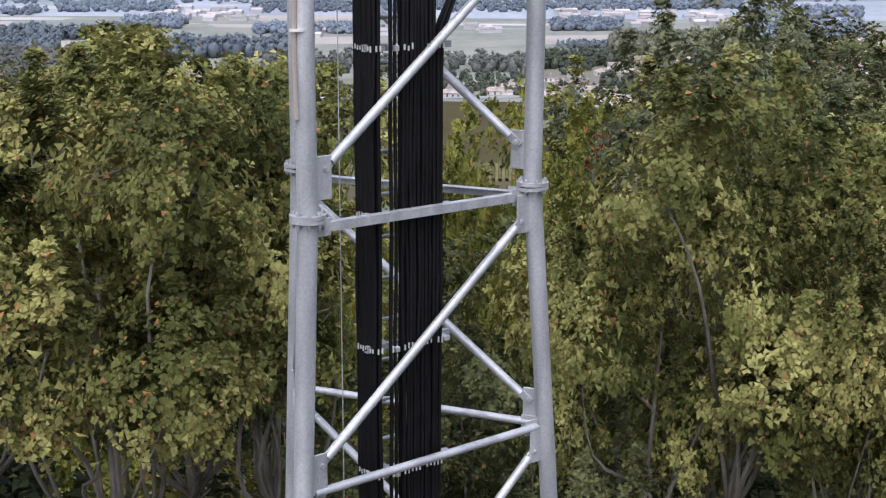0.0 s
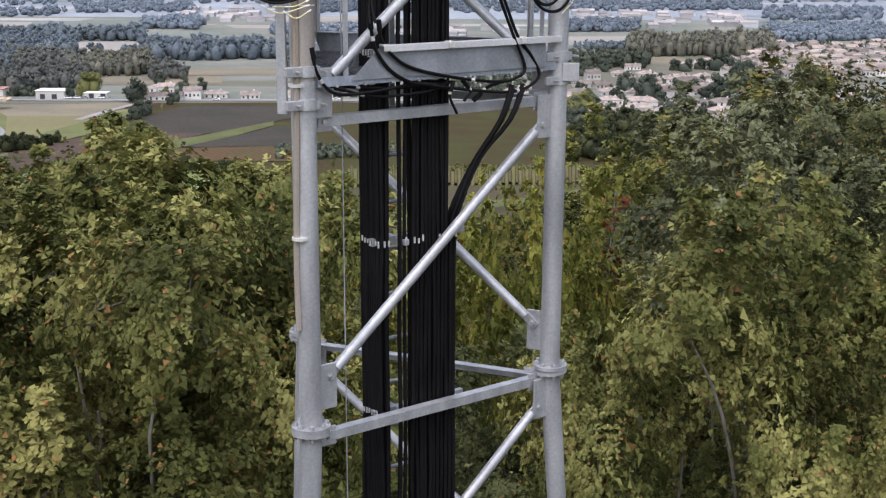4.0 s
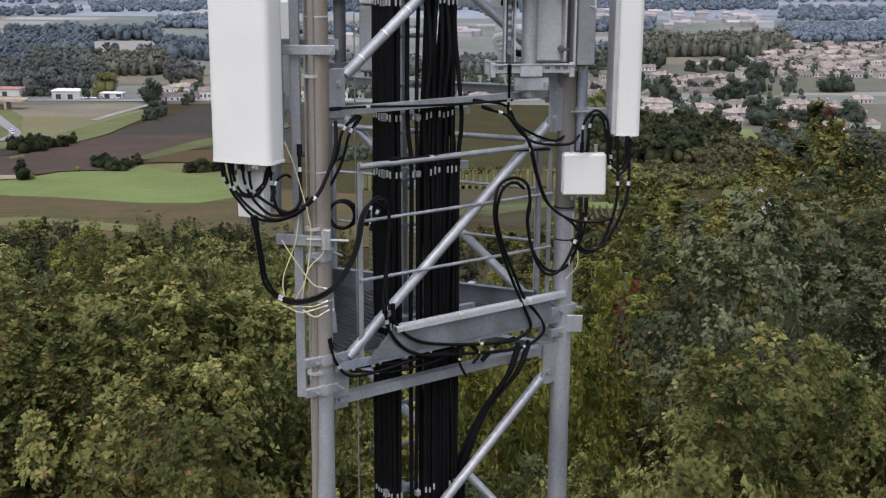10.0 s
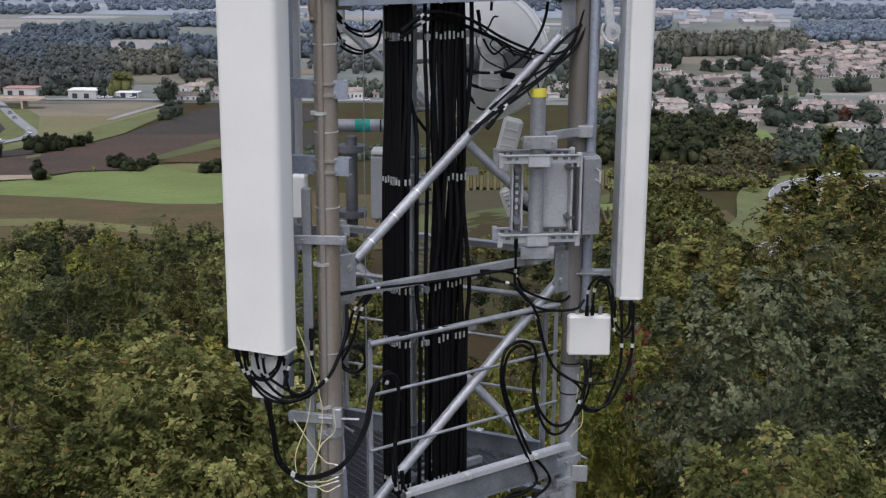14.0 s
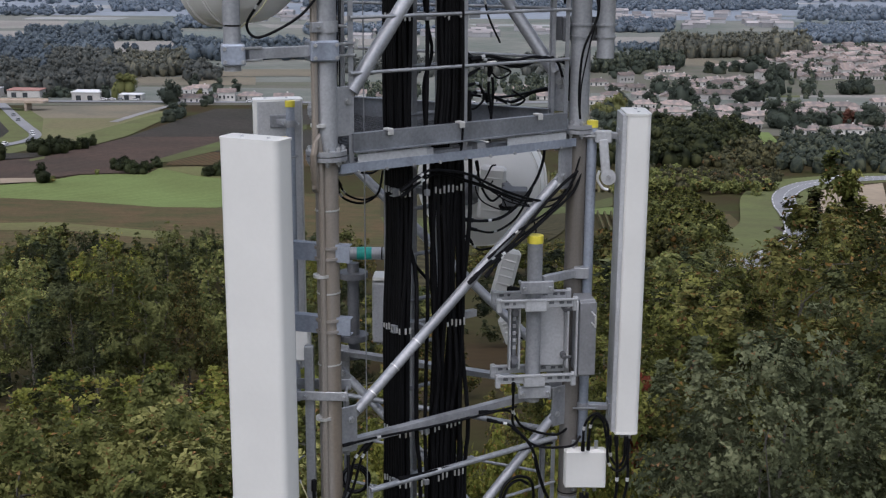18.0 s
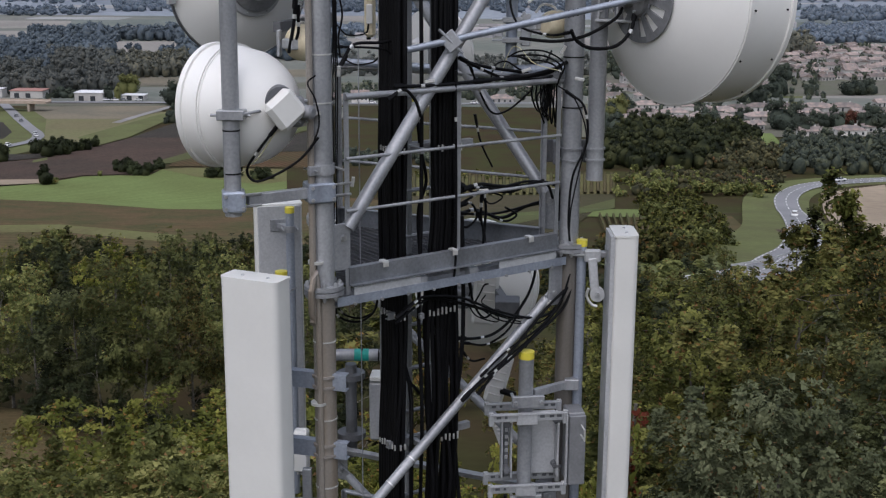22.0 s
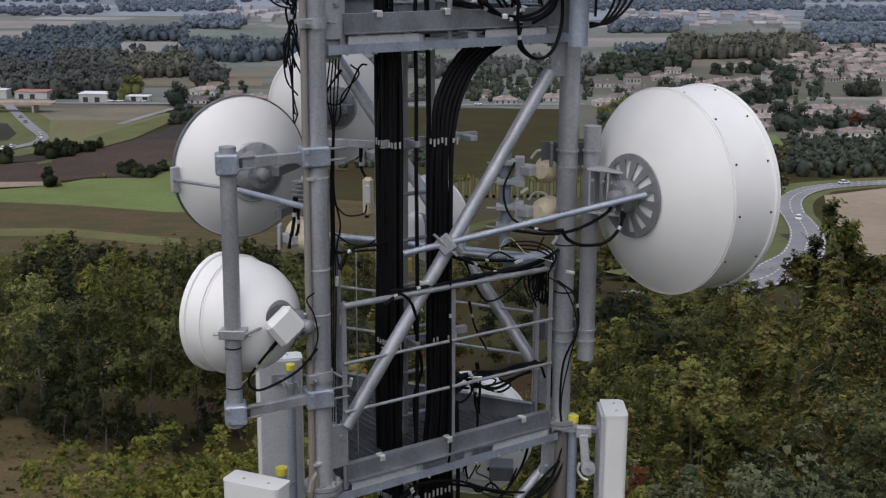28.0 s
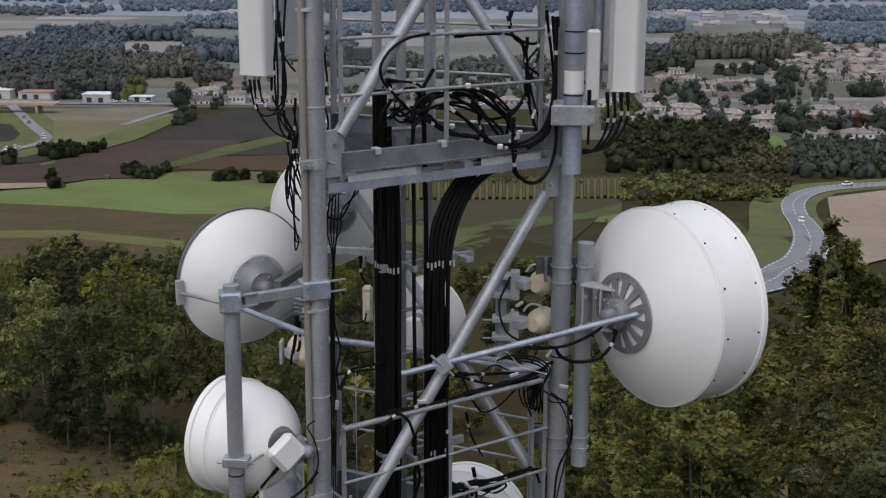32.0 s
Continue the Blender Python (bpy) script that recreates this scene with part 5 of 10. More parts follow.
lone_tree(-177.9, 535, 5, DARKWOOD, 0.55, "dark hedge bush between fields")
lone_tree(-190.1, 520.2, 6, DARKWOOD, 0.55, "dark hedge bush between fields")
lone_tree(-179.3, 530.3, 4, DARKWOOD, 0.55, "dark hedge bush between fields")
lone_tree(-189.7, 528.9, 5, DARKWOOD, 0.55, "dark hedge bush between fields")
lone_tree(-197.5, 479.4, 6, DARKWOOD, 0.7, "round dark bush beside the road")
lone_tree(-154, 411, 6, DARKWOOD, 0.62, "round dark bush at the field corner")
lone_tree(-152.3, 412.7, 3, OLIVE, 0.6, "small bush at the field corner")
lone_tree(-142, 453, 4, DARKWOOD, 0.7, "dark bush between vineyard and field")
lone_tree(-139.4, 449.8, 5, DARKWOOD, 0.7, "dark bush between vineyard and field")
lone_tree(-134.8, 443.5, 4.5, DARKWOOD, 0.7, "dark bush between vineyard and field")
lone_tree(-131.4, 440.6, 4, DARKWOOD, 0.7, "dark bush between vineyard and field")
lone_tree(-129.5, 440.9, 4, DARKWOOD, 0.7, "dark bush between vineyard and field")
lone_tree(-129.9, 451.1, 3.5, DARKWOOD, 0.7, "dark bush between vineyard and field")
lone_tree(-131.3, 465.3, 3.5, DARKWOOD, 0.7, "dark bush between vineyard and field")
lone_tree(-128.6, 461.9, 3, DARKWOOD, 0.7, "dark bush between vineyard and field")
lone_tree(-140, 456.8, 4, DARKWOOD, 0.7, "dark bush between vineyard and field")
lone_tree(-105.7, 437.3, 3, DARKWOOD, 0.7, "dark bush at the field edge")
lone_tree(-103.7, 436, 3.5, DARKWOOD, 0.7, "dark bush at the field edge")
lone_tree(-100.9, 437.9, 5, DARKWOOD, 0.7, "dark bush at the field edge")
lone_tree(-98.2, 438.4, 3, DARKWOOD, 0.7, "dark bush at the field edge")
lone_tree(-96.5, 441.8, 4, DARKWOOD, 0.7, "dark bush at the field edge")
lone_tree(-104, 444.2, 3, DARKWOOD, 0.7, "dark bush at the field edge")
lone_tree(-87.5, 433.2, 4, DARKWOOD, 0.7, "dark bush at the field edge")
lone_tree(-85.5, 433.5, 4, DARKWOOD, 0.7, "dark bush at the field edge")
lone_tree(-83.2, 433.8, 4, DARKWOOD, 0.7, "dark bush at the field edge")
lone_tree(-143.8, 435.7, 2.5, OLIVE, 0.4, "small bush at the edge of the green field")
lone_tree(-345.8, 1149.8, 7, HAZEWOOD, 0.6, "dark bush in a far field")
lone_tree(-335.9, 1144.5, 7, HAZEWOOD, 0.6, "dark bush in a far field")
lone_tree(-309.8, 1128.5, 7, HAZEWOOD, 0.6, "dark bush in a far field")
lone_tree(-303.1, 1123, 7, HAZEWOOD, 0.6, "dark bush in a far field")
lone_tree(-303.5, 1135.7, 7, HAZEWOOD, 0.6, "dark bush in a far field")
lone_tree(-489.2, 1213.8, 7, HAZEWOOD, 0.6, "dark bush in a far field")
lone_tree(-490.9, 1207, 7, HAZEWOOD, 0.6, "dark bush in a far field")
lone_tree(-491.5, 1269.5, 7, HAZEWOOD, 0.6, "dark bush in a far field")
lone_tree(101.9, 745.4, 17, TOWNWOOD, 0.4, "dark garden tree in the town")
lone_tree(106.2, 752.5, 15, TOWNWOOD, 0.45, "dark garden tree in the town")
lone_tree(101.4, 758.9, 14, TOWNWOOD, 0.45, "dark garden tree in the town")
lone_tree(108.6, 746.2, 10, TOWNWOOD, 0.5, "dark garden tree in the town")
lone_tree(101.5, 644.9, 10, TOWNWOOD, 0.6, "dark garden tree in the town")
lone_tree(98.1, 637.2, 8, TOWNWOOD, 0.6, "dark garden tree in the town")
lone_tree(150.2, 785.8, 14, TOWNWOOD, 0.5, "dark garden tree in the town")
lone_tree(152.3, 778.9, 12, TOWNWOOD, 0.5, "dark garden tree in the town")
lone_tree(135.2, 641.2, 14, TOWNWOOD, 0.5, "dark garden tree in the town")
lone_tree(137.9, 636.6, 12, TOWNWOOD, 0.55, "dark garden tree in the town")
lone_tree(142.2, 637.1, 13, TOWNWOOD, 0.5, "dark garden tree in the town")
lone_tree(143.5, 649.4, 9, TOWNWOOD, 0.5, "dark garden tree in the town")
lone_tree(189.6, 933.7, 13, TOWNWOOD, 0.6, "dark garden tree in the town")
lone_tree(198.2, 926.4, 12, TOWNWOOD, 0.6, "dark garden tree in the town")
lone_tree(186.4, 893.5, 13, TOWNWOOD, 0.6, "dark garden tree in the town")
lone_tree(173, 821.8, 17, TOWNWOOD, 0.45, "dark garden tree in the town")
lone_tree(168, 814.9, 14, TOWNWOOD, 0.5, "dark garden tree in the town")
lone_tree(160.1, 965, 9, TOWNWOOD, 0.7, "dark garden tree in the town")
lone_tree(153, 973.2, 8, TOWNWOOD, 0.7, "dark garden tree in the town")
lone_tree(185.4, 976.8, 12, TOWNWOOD, 0.7, "dark garden tree in the town")
lone_tree(174, 984.7, 8, TOWNWOOD, 0.7, "dark garden tree in the town")
lone_tree(203.1, 1036.6, 10, TOWNWOOD, 0.6, "dark garden tree in the town")
lone_tree(220.4, 833.1, 9, TOWNWOOD, 0.8, "dark garden tree in the town")
lone_tree(227.8, 833.9, 10, TOWNWOOD, 0.8, "dark garden tree in the town")
lone_tree(235.3, 841.3, 9, TOWNWOOD, 0.7, "dark garden tree in the town")
lone_tree(194.6, 830.6, 10, TOWNWOOD, 0.5, "dark garden tree in the town")
lone_tree(166.7, 652, 10, TOWNWOOD, 0.4, "dark garden tree in the town")
lone_tree(166.9, 644.6, 9, TOWNWOOD, 0.4, "dark garden tree in the town")
lone_tree(160.9, 651.4, 7, TOWNWOOD, 0.6, "dark garden tree in the town")
lone_tree(160.8, 669.3, 7, TOWNWOOD, 0.6, "dark garden tree in the town")
lone_tree(182.8, 653.7, 11, TOWNWOOD, 0.5, "dark garden tree in the town")
lone_tree(182.3, 636.5, 12, TOWNWOOD, 0.6, "dark garden tree in the town")
lone_tree(86.6, 943.8, 9, TOWNWOOD, 0.6, "dark garden tree in the town")
lone_tree(98.4, 958.2, 10, TOWNWOOD, 0.6, "dark garden tree in the town")
lone_tree(78.6, 921.8, 9, TOWNWOOD, 0.6, "dark garden tree in the town")
lone_tree(99.3, 820.9, 12, TOWNWOOD, 0.5, "dark garden tree in the town")
lone_tree(96.7, 830.6, 9, TOWNWOOD, 0.5, "dark garden tree in the town")
lone_tree(68.6, 758.4, 7, TOWNWOOD, 0.6, "dark garden tree in the town")
lone_tree(68.7, 722.3, 7, TOWNWOOD, 0.6, "dark garden tree in the town")
lone_tree(84.5, 669, 6, TOWNWOOD, 0.5, "dark garden tree in the town")
lone_tree(80.8, 650.2, 6, TOWNWOOD, 0.5, "dark garden tree in the town")
lone_tree(130.1, 693.4, 6, TOWNWOOD, 0.6, "dark garden tree in the town")
lone_tree(124.4, 687.1, 6, TOWNWOOD, 0.5, "dark garden tree in the town")
lone_tree(144.2, 703.7, 6, TOWNWOOD, 0.7, "dark garden tree in the town")
lone_tree(160.8, 814.2, 8, TOWNWOOD, 0.6, "dark garden tree in the town")
lone_tree(141.9, 777.6, 8, TOWNWOOD, 0.6, "dark garden tree in the town")
lone_tree(142.6, 614, 9, TOWNWOOD, 0.5, "dark garden tree in the town")
lone_tree(167.7, 628, 6, TOWNWOOD, 0.5, "dark garden tree in the town")
lone_tree(121.9, 747.7, 8, TOWNWOOD, 0.5, "dark garden tree in the town")
lone_tree(130.3, 887.6, 6, TOWNWOOD, 0.6, "dark garden tree in the town")
lone_tree(132.1, 824.2, 8, TOWNWOOD, 0.6, "dark garden tree in the town")
lone_tree(143.1, 825.3, 7, TOWNWOOD, 0.7, "dark garden tree in the town")
lone_tree(87.5, 778.3, 7, TOWNWOOD, 0.6, "dark garden tree in the town")
lone_tree(67.8, 811.2, 7, TOWNWOOD, 0.6, "dark garden tree in the town")
lone_tree(51.7, 665.3, 9, TOWNWOOD, 0.7, "dark garden tree in the town")
lone_tree(47, 639, 8, TOWNWOOD, 0.7, "dark garden tree in the town")
lone_tree(52.2, 615.7, 9, TOWNWOOD, 0.7, "dark garden tree in the town")
lone_tree(176.1, 660.6, 8, RUSTLEAF, 0.55, "reddish garden tree in the town")
lone_tree(171.8, 655.1, 7, RUSTLEAF, 0.5, "reddish garden tree in the town")
lone_tree(60, 694.1, 11, YELLOWING, 0.6, "yellow-green tree at the edge of the town")
lone_tree(49.7, 657.1, 10, YELLOWING, 0.6, "yellow-green tree at the edge of the town")
for o in LONE.values():
    remove(o)


# ---- town and warehouses ----
def house(w, d, h, rise, hip, label, wing=0.0):
    """A low house with a tiled roof, windows, door and chimney; base at the origin."""
    ob = thing("house", (0, 0, 0), label, "house", "houses of the town")
    bm = B()
    box(bm, (0, 0, h / 2 - 0.6), (w, d, h + 1.2), None, 0)
    if wing:
        box(bm, (w * 0.3, -d * 0.6, h / 2 - 0.6), (w * 0.4, d * 0.6, h + 1.0), None, 0)
    wall = part("wall", bm, WALL, ob, smooth=False)
    bm = B()

    def roof(cx, cy, ww, dd, hip_):
        o = 0.6
        vs = [bm.verts.new(v) for v in ((cx - ww / 2 - o, cy - dd / 2 - o, h), (cx + ww / 2 + o, cy - dd / 2 - o, h), (cx + ww / 2 + o, cy + dd / 2 + o, h), (cx - ww / 2 - o, cy + dd / 2 + o, h))]
        e = ww / 2 + o - (dd / 2 if hip_ else 0)
        r = [bm.verts.new(v) for v in ((cx - e, cy, h + rise), (cx + e, cy, h + rise))]
        for f in ((vs[0], vs[1], r[1], r[0]), (vs[2], vs[3], r[0], r[1]), (vs[1], vs[2], r[1]), (vs[3], vs[0], r[0]), vs[::-1]):
            bm.faces.new(f)
    roof(0, 0, w, d, hip)
    if wing:
        roof(w * 0.3, -d * 0.5, w * 0.42, d * 0.8, True)
    rf = part("roof", bm, ROOF, ob, smooth=False)
    bm = B()
    box(bm, (w * 0.2, d * 0.1, h + rise * 0.9), (0.8, 0.6, 1.4), None, 0)
    part("chimney", bm, WALL, rf, smooth=False)
    for k in range(4):
        bm = B()
        x = -w * 0.36 + k * w * 0.24
        box(bm, (x, -d / 2 - 0.02, h * 0.5), (1.1 if k != 1 else 1.0, 0.08, 1.3 if k != 1 else 2.1), None, 0)
        part("window" if k != 1 else "door", bm, GLASS_DARK, wall, smooth=False)
    return ob


protos = [house(14, 9, 3.0, 2.0, True, "low pale house with a hipped terracotta roof"), house(11, 8, 3.0, 1.9, False, "small pale house with a gabled terracotta roof"),
          house(17, 9, 3.0, 2.1, True, "long pale house with a side wing and tiled roof", 1), house(10, 9, 5.6, 2.0, False, "two-storey pale house with a tiled roof")]
protos += [house(19, 11, 3.2, 2.6, True, "large pale house with a broad hipped tile roof"), house(26, 11, 4.0, 2.6, False, "long pale barn with a broad tiled roof")]
STREETS = []
STREETS.append([(61.9, 623.8, 4, 4), (81.5, 621.1, 0, 6), (108.7, 628.8, 4, -4), (121.3, 637.3, 1, 30), (165.8, 620.9, 0, 3),
                (63.7, 661.4, 0, 8), (75.8, 670.7, 1, 12), (86.7, 658.6, 1, 4), (110.4, 669.1, 2, 0), (135.1, 680, 2, 5),
                (161.8, 702.7, 2, 6), (175.4, 687.2, 1, 80), (73.6, 692.8, 2, 5), (90.7, 694.7, 0, 0), (117, 706.4, 2, 2),
                (128.6, 719.8, 0, 8), (143.2, 730.8, 0, 4), (156.3, 732.3, 0, 0), (176, 734.7, 2, 3), (192.4, 736.6, 2, 2)])
STREETS.append([(201.9, 707.2, 0, -5), (79.7, 736.3, 0, 3), (97.3, 735.1, 2, 0), (128.2, 794.2, 5, 2), (223.2, 766.4, 1, 8),
                (73.1, 845.2, 0, 6), (84.8, 839.5, 1, 14), (62.3, 872.9, 0, 8), (83.4, 894.2, 3, 10), (105.9, 885.1, 1, 0),
                (106.8, 920.7, 0, 5), (124.6, 918.5, 0, 10), (133.1, 880.4, 0, 5), (161.9, 902.5, 0, 30), (146.3, 867, 4, -3),
                (171.3, 869.7, 0, 4), (185.5, 929.2, 3, 20), (170.2, 1003.1, 2, 4), (192.6, 1040.5, 1, 10), (211.5, 1063.7, 0, 0)])
STREETS.append([(121.8, 979, 1, 5), (119.4, 850, 1, 3), (85.9, 796.6, 0, 10), (98.8, 786.9, 1, 80), (145.4, 614.3, 1, 5),
                (86.4, 617, 1, 4), (69.8, 615.3, 1, 2), (185.2, 636.9, 2, 0), (194, 706.3, 1, 12), (55.1, 756.8, 0, 8),
                (57.4, 720.9, 1, 5), (66.2, 790.4, 0, 2), (124.8, 823.5, 1, 20), (151.6, 832.8, 0, 5), (145.3, 896.8, 1, 9),
                (165.8, 891.4, 1, 60), (111.1, 708.7, 1, 90), (100.5, 673.4, 1, 85), (144.8, 683.8, 1, 10), (154.6, 701.9, 1, 5)])
STREETS.append([(-166.1, 750.5, 3, 5), (-187, 741.1, 0, 10), (-187.7, 776.4, 3, 0), (-176.2, 742.4, 1, 5), (-197.5, 798, 0, 15),
                (-154.1, 759, 0, 4), (-132.7, 754.8, 1, 8), (-106.8, 765.2, 0, 0), (-88.2, 753.6, 3, 6), (-72.8, 769.5, 1, 3),
                (-18.4, 798.5, 0, 6), (-3.9, 764.3, 0, 3), (10.2, 820.9, 1, 8), (25.5, 782.1, 2, 5), (35.5, 817.1, 0, 3)])
for street in STREETS:
    for x, y, k, turn in street:
        copy_thing(protos[k], pose(x, y, ground_z(x, y), 0, 0, turn))
rh = random.Random(21)
OLD_TOWN = [(190, 925), (300, 930), (410, 1260), (286, 1225), (225, 1080)]
placed = []
while len(placed) < 130:
    p = Vector((rh.uniform(190, 410), rh.uniform(925, 1260), 0))
    if inside(p.x, p.y, OLD_TOWN) and all((p - q).length > 11.5 for q in placed):
        placed.append(p)
        copy_thing(protos[rh.choice((0, 1, 3, 3))], pose(p.x, p.y, ground_z(p.x, p.y), 0, 0, rh.choice((4, 14, 92, 20)) + rh.uniform(-8, 8)))
for o in protos:
    remove(o)


def far_village(region, count, seed, size=12):
    rnd = random.Random(seed)
    roofs, walls = B(), B()
    for _ in range(count):
        u, v = rnd.random(), rnd.random()
        c = [Vector((x, y, 0)) for x, y in region]
        p = (c[0] * (1 - u) + c[1] * u) * (1 - v) + (c[3] * (1 - u) + c[2] * u) * v
        z = ground_z(p.x, p.y)
        w, d, h = size * rnd.uniform(0.8, 1.8), size * 0.8, rnd.uniform(3, 6)
        t = Matrix.Rotation(rnd.uniform(-0.3, 0.3), 4, 'Z')
        m = Matrix.Translation((p.x, p.y, z)) @ t
        wv = [walls.verts.new(m @ Vector(q)) for q in ((-w / 2, -d / 2, 0), (w / 2, -d / 2, 0), (w / 2, d / 2, 0), (-w / 2, d / 2, 0), (-w / 2, -d / 2, h), (w / 2, -d / 2, h), (w / 2, d / 2, h), (-w / 2, d / 2, h))]
        for f in ((0, 1, 5, 4), (1, 2, 6, 5), (2, 3, 7, 6), (3, 0, 4, 7)):
            walls.faces.new([wv[k] for k in f])
        rv = [roofs.verts.new(m @ Vector(q)) for q in ((-w / 2 - .5, -d / 2 - .5, h), (w / 2 + .5, -d / 2 - .5, h), (w / 2 + .5, d / 2 + .5, h), (-w / 2 - .5, d / 2 + .5, h), (-w / 2, 0, h + 2.4), (w / 2, 0, h + 2.4))]
        for f in ((0, 1, 5, 4), (2, 3, 4, 5), (1, 2, 5), (3, 0, 4)):
            roofs.faces.new([rv[k] for k in f])
    ob = thing("village", (region[0][0], region[0][1], ground_z(*region[0])), "far cluster of pale houses with tiled roofs", "village", kind="stuff")
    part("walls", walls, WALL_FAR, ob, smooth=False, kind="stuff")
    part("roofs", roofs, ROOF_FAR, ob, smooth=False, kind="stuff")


# Village walls and roofs greyed alike: haze is put into their colours.
WALL_FAR = material("hazed_walls", (0.36, 0.36, 0.37), 0.85, 0, 0.2, 0.02, 1, 0, per=("island", 0.3))
ROOF_FAR = material("hazed_roofs", (0.29, 0.27, 0.265), 0.85, 0, 0.3, 0.05, 3, 0, per=("island", 0.35))
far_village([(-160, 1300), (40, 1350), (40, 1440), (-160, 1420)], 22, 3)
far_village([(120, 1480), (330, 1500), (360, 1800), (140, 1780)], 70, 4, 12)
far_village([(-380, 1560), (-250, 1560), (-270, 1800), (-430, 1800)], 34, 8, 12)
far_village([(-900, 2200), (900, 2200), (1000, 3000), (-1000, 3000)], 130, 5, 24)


def warehouse(x, y, w, d, h, mat, label):
    ob = thing("warehouse", (x, y, ground_z(x, y)), label, "building")
    z = ground_z(x, y)
    bm = B()
    box(bm, (x, y, z + h / 2), (w, d, h), None, 0)
    part("wall", bm, WALL, ob, smooth=False)
    bm = B()
    box(bm, (x, y, z + h + 0.25), (w + 0.8, d + 0.8, 0.5), None, 0.1)
    part("roof", bm, mat, ob, smooth=False)
    for k in range(max(2, int(w / 7))):
        bm = B()
        box(bm, (x - w / 2 + 4 + k * 7, y - d / 2 - 0.05, z + 1.8), (3, 0.15, 3), None, 0)
        part("door", bm, GLASS_DARK, ob, smooth=False)


RED_ROOF = material("red_sheet_roof", (0.38, 0.2, 0.165), 0.8, 0, 0.2, 0.2, 2, 0.1)
WHITE_ROOF = material("white_sheet_roof", (0.72, 0.72, 0.72), 0.6, 0, 0.08, 0.1, 2, 0)
warehouse(-249, 748, 17, 12, 5.0, WHITE_ROOF, "white flat-roofed warehouse beside the main road")
warehouse(-292, 762, 20, 12, 4.5, RED_ROOF, "pale building with a red roof beside the road")
warehouse(-316, 762, 18, 12, 5.5, WHITE_ROOF, "pale flat-roofed building beside the road")
warehouse(-224, 752, 13, 7, 3.2, WHITE_ROOF, "small pale shed beside the road")


# ---- small things in the distance ----
SIGN = material("white_sheet_metal", (0.8, 0.8, 0.8), 0.5, 0, 0.05, 1, 5, 0)
sx, sy = -93.5, 251.0
bm = B()
rod(bm, (sx, sy, ground_z(sx, sy) - 0.3), (sx, sy, ground_z(sx, sy) + 3.4), 0.1, seg=8)
board = thing("signboard", (sx, sy, ground_z(sx, sy)), "white signboard on a post among the trees", "sign")
part("post", bm, STEEL, board)
bm = B()
box(bm, (sx, sy - 0.13, ground_z(sx, sy) + 2.2), (1.3, 0.06, 2.6), None, 0)
part("panel", bm, SIGN, board, smooth=False)


def car(paint, label):
    """A small car with a cabin, four wheels and windows; base at the origin, nose along x."""
    ob = thing("car", (0, 0, 0), label, "car", "cars on the roads")
    bm = B()
    box(bm, (0, 0, 0.62), (4.2, 1.75, 0.6), None, 0.12)
    part("body", bm, paint, ob)
    bm = B()
    vs = [bm.verts.new(v) for v in ((-1.7, -.8, .9), (1.0, -.8, .9), (1.0, .8, .9), (-1.7, .8, .9), (-1.3, -.65, 1.45), (0.3, -.65, 1.45), (0.3, .65, 1.45), (-1.3, .65, 1.45))]
    for f in ((0, 1, 5, 4), (1, 2, 6, 5), (2, 3, 7, 6), (3, 0, 4, 7), (4, 5, 6, 7)):
        bm.faces.new([vs[k] for k in f])
    cab = part("cabin", bm, GLASS_DARK, ob, smooth=False)
    bm = B()
    box(bm, (-0.5, 0, 1.47), (1.6, 1.3, 0.06), None, 0)
    part("roof", bm, paint, cab, smooth=False)
    for x in (-1.3, 1.3):
        for y in (-0.8, 0.8):
            bm = B()
            rod(bm, (x, y - 0.1, 0.32), (x, y + 0.1, 0.32), 0.32, seg=12)
            part("wheel", bm, RUBBER, ob)
    return ob


paints = [material("white_car_paint", (0.75, 0.75, 0.74), 0.3, 0, 0.05, 1, 5, 0), material("grey_car_paint", (0.2, 0.21, 0.22), 0.3, 0.3, 0.05, 1, 5, 0)]
cars = [car(paints[0], "white car on the road"), car(paints[1], "grey car on the road")]
for k, x, y, turn in ((0, -220, 577, 118), (0, -217, 570, 118), (1, -247, 630, 117), (1, -258, 652, 117), (0, -215, 522, 97), (0, -214, 529, 93), (0, -238, 741, 3), (0, -233, 742, 0), (1, -228, 742, 0), (0, -219, 742, 4), (0, -150, 738.6, 3), (0, -80, 744, 2),
                      (0, 78.5, 342, 77), (0, -20, 750, 8), (1, -100, 743, 182), (0, 118, 449, 30)):
    copy_thing(cars[k], pose(x, y, ground_z(x, y) + 0.66, 0, 0, turn))
for o in cars:
    remove(o)
bx, by = -274.0, 684.0
bridge = thing("road_bridge", (bx, by, ground_z(bx, by)), "low concrete road bridge over the curving road", "bridge")
CONCRETE = material("warm_concrete", (0.42, 0.34, 0.27), 0.85, 0, 0.2, 0.3, 3, 0.2)
bm = B()
box(bm, (bx, by, ground_z(bx, by) + 5.0), (44, 9, 0.9), None, 0.1)
part("deck", bm, CONCRETE, bridge, smooth=False)
for q in (-12, 12):
    bm = B()
    box(bm, (bx + q, by, ground_z(bx, by) + 2.2), (1.2, 8, 4.8), None, 0.1)
    part("pier", bm, CONCRETE, bridge, smooth=False)
for q in (-4.4, 4.4):
    bm = B()
    box(bm, (bx, by + q, ground_z(bx, by) + 5.8), (44, 0.25, 0.8), None, 0.05)
    part("parapet", bm, CONCRETE, bridge, smooth=False)


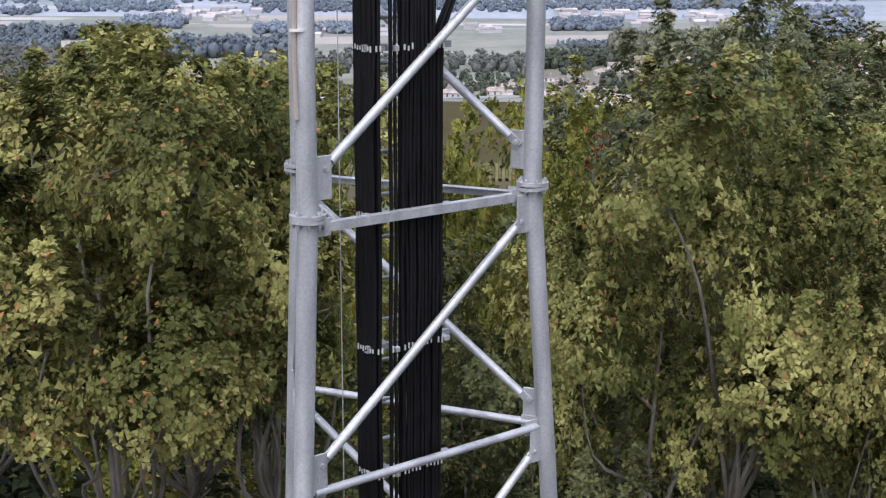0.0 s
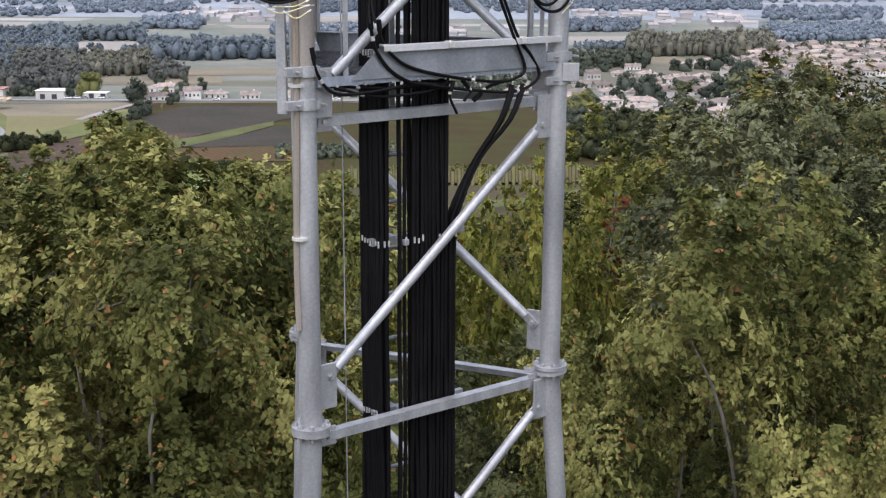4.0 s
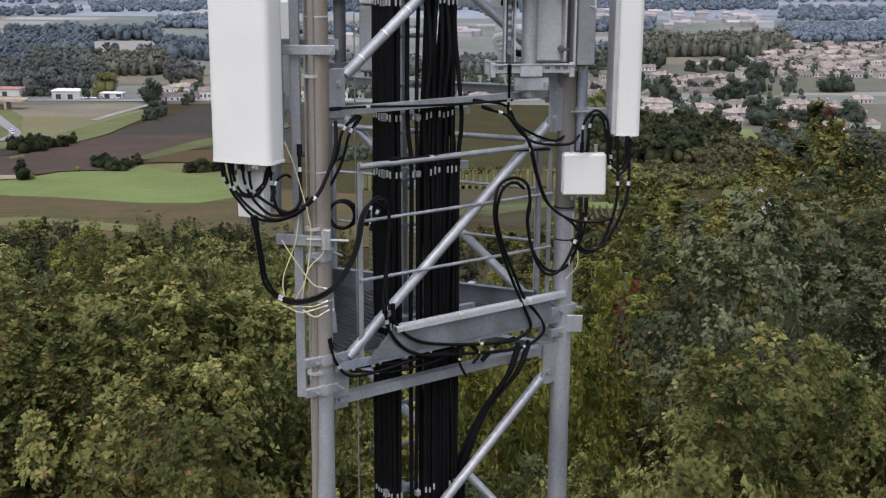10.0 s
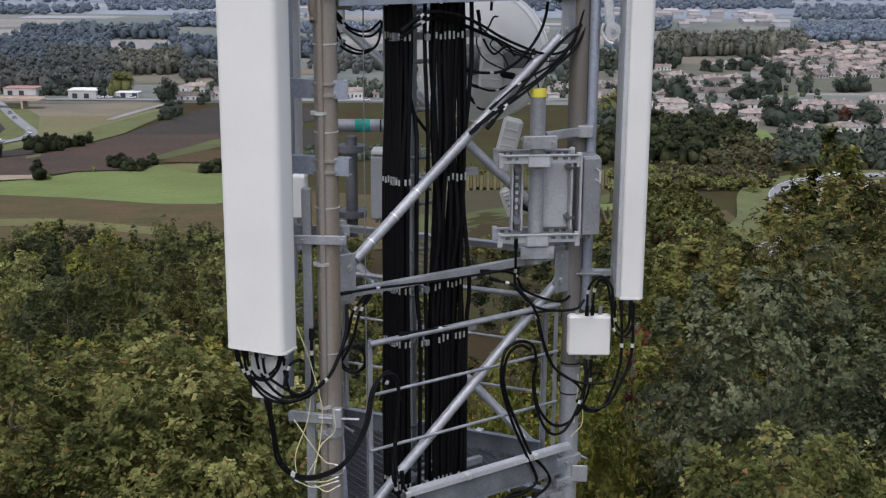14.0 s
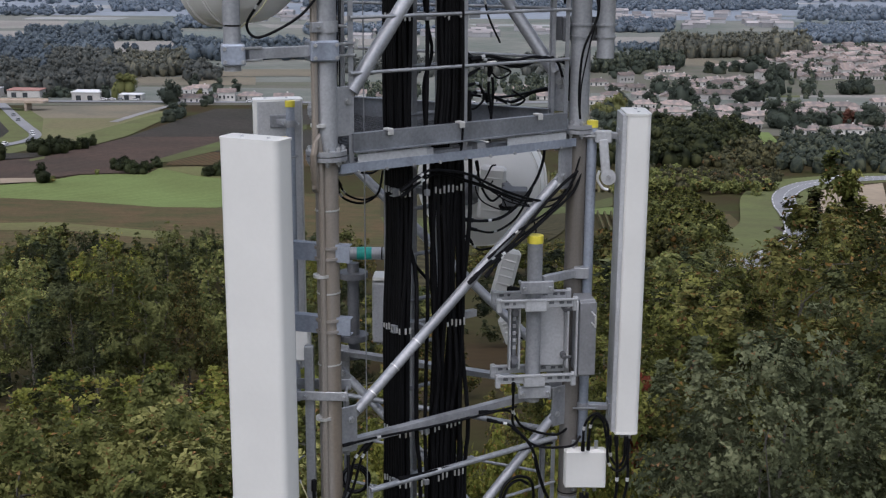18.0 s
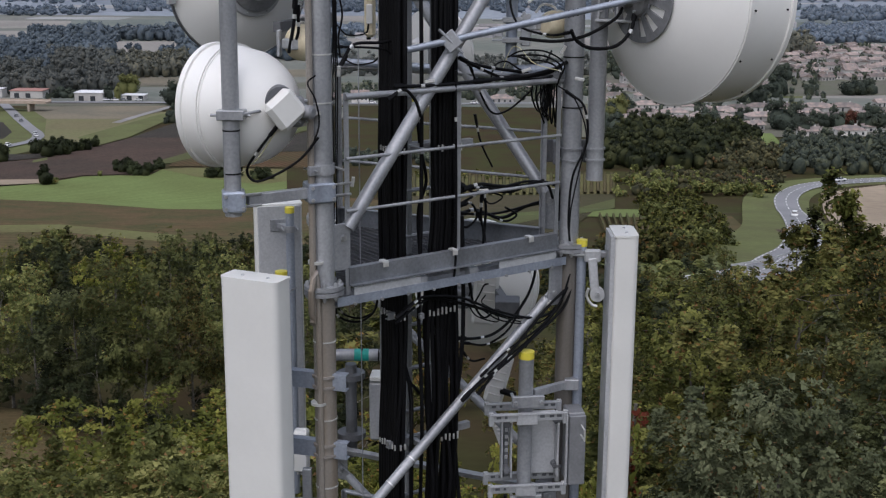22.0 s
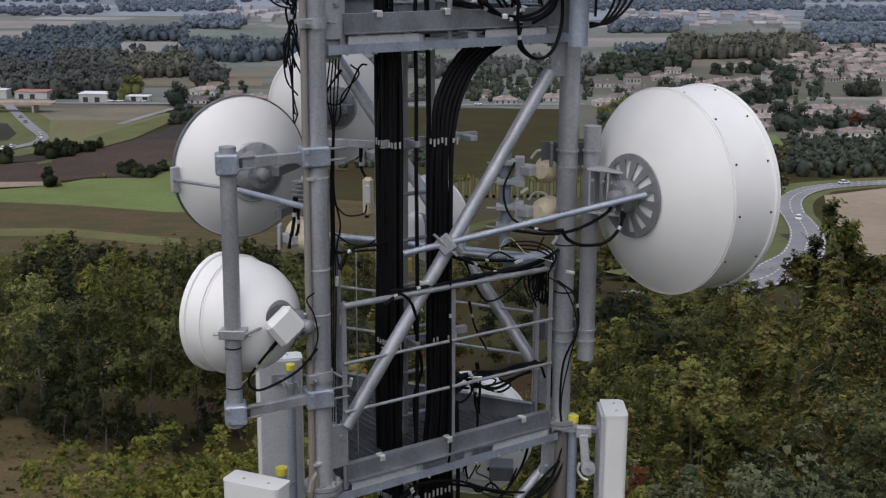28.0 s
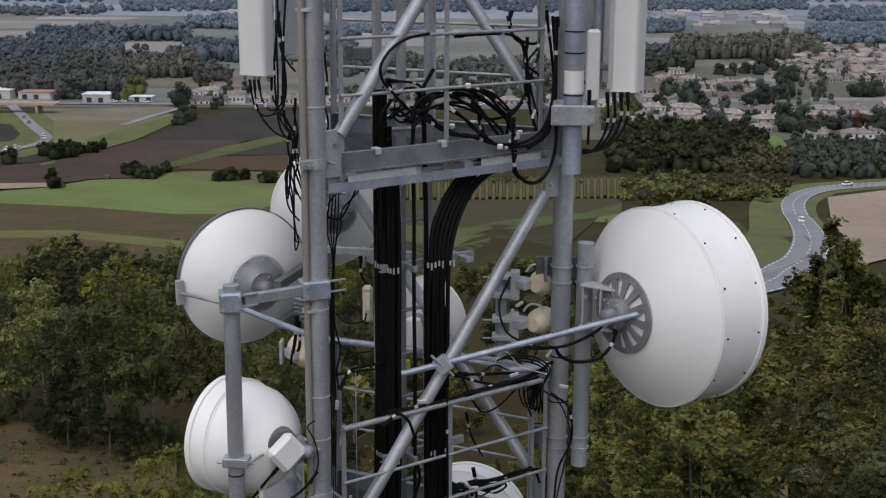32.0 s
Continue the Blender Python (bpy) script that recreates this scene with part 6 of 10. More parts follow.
# ---- lattice tower ----
tower = thing("lattice_tower", (MID.x, MID.y, 0), "three-legged galvanised steel lattice telecom tower with bolted braces", "tower")
for i in range(3):
    bm = B()
    rod(bm, leg_at(i, -0.2), leg_at(i, JOINT), LEG_R, seg=24)
    leg = part("leg", bm, STEEL, tower)
    bm = B()
    rod(bm, leg_at(i, JOINT), leg_at(i, 18.32), LEG_R, seg=24)
    part("leg", bm, STEEL, tower)
    bm = B()
    rod(bm, leg_at(i, 18.32), leg_at(i, 18.98), LEG_R, seg=24)
    part("leg", bm, STEEL_OLD if i == 0 else STEEL, tower)
    bm = B()
    rod(bm, leg_at(i, 18.98), leg_at(i, 21.34), LEG_R, seg=24)
    part("leg", bm, STEEL_DIM if i == 1 else STEEL_OLD, tower)
    bm = B()
    rod(bm, leg_at(i, 21.34), leg_at(i, 26.6), LEG_R, seg=24)
    part("leg", bm, STEEL, tower)
    for z in (JOINT, 21.34):
        bm = B()
        rod(bm, leg_at(i, z - 0.026), leg_at(i, z - 0.003), 0.107, seg=28)
        rod(bm, leg_at(i, z + 0.003), leg_at(i, z + 0.026), 0.107, seg=28)
        fl = part("flange", bm, STEEL, tower)
        for k in range(8):
            a = k * math.pi / 4 + 0.2
            c = leg_at(i, z) + Vector((math.cos(a), math.sin(a), 0)) * 0.086
            bm = B()
            rod(bm, c - Z * 0.055, c + Z * 0.05, 0.0075, seg=6)
            rod(bm, c - Z * 0.044, c - Z * 0.027, 0.014, seg=6)
            rod(bm, c + Z * 0.027, c + Z * 0.044, 0.014, seg=6)
            part("bolt", bm, BOLT, fl)

# bays: lower diagonal bolt, upper diagonal bolt
BAYS = [(13.0, 14.56), (14.90, 16.19), (16.70, 17.96), (18.30, 19.55), (19.85, 21.06), (21.61, 23.61), (23.99, 26.0)]
LEVELS = [14.73, 16.35, 18.10, 19.70, 21.27, 23.765]


def face_frame(i):
    """Legs i and i + 1 of a face, and the way along and out of it."""
    j = (i + 1) % 3
    d = (CORNERS[j] - CORNERS[i]).normalized()
    return j, d, Vector((d.y, -d.x, 0))


for i in range(3):
    j, d, n = face_frame(i)
    for z0, z1 in BAYS:
        p, q = leg_at(i, z0) + d * 0.12, leg_at(j, z1) - d * 0.12
        w = (q - p).normalized()
        bm = B()
        rod(bm, p + w * 0.06, q - w * 0.06, 0.0295 if z0 < 21 else 0.039, seg=18)
        for e, s in ((p, 1), (q, -1)):
            bar(bm, e - w * 0.035 * s, e + w * 0.085 * s, 0.014, 0.058, up=w.cross(n), bevel=0.002)
        dia = part("diagonal_brace", bm, STEEL, tower)
        for e in (p, q):
            bm = B()
            rod(bm, e - n * 0.032, e + n * 0.032, 0.014, seg=6)
            rod(bm, e - n * 0.022, e + n * 0.022, 0.02, seg=12)
            part("bolt", bm, BOLT, dia)
        for e, k, s in ((p, i, 1), (q, j, -1)):
            bm = B()
            c = leg_at(k, e.z - 0.05 * s) + d * 0.105 * s
            box(bm, c + n * 0.012, (0.11, 0.012, 0.26), Matrix((d, n, Z)).transposed().to_4x4(), 0.004)
            part("gusset_plate", bm, STEEL, tower)
    for z in LEVELS:
        p, q = leg_at(i, z) + d * 0.08, leg_at(j, z) - d * 0.08
        bm = B()
        if z < 15:
            rod(bm, p, q, 0.027, seg=16)
        else:
            angle_bar(bm, p - n * 0.005, q - n * 0.005, 0.042 if i == 0 and 19 < z < 20 else 0.055, 0.006, -n)
        hb = part("horizontal_brace", bm, STEEL, tower)
        for e in (p + d * 0.03, q - d * 0.03):
            bm = B()
            rod(bm, e - n * 0.02, e + n * 0.02, 0.012, seg=6)
            part("bolt", bm, BOLT, hb)
            bm = B()
            box(bm, e - n * 0.014, (0.12, 0.01, 0.11), Matrix((d, n, Z)).transposed().to_4x4(), 0.003)
            part("gusset_plate", bm, STEEL, tower)

# conduit and flat rail up leg A
bm = B()
sweep(bm, curve([leg_at(0, 17.0) + Vector((-0.045, -0.05, 0)), leg_at(0, 17.4) + Vector((-0.05, -0.045, 0)), leg_at(0, 18.4) + Vector((-0.03, -0.06, 0)), leg_at(0, 21.2) + Vector((-0.02, -0.068, 0)), leg_at(0, 21.36) + Vector((-0.05, -0.115, 0)), leg_at(0, 21.6) + Vector((-0.045, -0.07, 0)), leg_at(0, 26.5) + Vector((-0.045, -0.07, 0))], 5), 0.018, 8)
conduit = thing("conduit", (A0.x, A0.y, 17), "grey flexible conduit strapped to a tower leg", "conduit")
part("tube", bm, STEEL_OLD, conduit)
for k in range(11):
    c = leg_at(0, 17.5 + k * 0.8)
    bm = B()
    rod(bm, c + Vector((-0.03, -0.04, -0.008)), c + Vector((-0.03, -0.04, 0.008)), 0.046, seg=16)
    part("strap", bm, CLIP, conduit)


# ---- platforms ----
def frame3(x, y, z):
    return Matrix((Vector(x), Vector(y), Vector(z))).transposed().to_4x4()


def clip_line(p, d, inset):
    """The stretch of a line that lies inside the tower's triangle."""
    lo, hi = -9.0, 9.0
    for i in range(3):
        _, e, n = face_frame(i)
        a, b = (p - CORNERS[i]).dot(-n) - inset, d.dot(-n)
        if abs(b) < 1e-6:
            if a < 0:
                return None
        elif b > 0:
            lo = max(lo, -a / b)
        else:
            hi = min(hi, -a / b)
    return (lo, hi) if hi - lo > 0.04 else None


def platform(z0, top, rails, a0, a1, label, cut=0.0, post_top=None, ledge=-0.04):
    pf = thing("platform", (MID.x, MID.y, z0), label, "platform")
    bm = B()
    for k in range(46):
        b = 0.05 + k * 0.034
        p = P(0, b, 0)
        r = clip_line(p, U, 0.07)
        if r:
            q0, q1 = p + U * r[0] + Z * (z0 + 0.02), p + U * r[1] + Z * (z0 + 0.02)
            bar(bm, q0, q1, 0.003, 0.022, bevel=0)
    for k in range(34):
        a = 0.04 + k * 0.05
        p = P(a, 0, 0)
        r = clip_line(p, V, 0.07)
        if r:
            bar(bm, p + V * r[0] + Z * (z0 + 0.028), p + V * r[1] + Z * (z0 + 0.028), 0.005, 0.006, bevel=0)
    part("grating", bm, STEEL_DARK, pf, "open steel grating floor", smooth=False)
    # bearers under the grating
    for a in (0.45, 0.87, 1.3):
        r = clip_line(P(a, 0, 0), V, 0.04)
        bm = B()
        bar(bm, P(a, r[0], z0 - 0.02), P(a, r[1], z0 - 0.02), 0.04, 0.05)
        part("bearer", bm, STEEL, pf)
    # front toe board with a folded top edge
    bm = B()
    n = -V
    if cut:
        vs = [P(a0, -0.06, z0), P(a1, -0.06, z0), P(a1, -0.042, top), P(a0 + cut, -0.042, top)]
        f = bm.faces.new([bm.verts.new(v) for v in vs])
        g = bmesh.ops.extrude_face_region(bm, geom=[f])
        bmesh.ops.translate(bm, verts=[v for v in g["geom"] if isinstance(v, bmesh.types.BMVert)], vec=n * 0.006)
    else:
        h_ = top - z0 - 0.036
        section(bm, P(a0, -0.03, z0 + 0.036), P(a1, -0.03, z0 + 0.036), [(-0.003, 0.006), (-0.035, 0.006), (-0.035, 0), (0.003, 0), (0.003, h_ - 0.006), (0.04, h_ - 0.006), (0.04, h_), (-0.003, h_)], V)
    toe = part("toe_board", bm, ZINC_SHEET, pf)
    if cut:
        bm = B()
        bar(bm, P(a0 + cut, -0.054, top + 0.004), P(a1 + 0.1, -0.054, top + 0.004), 0.045, 0.006, bevel=0)
        bar(bm, P(a0 + cut + 0.005, -0.08, top - 0.012), P(a1 + 0.1, -0.08, top - 0.012), 0.005, 0.03, bevel=0)
        part("top_flange", bm, PANEL_BACK, toe)
    for f in (0.13, 0.45, 0.83):
        bm = B()
        c = P(a0 + (a1 - a0) * f + 0.03, -0.07 if cut else -0.028, top + 0.008)
        box(bm, c, (0.036, 0.05, 0.012), frame3(U, V, Z), 0.003)
        box(bm, c - V * 0.024 - Z * 0.015, (0.036, 0.006, 0.03), frame3(U, V, Z), 0.002)
        part("clip", bm, CLIP, toe)
    # ledge angle under the toe board, with flat plates between
    bm = B()
    angle_bar(bm, P(0.055, -0.05, z0 + ledge), P(SIDE - 0.06, -0.05, z0 + ledge), 0.05, 0.006, V, up=-Z)
    lg = part("ledge_angle", bm, STEEL_BLUE, pf)
    for k in range(9):
        bm = B()
        c = P(0.16 + k * 0.175, -0.056, z0 + ledge - 0.022)
        rod(bm, c, c - V * 0.012, 0.009, seg=6)
        part("bolt", bm, BOLT, lg)
    if not cut:
        for a, l in ((a0 + 0.02, 0.44), (a1 - 0.46, 0.44)):
            bm = B()
            box(bm, P(a + l / 2, -0.045, z0 + 0.0), (l, 0.012, 0.056), frame3(U, V, Z), 0.006)
            pl = part("splice_plate", bm, PANEL_BACK, pf)
            for q in (0.08, 0.36):
                bm = B()
                box(bm, P(a + q, -0.045, z0 + 0.03), (0.05, 0.016, 0.012), frame3(U, V, Z), 0.003)
                part("tab", bm, STEEL, pl)
        for a in (0.62, 0.98):
            bm = B()
            box(bm, P(a, 0.0, z0 - 0.005), (0.06, 0.1, 0.05), frame3(U, V, Z), 0.003)
            part("bearer_end", bm, STEEL, pf)
    for i in (1, 2):
        j, d, m = face_frame(i)
        p, q = CORNERS[i] + d * 0.16 - m * 0.05, CORNERS[j] - d * 0.16 - m * 0.05
        bm = B()
        section(bm, p + Z * z0, q + Z * z0, [(-0.003, 0), (0.003, 0), (0.003, 0.142), (0.04, 0.142), (0.04, 0.148), (-0.003, 0.148)], -m)
        tb = part("toe_board", bm, ZINC_SHEET, pf)
        for f in (0.3, 0.7):
            bm = B()
            box(bm, p.lerp(q, f) + Z * (z0 + 0.152) - m * 0.01, (0.045, 0.05, 0.012), frame3(d, m, Z), 0.003)
            part("clip", bm, CLIP, tb)
    # rails on the three faces
    for i in range(3):
        j, d, m = face_frame(i)
        ends = (a0, a1) if i == 0 else (0.16, SIDE - 0.16)
        off = m * 0.015 if i == 0 else -m * 0.03
        for a in (ends[0], (ends[0] + ends[1]) / 2, ends[1]):
            if i == 0 and cut and 0.5 < a < 1.2:
                continue
            bm = B()
            t = (post_top or rails[-1] + 0.02)
            angle_bar(bm, CORNERS[i] + d * a + off + Z * (z0 - 0.02), CORNERS[i] + d * a + off + Z * t, 0.03, 0.005, -m, up=d)
            part("rail_post", bm, STEEL, pf)
        for k, z in enumerate(rails):
            bm = B()
            r = 0.0175 if k == len(rails) - 1 else 0.0095
            rod(bm, CORNERS[i] + d * (ends[0] - 0.01) + off + m * 0.01 + Z * z, CORNERS[i] + d * (ends[1] + 0.01) + off + m * 0.01 + Z * z, r, seg=12)
            part("rail", bm, STEEL, pf)
    return pf


platform(18.31, 18.475, (18.77, 19.10, 19.40), 0.245, 1.60, "lower triangular work platform of galvanised steel with guard rails", cut=0.2, ledge=0.0)
platform(21.305, 21.44, (21.755, 22.04, 22.37), 0.145, 1.625, "middle triangular work platform of galvanised steel with guard rails")
platform(23.80, 23.94, (24.245, 24.545, 24.85), 0.16, 1.53, "upper triangular work platform of galvanised steel hung with cables")

# clamps on the legs that carry the platform corners
for i, z in ((0, 18.37), (0, 18.20), (1, 18.36), (1, 18.22), (0, 18.95), (0, 23.90), (0, 22.0)):
    c = leg_at(i, z)
    bm = B()
    rod(bm, c - Z * 0.028, c + Z * 0.028, LEG_R + 0.009, seg=20)
    w = 0.20 if z < 18.9 else 0.14
    box(bm, c + Vector((0.0, -0.055, 0)), (w, 0.03, 0.05), frame3(U, V, Z), 0.003)
    cl = thing("pipe_clamp", c, "galvanised bolted clamp round a tower leg", "clamp")
    part("band", bm, STEEL, cl)
    for s in (-1, 1):
        bm = B()
        rod(bm, c + U * 0.075 * s - V * 0.1, c + U * 0.075 * s + V * 0.05, 0.007, seg=6)
        part("bolt", bm, BOLT, cl)
bm = B()
box(bm, leg_at(1, 18.27) + Vector((0.075, -0.06, 0)), (0.1, 0.012, 0.11), None, 0.004)
alone("lug_plate", bm, STEEL, "small bolted steel lug plate on a tower leg", "plate", tuple(leg_at(1, 18.27)))

# ---- ladder and main cable runs ----
ladder = thing("ladder", tuple(P(0.8, 0.42, 0)), "dark vertical steel ladder inside the tower behind the cables", "ladder")
for a in (0.66, 1.02):
    bm = B()
    bar(bm, P(a, 0.42, 0.2), P(a, 0.42, 26.4), 0.03, 0.05, up=U)
    part("rail", bm, STEEL, ladder)
bm = B()
bar(bm, P(0.84, 0.44, 18.0), P(0.84, 0.44, 26.4), 0.055, 0.035, up=U)
part("fall_arrest_rail", bm, STEEL, ladder)
for k in range(46):
    z = 13.6 + k * 0.28
    bm = B()
    rod(bm, P(0.66, 0.42, z), P(1.02, 0.42, z), 0.013, seg=8)
    part("rung", bm, STEEL, ladder)
bm = B()
rod(bm, P(0.42, 0.3, 0.3), P(0.42, 0.3, 22.6), 0.0035, seg=6)
alone("steel_wire", bm, STEEL, "thin vertical steel safety wire", "wire", tuple(P(0.42, 0.3, 0)))

rc = random.Random(8)
bundle = thing("cable_bundle", tuple(P(0.9, 0.1, 0)), "thick bundle of black feeder cables clamped up the tower", "cables", "feeder bundles")


def run(pts, r, parent, mat=None):
    part("cable", sweep(B(), curve(pts, 3), r, 7), mat or RUBBER, parent)


for layer in range(2):
    for k in range(2 * layer, 13):
        a, b = (0.655, 0.69)[k] + layer * 0.006 if k < 2 else 0.748 + (k - 2) * 0.0298 + layer * 0.011, 0.088 + layer * 0.045
        rad = rc.choice((0.0115, 0.0128, 0.0138, 0.0145))
        w = lambda s: rc.uniform(-s, s)
        pts = [(a + w(.006), b + w(.006), z) for z in (12.5, 13.9, 14.62, 15.05, 15.47, 15.9, 16.33, 16.8, 17.36)]
        if k >= 11:
            pts += [(a + 0.04, b - 0.02, 17.55), (a + 0.14 + 0.03 * layer, b - 0.06, 17.80), (a + 0.21 + 0.04 * (k - 10), -0.05, 18.02), (a + 0.27 + 0.05 * (k - 10), -0.065, 18.22 - 0.02 * layer)]
        elif k in (0, 8, 9, 10):
            pts += [(a + w(.01), b + w(.008), z) for z in (18.42, 19.3)] + [(a + w(.015), b + w(.03), 19.62), (a + w(.03), b + w(.04), 20.25)]
            if k == 0:
                pts += [(a + 0.03, b + 0.1, 20.6), (0.62, 0.3, 20.95)]
            else:
                pts += [(a - 0.02 * layer, b + w(.03), 20.9), (a + w(.03), b + 0.02, 21.6 + 0.2 * layer)]
        else:
            pts += [(a + w(.008), b + w(.008), z) for z in (18.42, 19.3, 19.62)] + [(a + w(.03), b + w(.04), z) for z in (20.0, 20.5)] + [(a + w(.01), b + w(.01), 21.05)]
            c = 0.695 + 0.02 * layer if k == 1 else 0.80 + (k - 2) * 0.0265 + 0.008 * layer
            pts += [(c + w(.008), b + w(.006), z) for z in (21.6, 22.02, 22.6, 23.0)]
            if k == 1:
                pts += [(c, b, 23.5), (c, b, 24.1), (c + 0.1, b - 0.05, 24.35)]
            elif k == 2 and layer:
                pts += [(c, b, 23.5), (c - 0.02, b, 24.2)]
            else:
                g = (7 - k) * 0.012
                pts += [(c + 0.012, b, 23.2), (c + 0.07 - g * .5, b + .01, 23.42 + g * .4), (c + 0.2, b + .02, 23.62 + g), (c + 0.42, b + .04, 23.74 + g), (c + 0.55, b + .06, 23.82 + g)]
        run([P(*q) for q in pts], rad, bundle)
bundle2 = thing("cable_bundle", tuple(P(0.63, 0.2, 0)), "narrow bundle of black feeder cables clamped up the tower", "cables", "feeder bundles")
for layer in range(2):
    for k in range(8):
        a, b = 0.588 - layer * 0.034, 0.115 + k * 0.026 + 0.01 * layer
        rad = rc.choice((0.0118, 0.013, 0.014))
        w = lambda s: rc.uniform(-s, s)
        pts = [(a + w(.005), b + w(.006), z) for z in (12.5, 13.9, 14.62, 15.0, 15.47, 15.9, 16.33, 16.9, 17.36, 17.9, 18.42, 18.9, 19.3, 19.62, 20.25)]
        pts += [(a + 0.02 + w(.009), b + w(.006), z) for z in (20.7, 21.05, 21.5, 22.02, 22.6, 23.2)]
        top = 23.62 + 0.07 * k if k < 5 else 24.1
        pts += [(a + 0.02 + w(.01), b + w(.01), min(top, 23.6)), (a + 0.03 + w(.02), b + w(.02), top + 0.12)]
        run([P(*q) for q in pts], rad, bundle2)
for z in (14.62, 15.47, 16.33, 17.36, 18.42, 19.30, 19.62, 20.25, 21.05, 22.02, 23.20):
    tray = thing("cable_bracket", tuple(P(0.9, 0.16, z)), "galvanised bracket with bright clips holding feeder cables", "bracket", "cable brackets")
    bm = B()
    channel(bm, P(0.52, 0.162, z), P(1.18 if z > 22.5 or z < 19 else 1.12, 0.162, z), 0.035, 0.042, 0.005, V)
    rail = part("channel", bm, STEEL, tray)
    bm = B()
    bar(bm, P(0.69, 0.06, z), P(0.69, 0.42, z), 0.03, 0.035)
    part("arm", bm, STEEL, tray)
    if z in (15.47, 16.33, 23.20):
        bm = B()
        bar(bm, P(1.08, 0.06, z), P(1.08, 0.34, z + 0.0), 0.05, 0.03)
        part("arm", bm, STEEL, tray)
    n = 13 if z < 18 else (10 if z < 21.5 else 8)
    spots = []
    for k in range(n):
        a = ((0.655, 0.69)[k] if k < 2 else 0.748 + (k - 2) * 0.0298) if z < 21.5 else 0.78 + k * 0.0265
        if rc.random() < 0.8:
            spots.append((P(a, 0.069, z + rc.uniform(-0.004, 0.01)), (0.010, 0.006, rc.uniform(0.022, 0.045))))
    for k in range(7):
        spots.append((P(0.532 if z < 20.6 else 0.552, 0.118 + k * 0.027, z + rc.uniform(-0.003, 0.008)), (0.006, 0.010, rc.uniform(0.022, 0.04))))
    for k in range(2):
        spots.append((P(0.56 + k * 0.03, 0.096, z), (0.010, 0.006, 0.035)))
    for c, size in spots:
        bm = B()
        box(bm, c, size, frame3(U, V, Z), 0)
        part("clip", bm, CLIP, rail, smooth=False)


# ---- loose cables: helper ----
def jumper(pts, r, label="black coaxial jumper cable hanging in a loose loop", mat=None):
    line = curve(pts, 6)
    ob = thing("jumper_cable", tuple(pts[0]), label, "cable", "jumper cables")
    part("sheath", sweep(B(), line, r * 0.9, 7), mat or RUBBER, ob)
    if r >= 0.0065:
        d = (line[1] - line[0]).normalized()
        bm = B()
        rod(bm, line[0] - d * 0.012, line[0] + d * 0.05, r * 1.35, seg=8)
        part("boot", bm, RUBBER, ob, "thick rubber boot")
        k = len(line) // 5 + (int(abs(pts[0][2]) * 1000) % 3)
        c, d = line[k], (line[k + 1] - line[k - 1]).normalized()
        bm = B()
        rod(bm, c - d * 0.012, c + d * 0.012, r * 1.02, seg=8)
        part("band", bm, CLIP, ob, "white marking band")
    return ob


def earth_wire(pts, r):
    line = curve(pts, 6)
    ob = thing("earth_wire", tuple(pts[0]), "pale yellow-green earth wire on a tower leg", "wire", "earth wires")
    part("sheath", sweep(B(), line, r * 0.65, 6), YELLOW_WIRE, ob)
    for e, d in ((line[0], line[0] - line[1]), (line[-1], line[-1] - line[-2])):
        bm = B()
        rod(bm, e, e + d.normalized() * 0.02, r * 0.9, seg=8)
        part("lug", bm, CLIP, ob, "bright metal cable lug")


def cable_loop(pts, r):
    jumper(pts, r, "black cable loop tied loosely to the tower steelwork")


# loose loops round the upper platform
cable_loop([(-0.038, 7.407, 23.994), (0.085, 7.506, 23.959), (0.18, 7.583, 23.916), (0.293, 7.675, 23.894), (0.391, 7.754, 23.907), (0.473, 7.821, 23.965), (0.521, 7.859, 24.087), (0.539, 7.874, 24.284)], 0.011)
cable_loop([(0.116, 7.516, 23.98), (0.228, 7.607, 23.894), (0.316, 7.678, 23.877), (0.424, 7.766, 23.892), (0.499, 7.827, 23.974), (0.529, 7.85, 24.154), (0.544, 7.863, 24.351)], 0.011)
cable_loop([(0.3, 7.65, 24.045), (0.303, 7.653, 23.848), (0.328, 7.673, 23.729), (0.396, 7.727, 23.66), (0.463, 7.782, 23.662), (0.519, 7.827, 23.722), (0.553, 7.855, 23.854), (0.553, 7.855, 23.988), (0.536, 7.841, 24.123)], 0.011)
cable_loop([(-0.383, 7.372, 24.088), (-0.309, 7.432, 24.129), (-0.22, 7.504, 24.128), (-0.082, 7.616, 24.103), (0.044, 7.718, 24.016), (0.109, 7.771, 23.927)], 0.010)
cable_loop([(-0.221, 7.521, 24.055), (-0.175, 7.558, 24.115), (-0.052, 7.658, 24.137), (0.059, 7.748, 24.111), (0.069, 7.756, 24.078)], 0.010)
cable_loop([(-0.237, 7.526, 24.134), (-0.131, 7.612, 24.174), (-0.006, 7.713, 24.187), (0.106, 7.804, 24.138), (0.205, 7.884, 24.063), (0.266, 7.934, 23.99), (0.258, 7.927, 23.889)], 0.010)
cable_loop([(-0.208, 7.567, 24.162), (-0.054, 7.692, 24.198), (0.056, 7.782, 24.206), (0.154, 7.861, 24.149), (0.238, 7.929, 24.048), (0.289, 7.97, 24.01)], 0.010)
cable_loop([(-0.055, 7.71, 24.17), (0.04, 7.787, 24.156), (0.139, 7.867, 24.031), (0.172, 7.894, 24.011), (0.288, 7.988, 24.028), (0.355, 8.042, 24.097)], 0.010)
cable_loop([(-0.174, 7.541, 24.069), (-0.081, 7.616, 23.973), (0.045, 7.719, 23.94), (0.175, 7.824, 23.893)], 0.010)
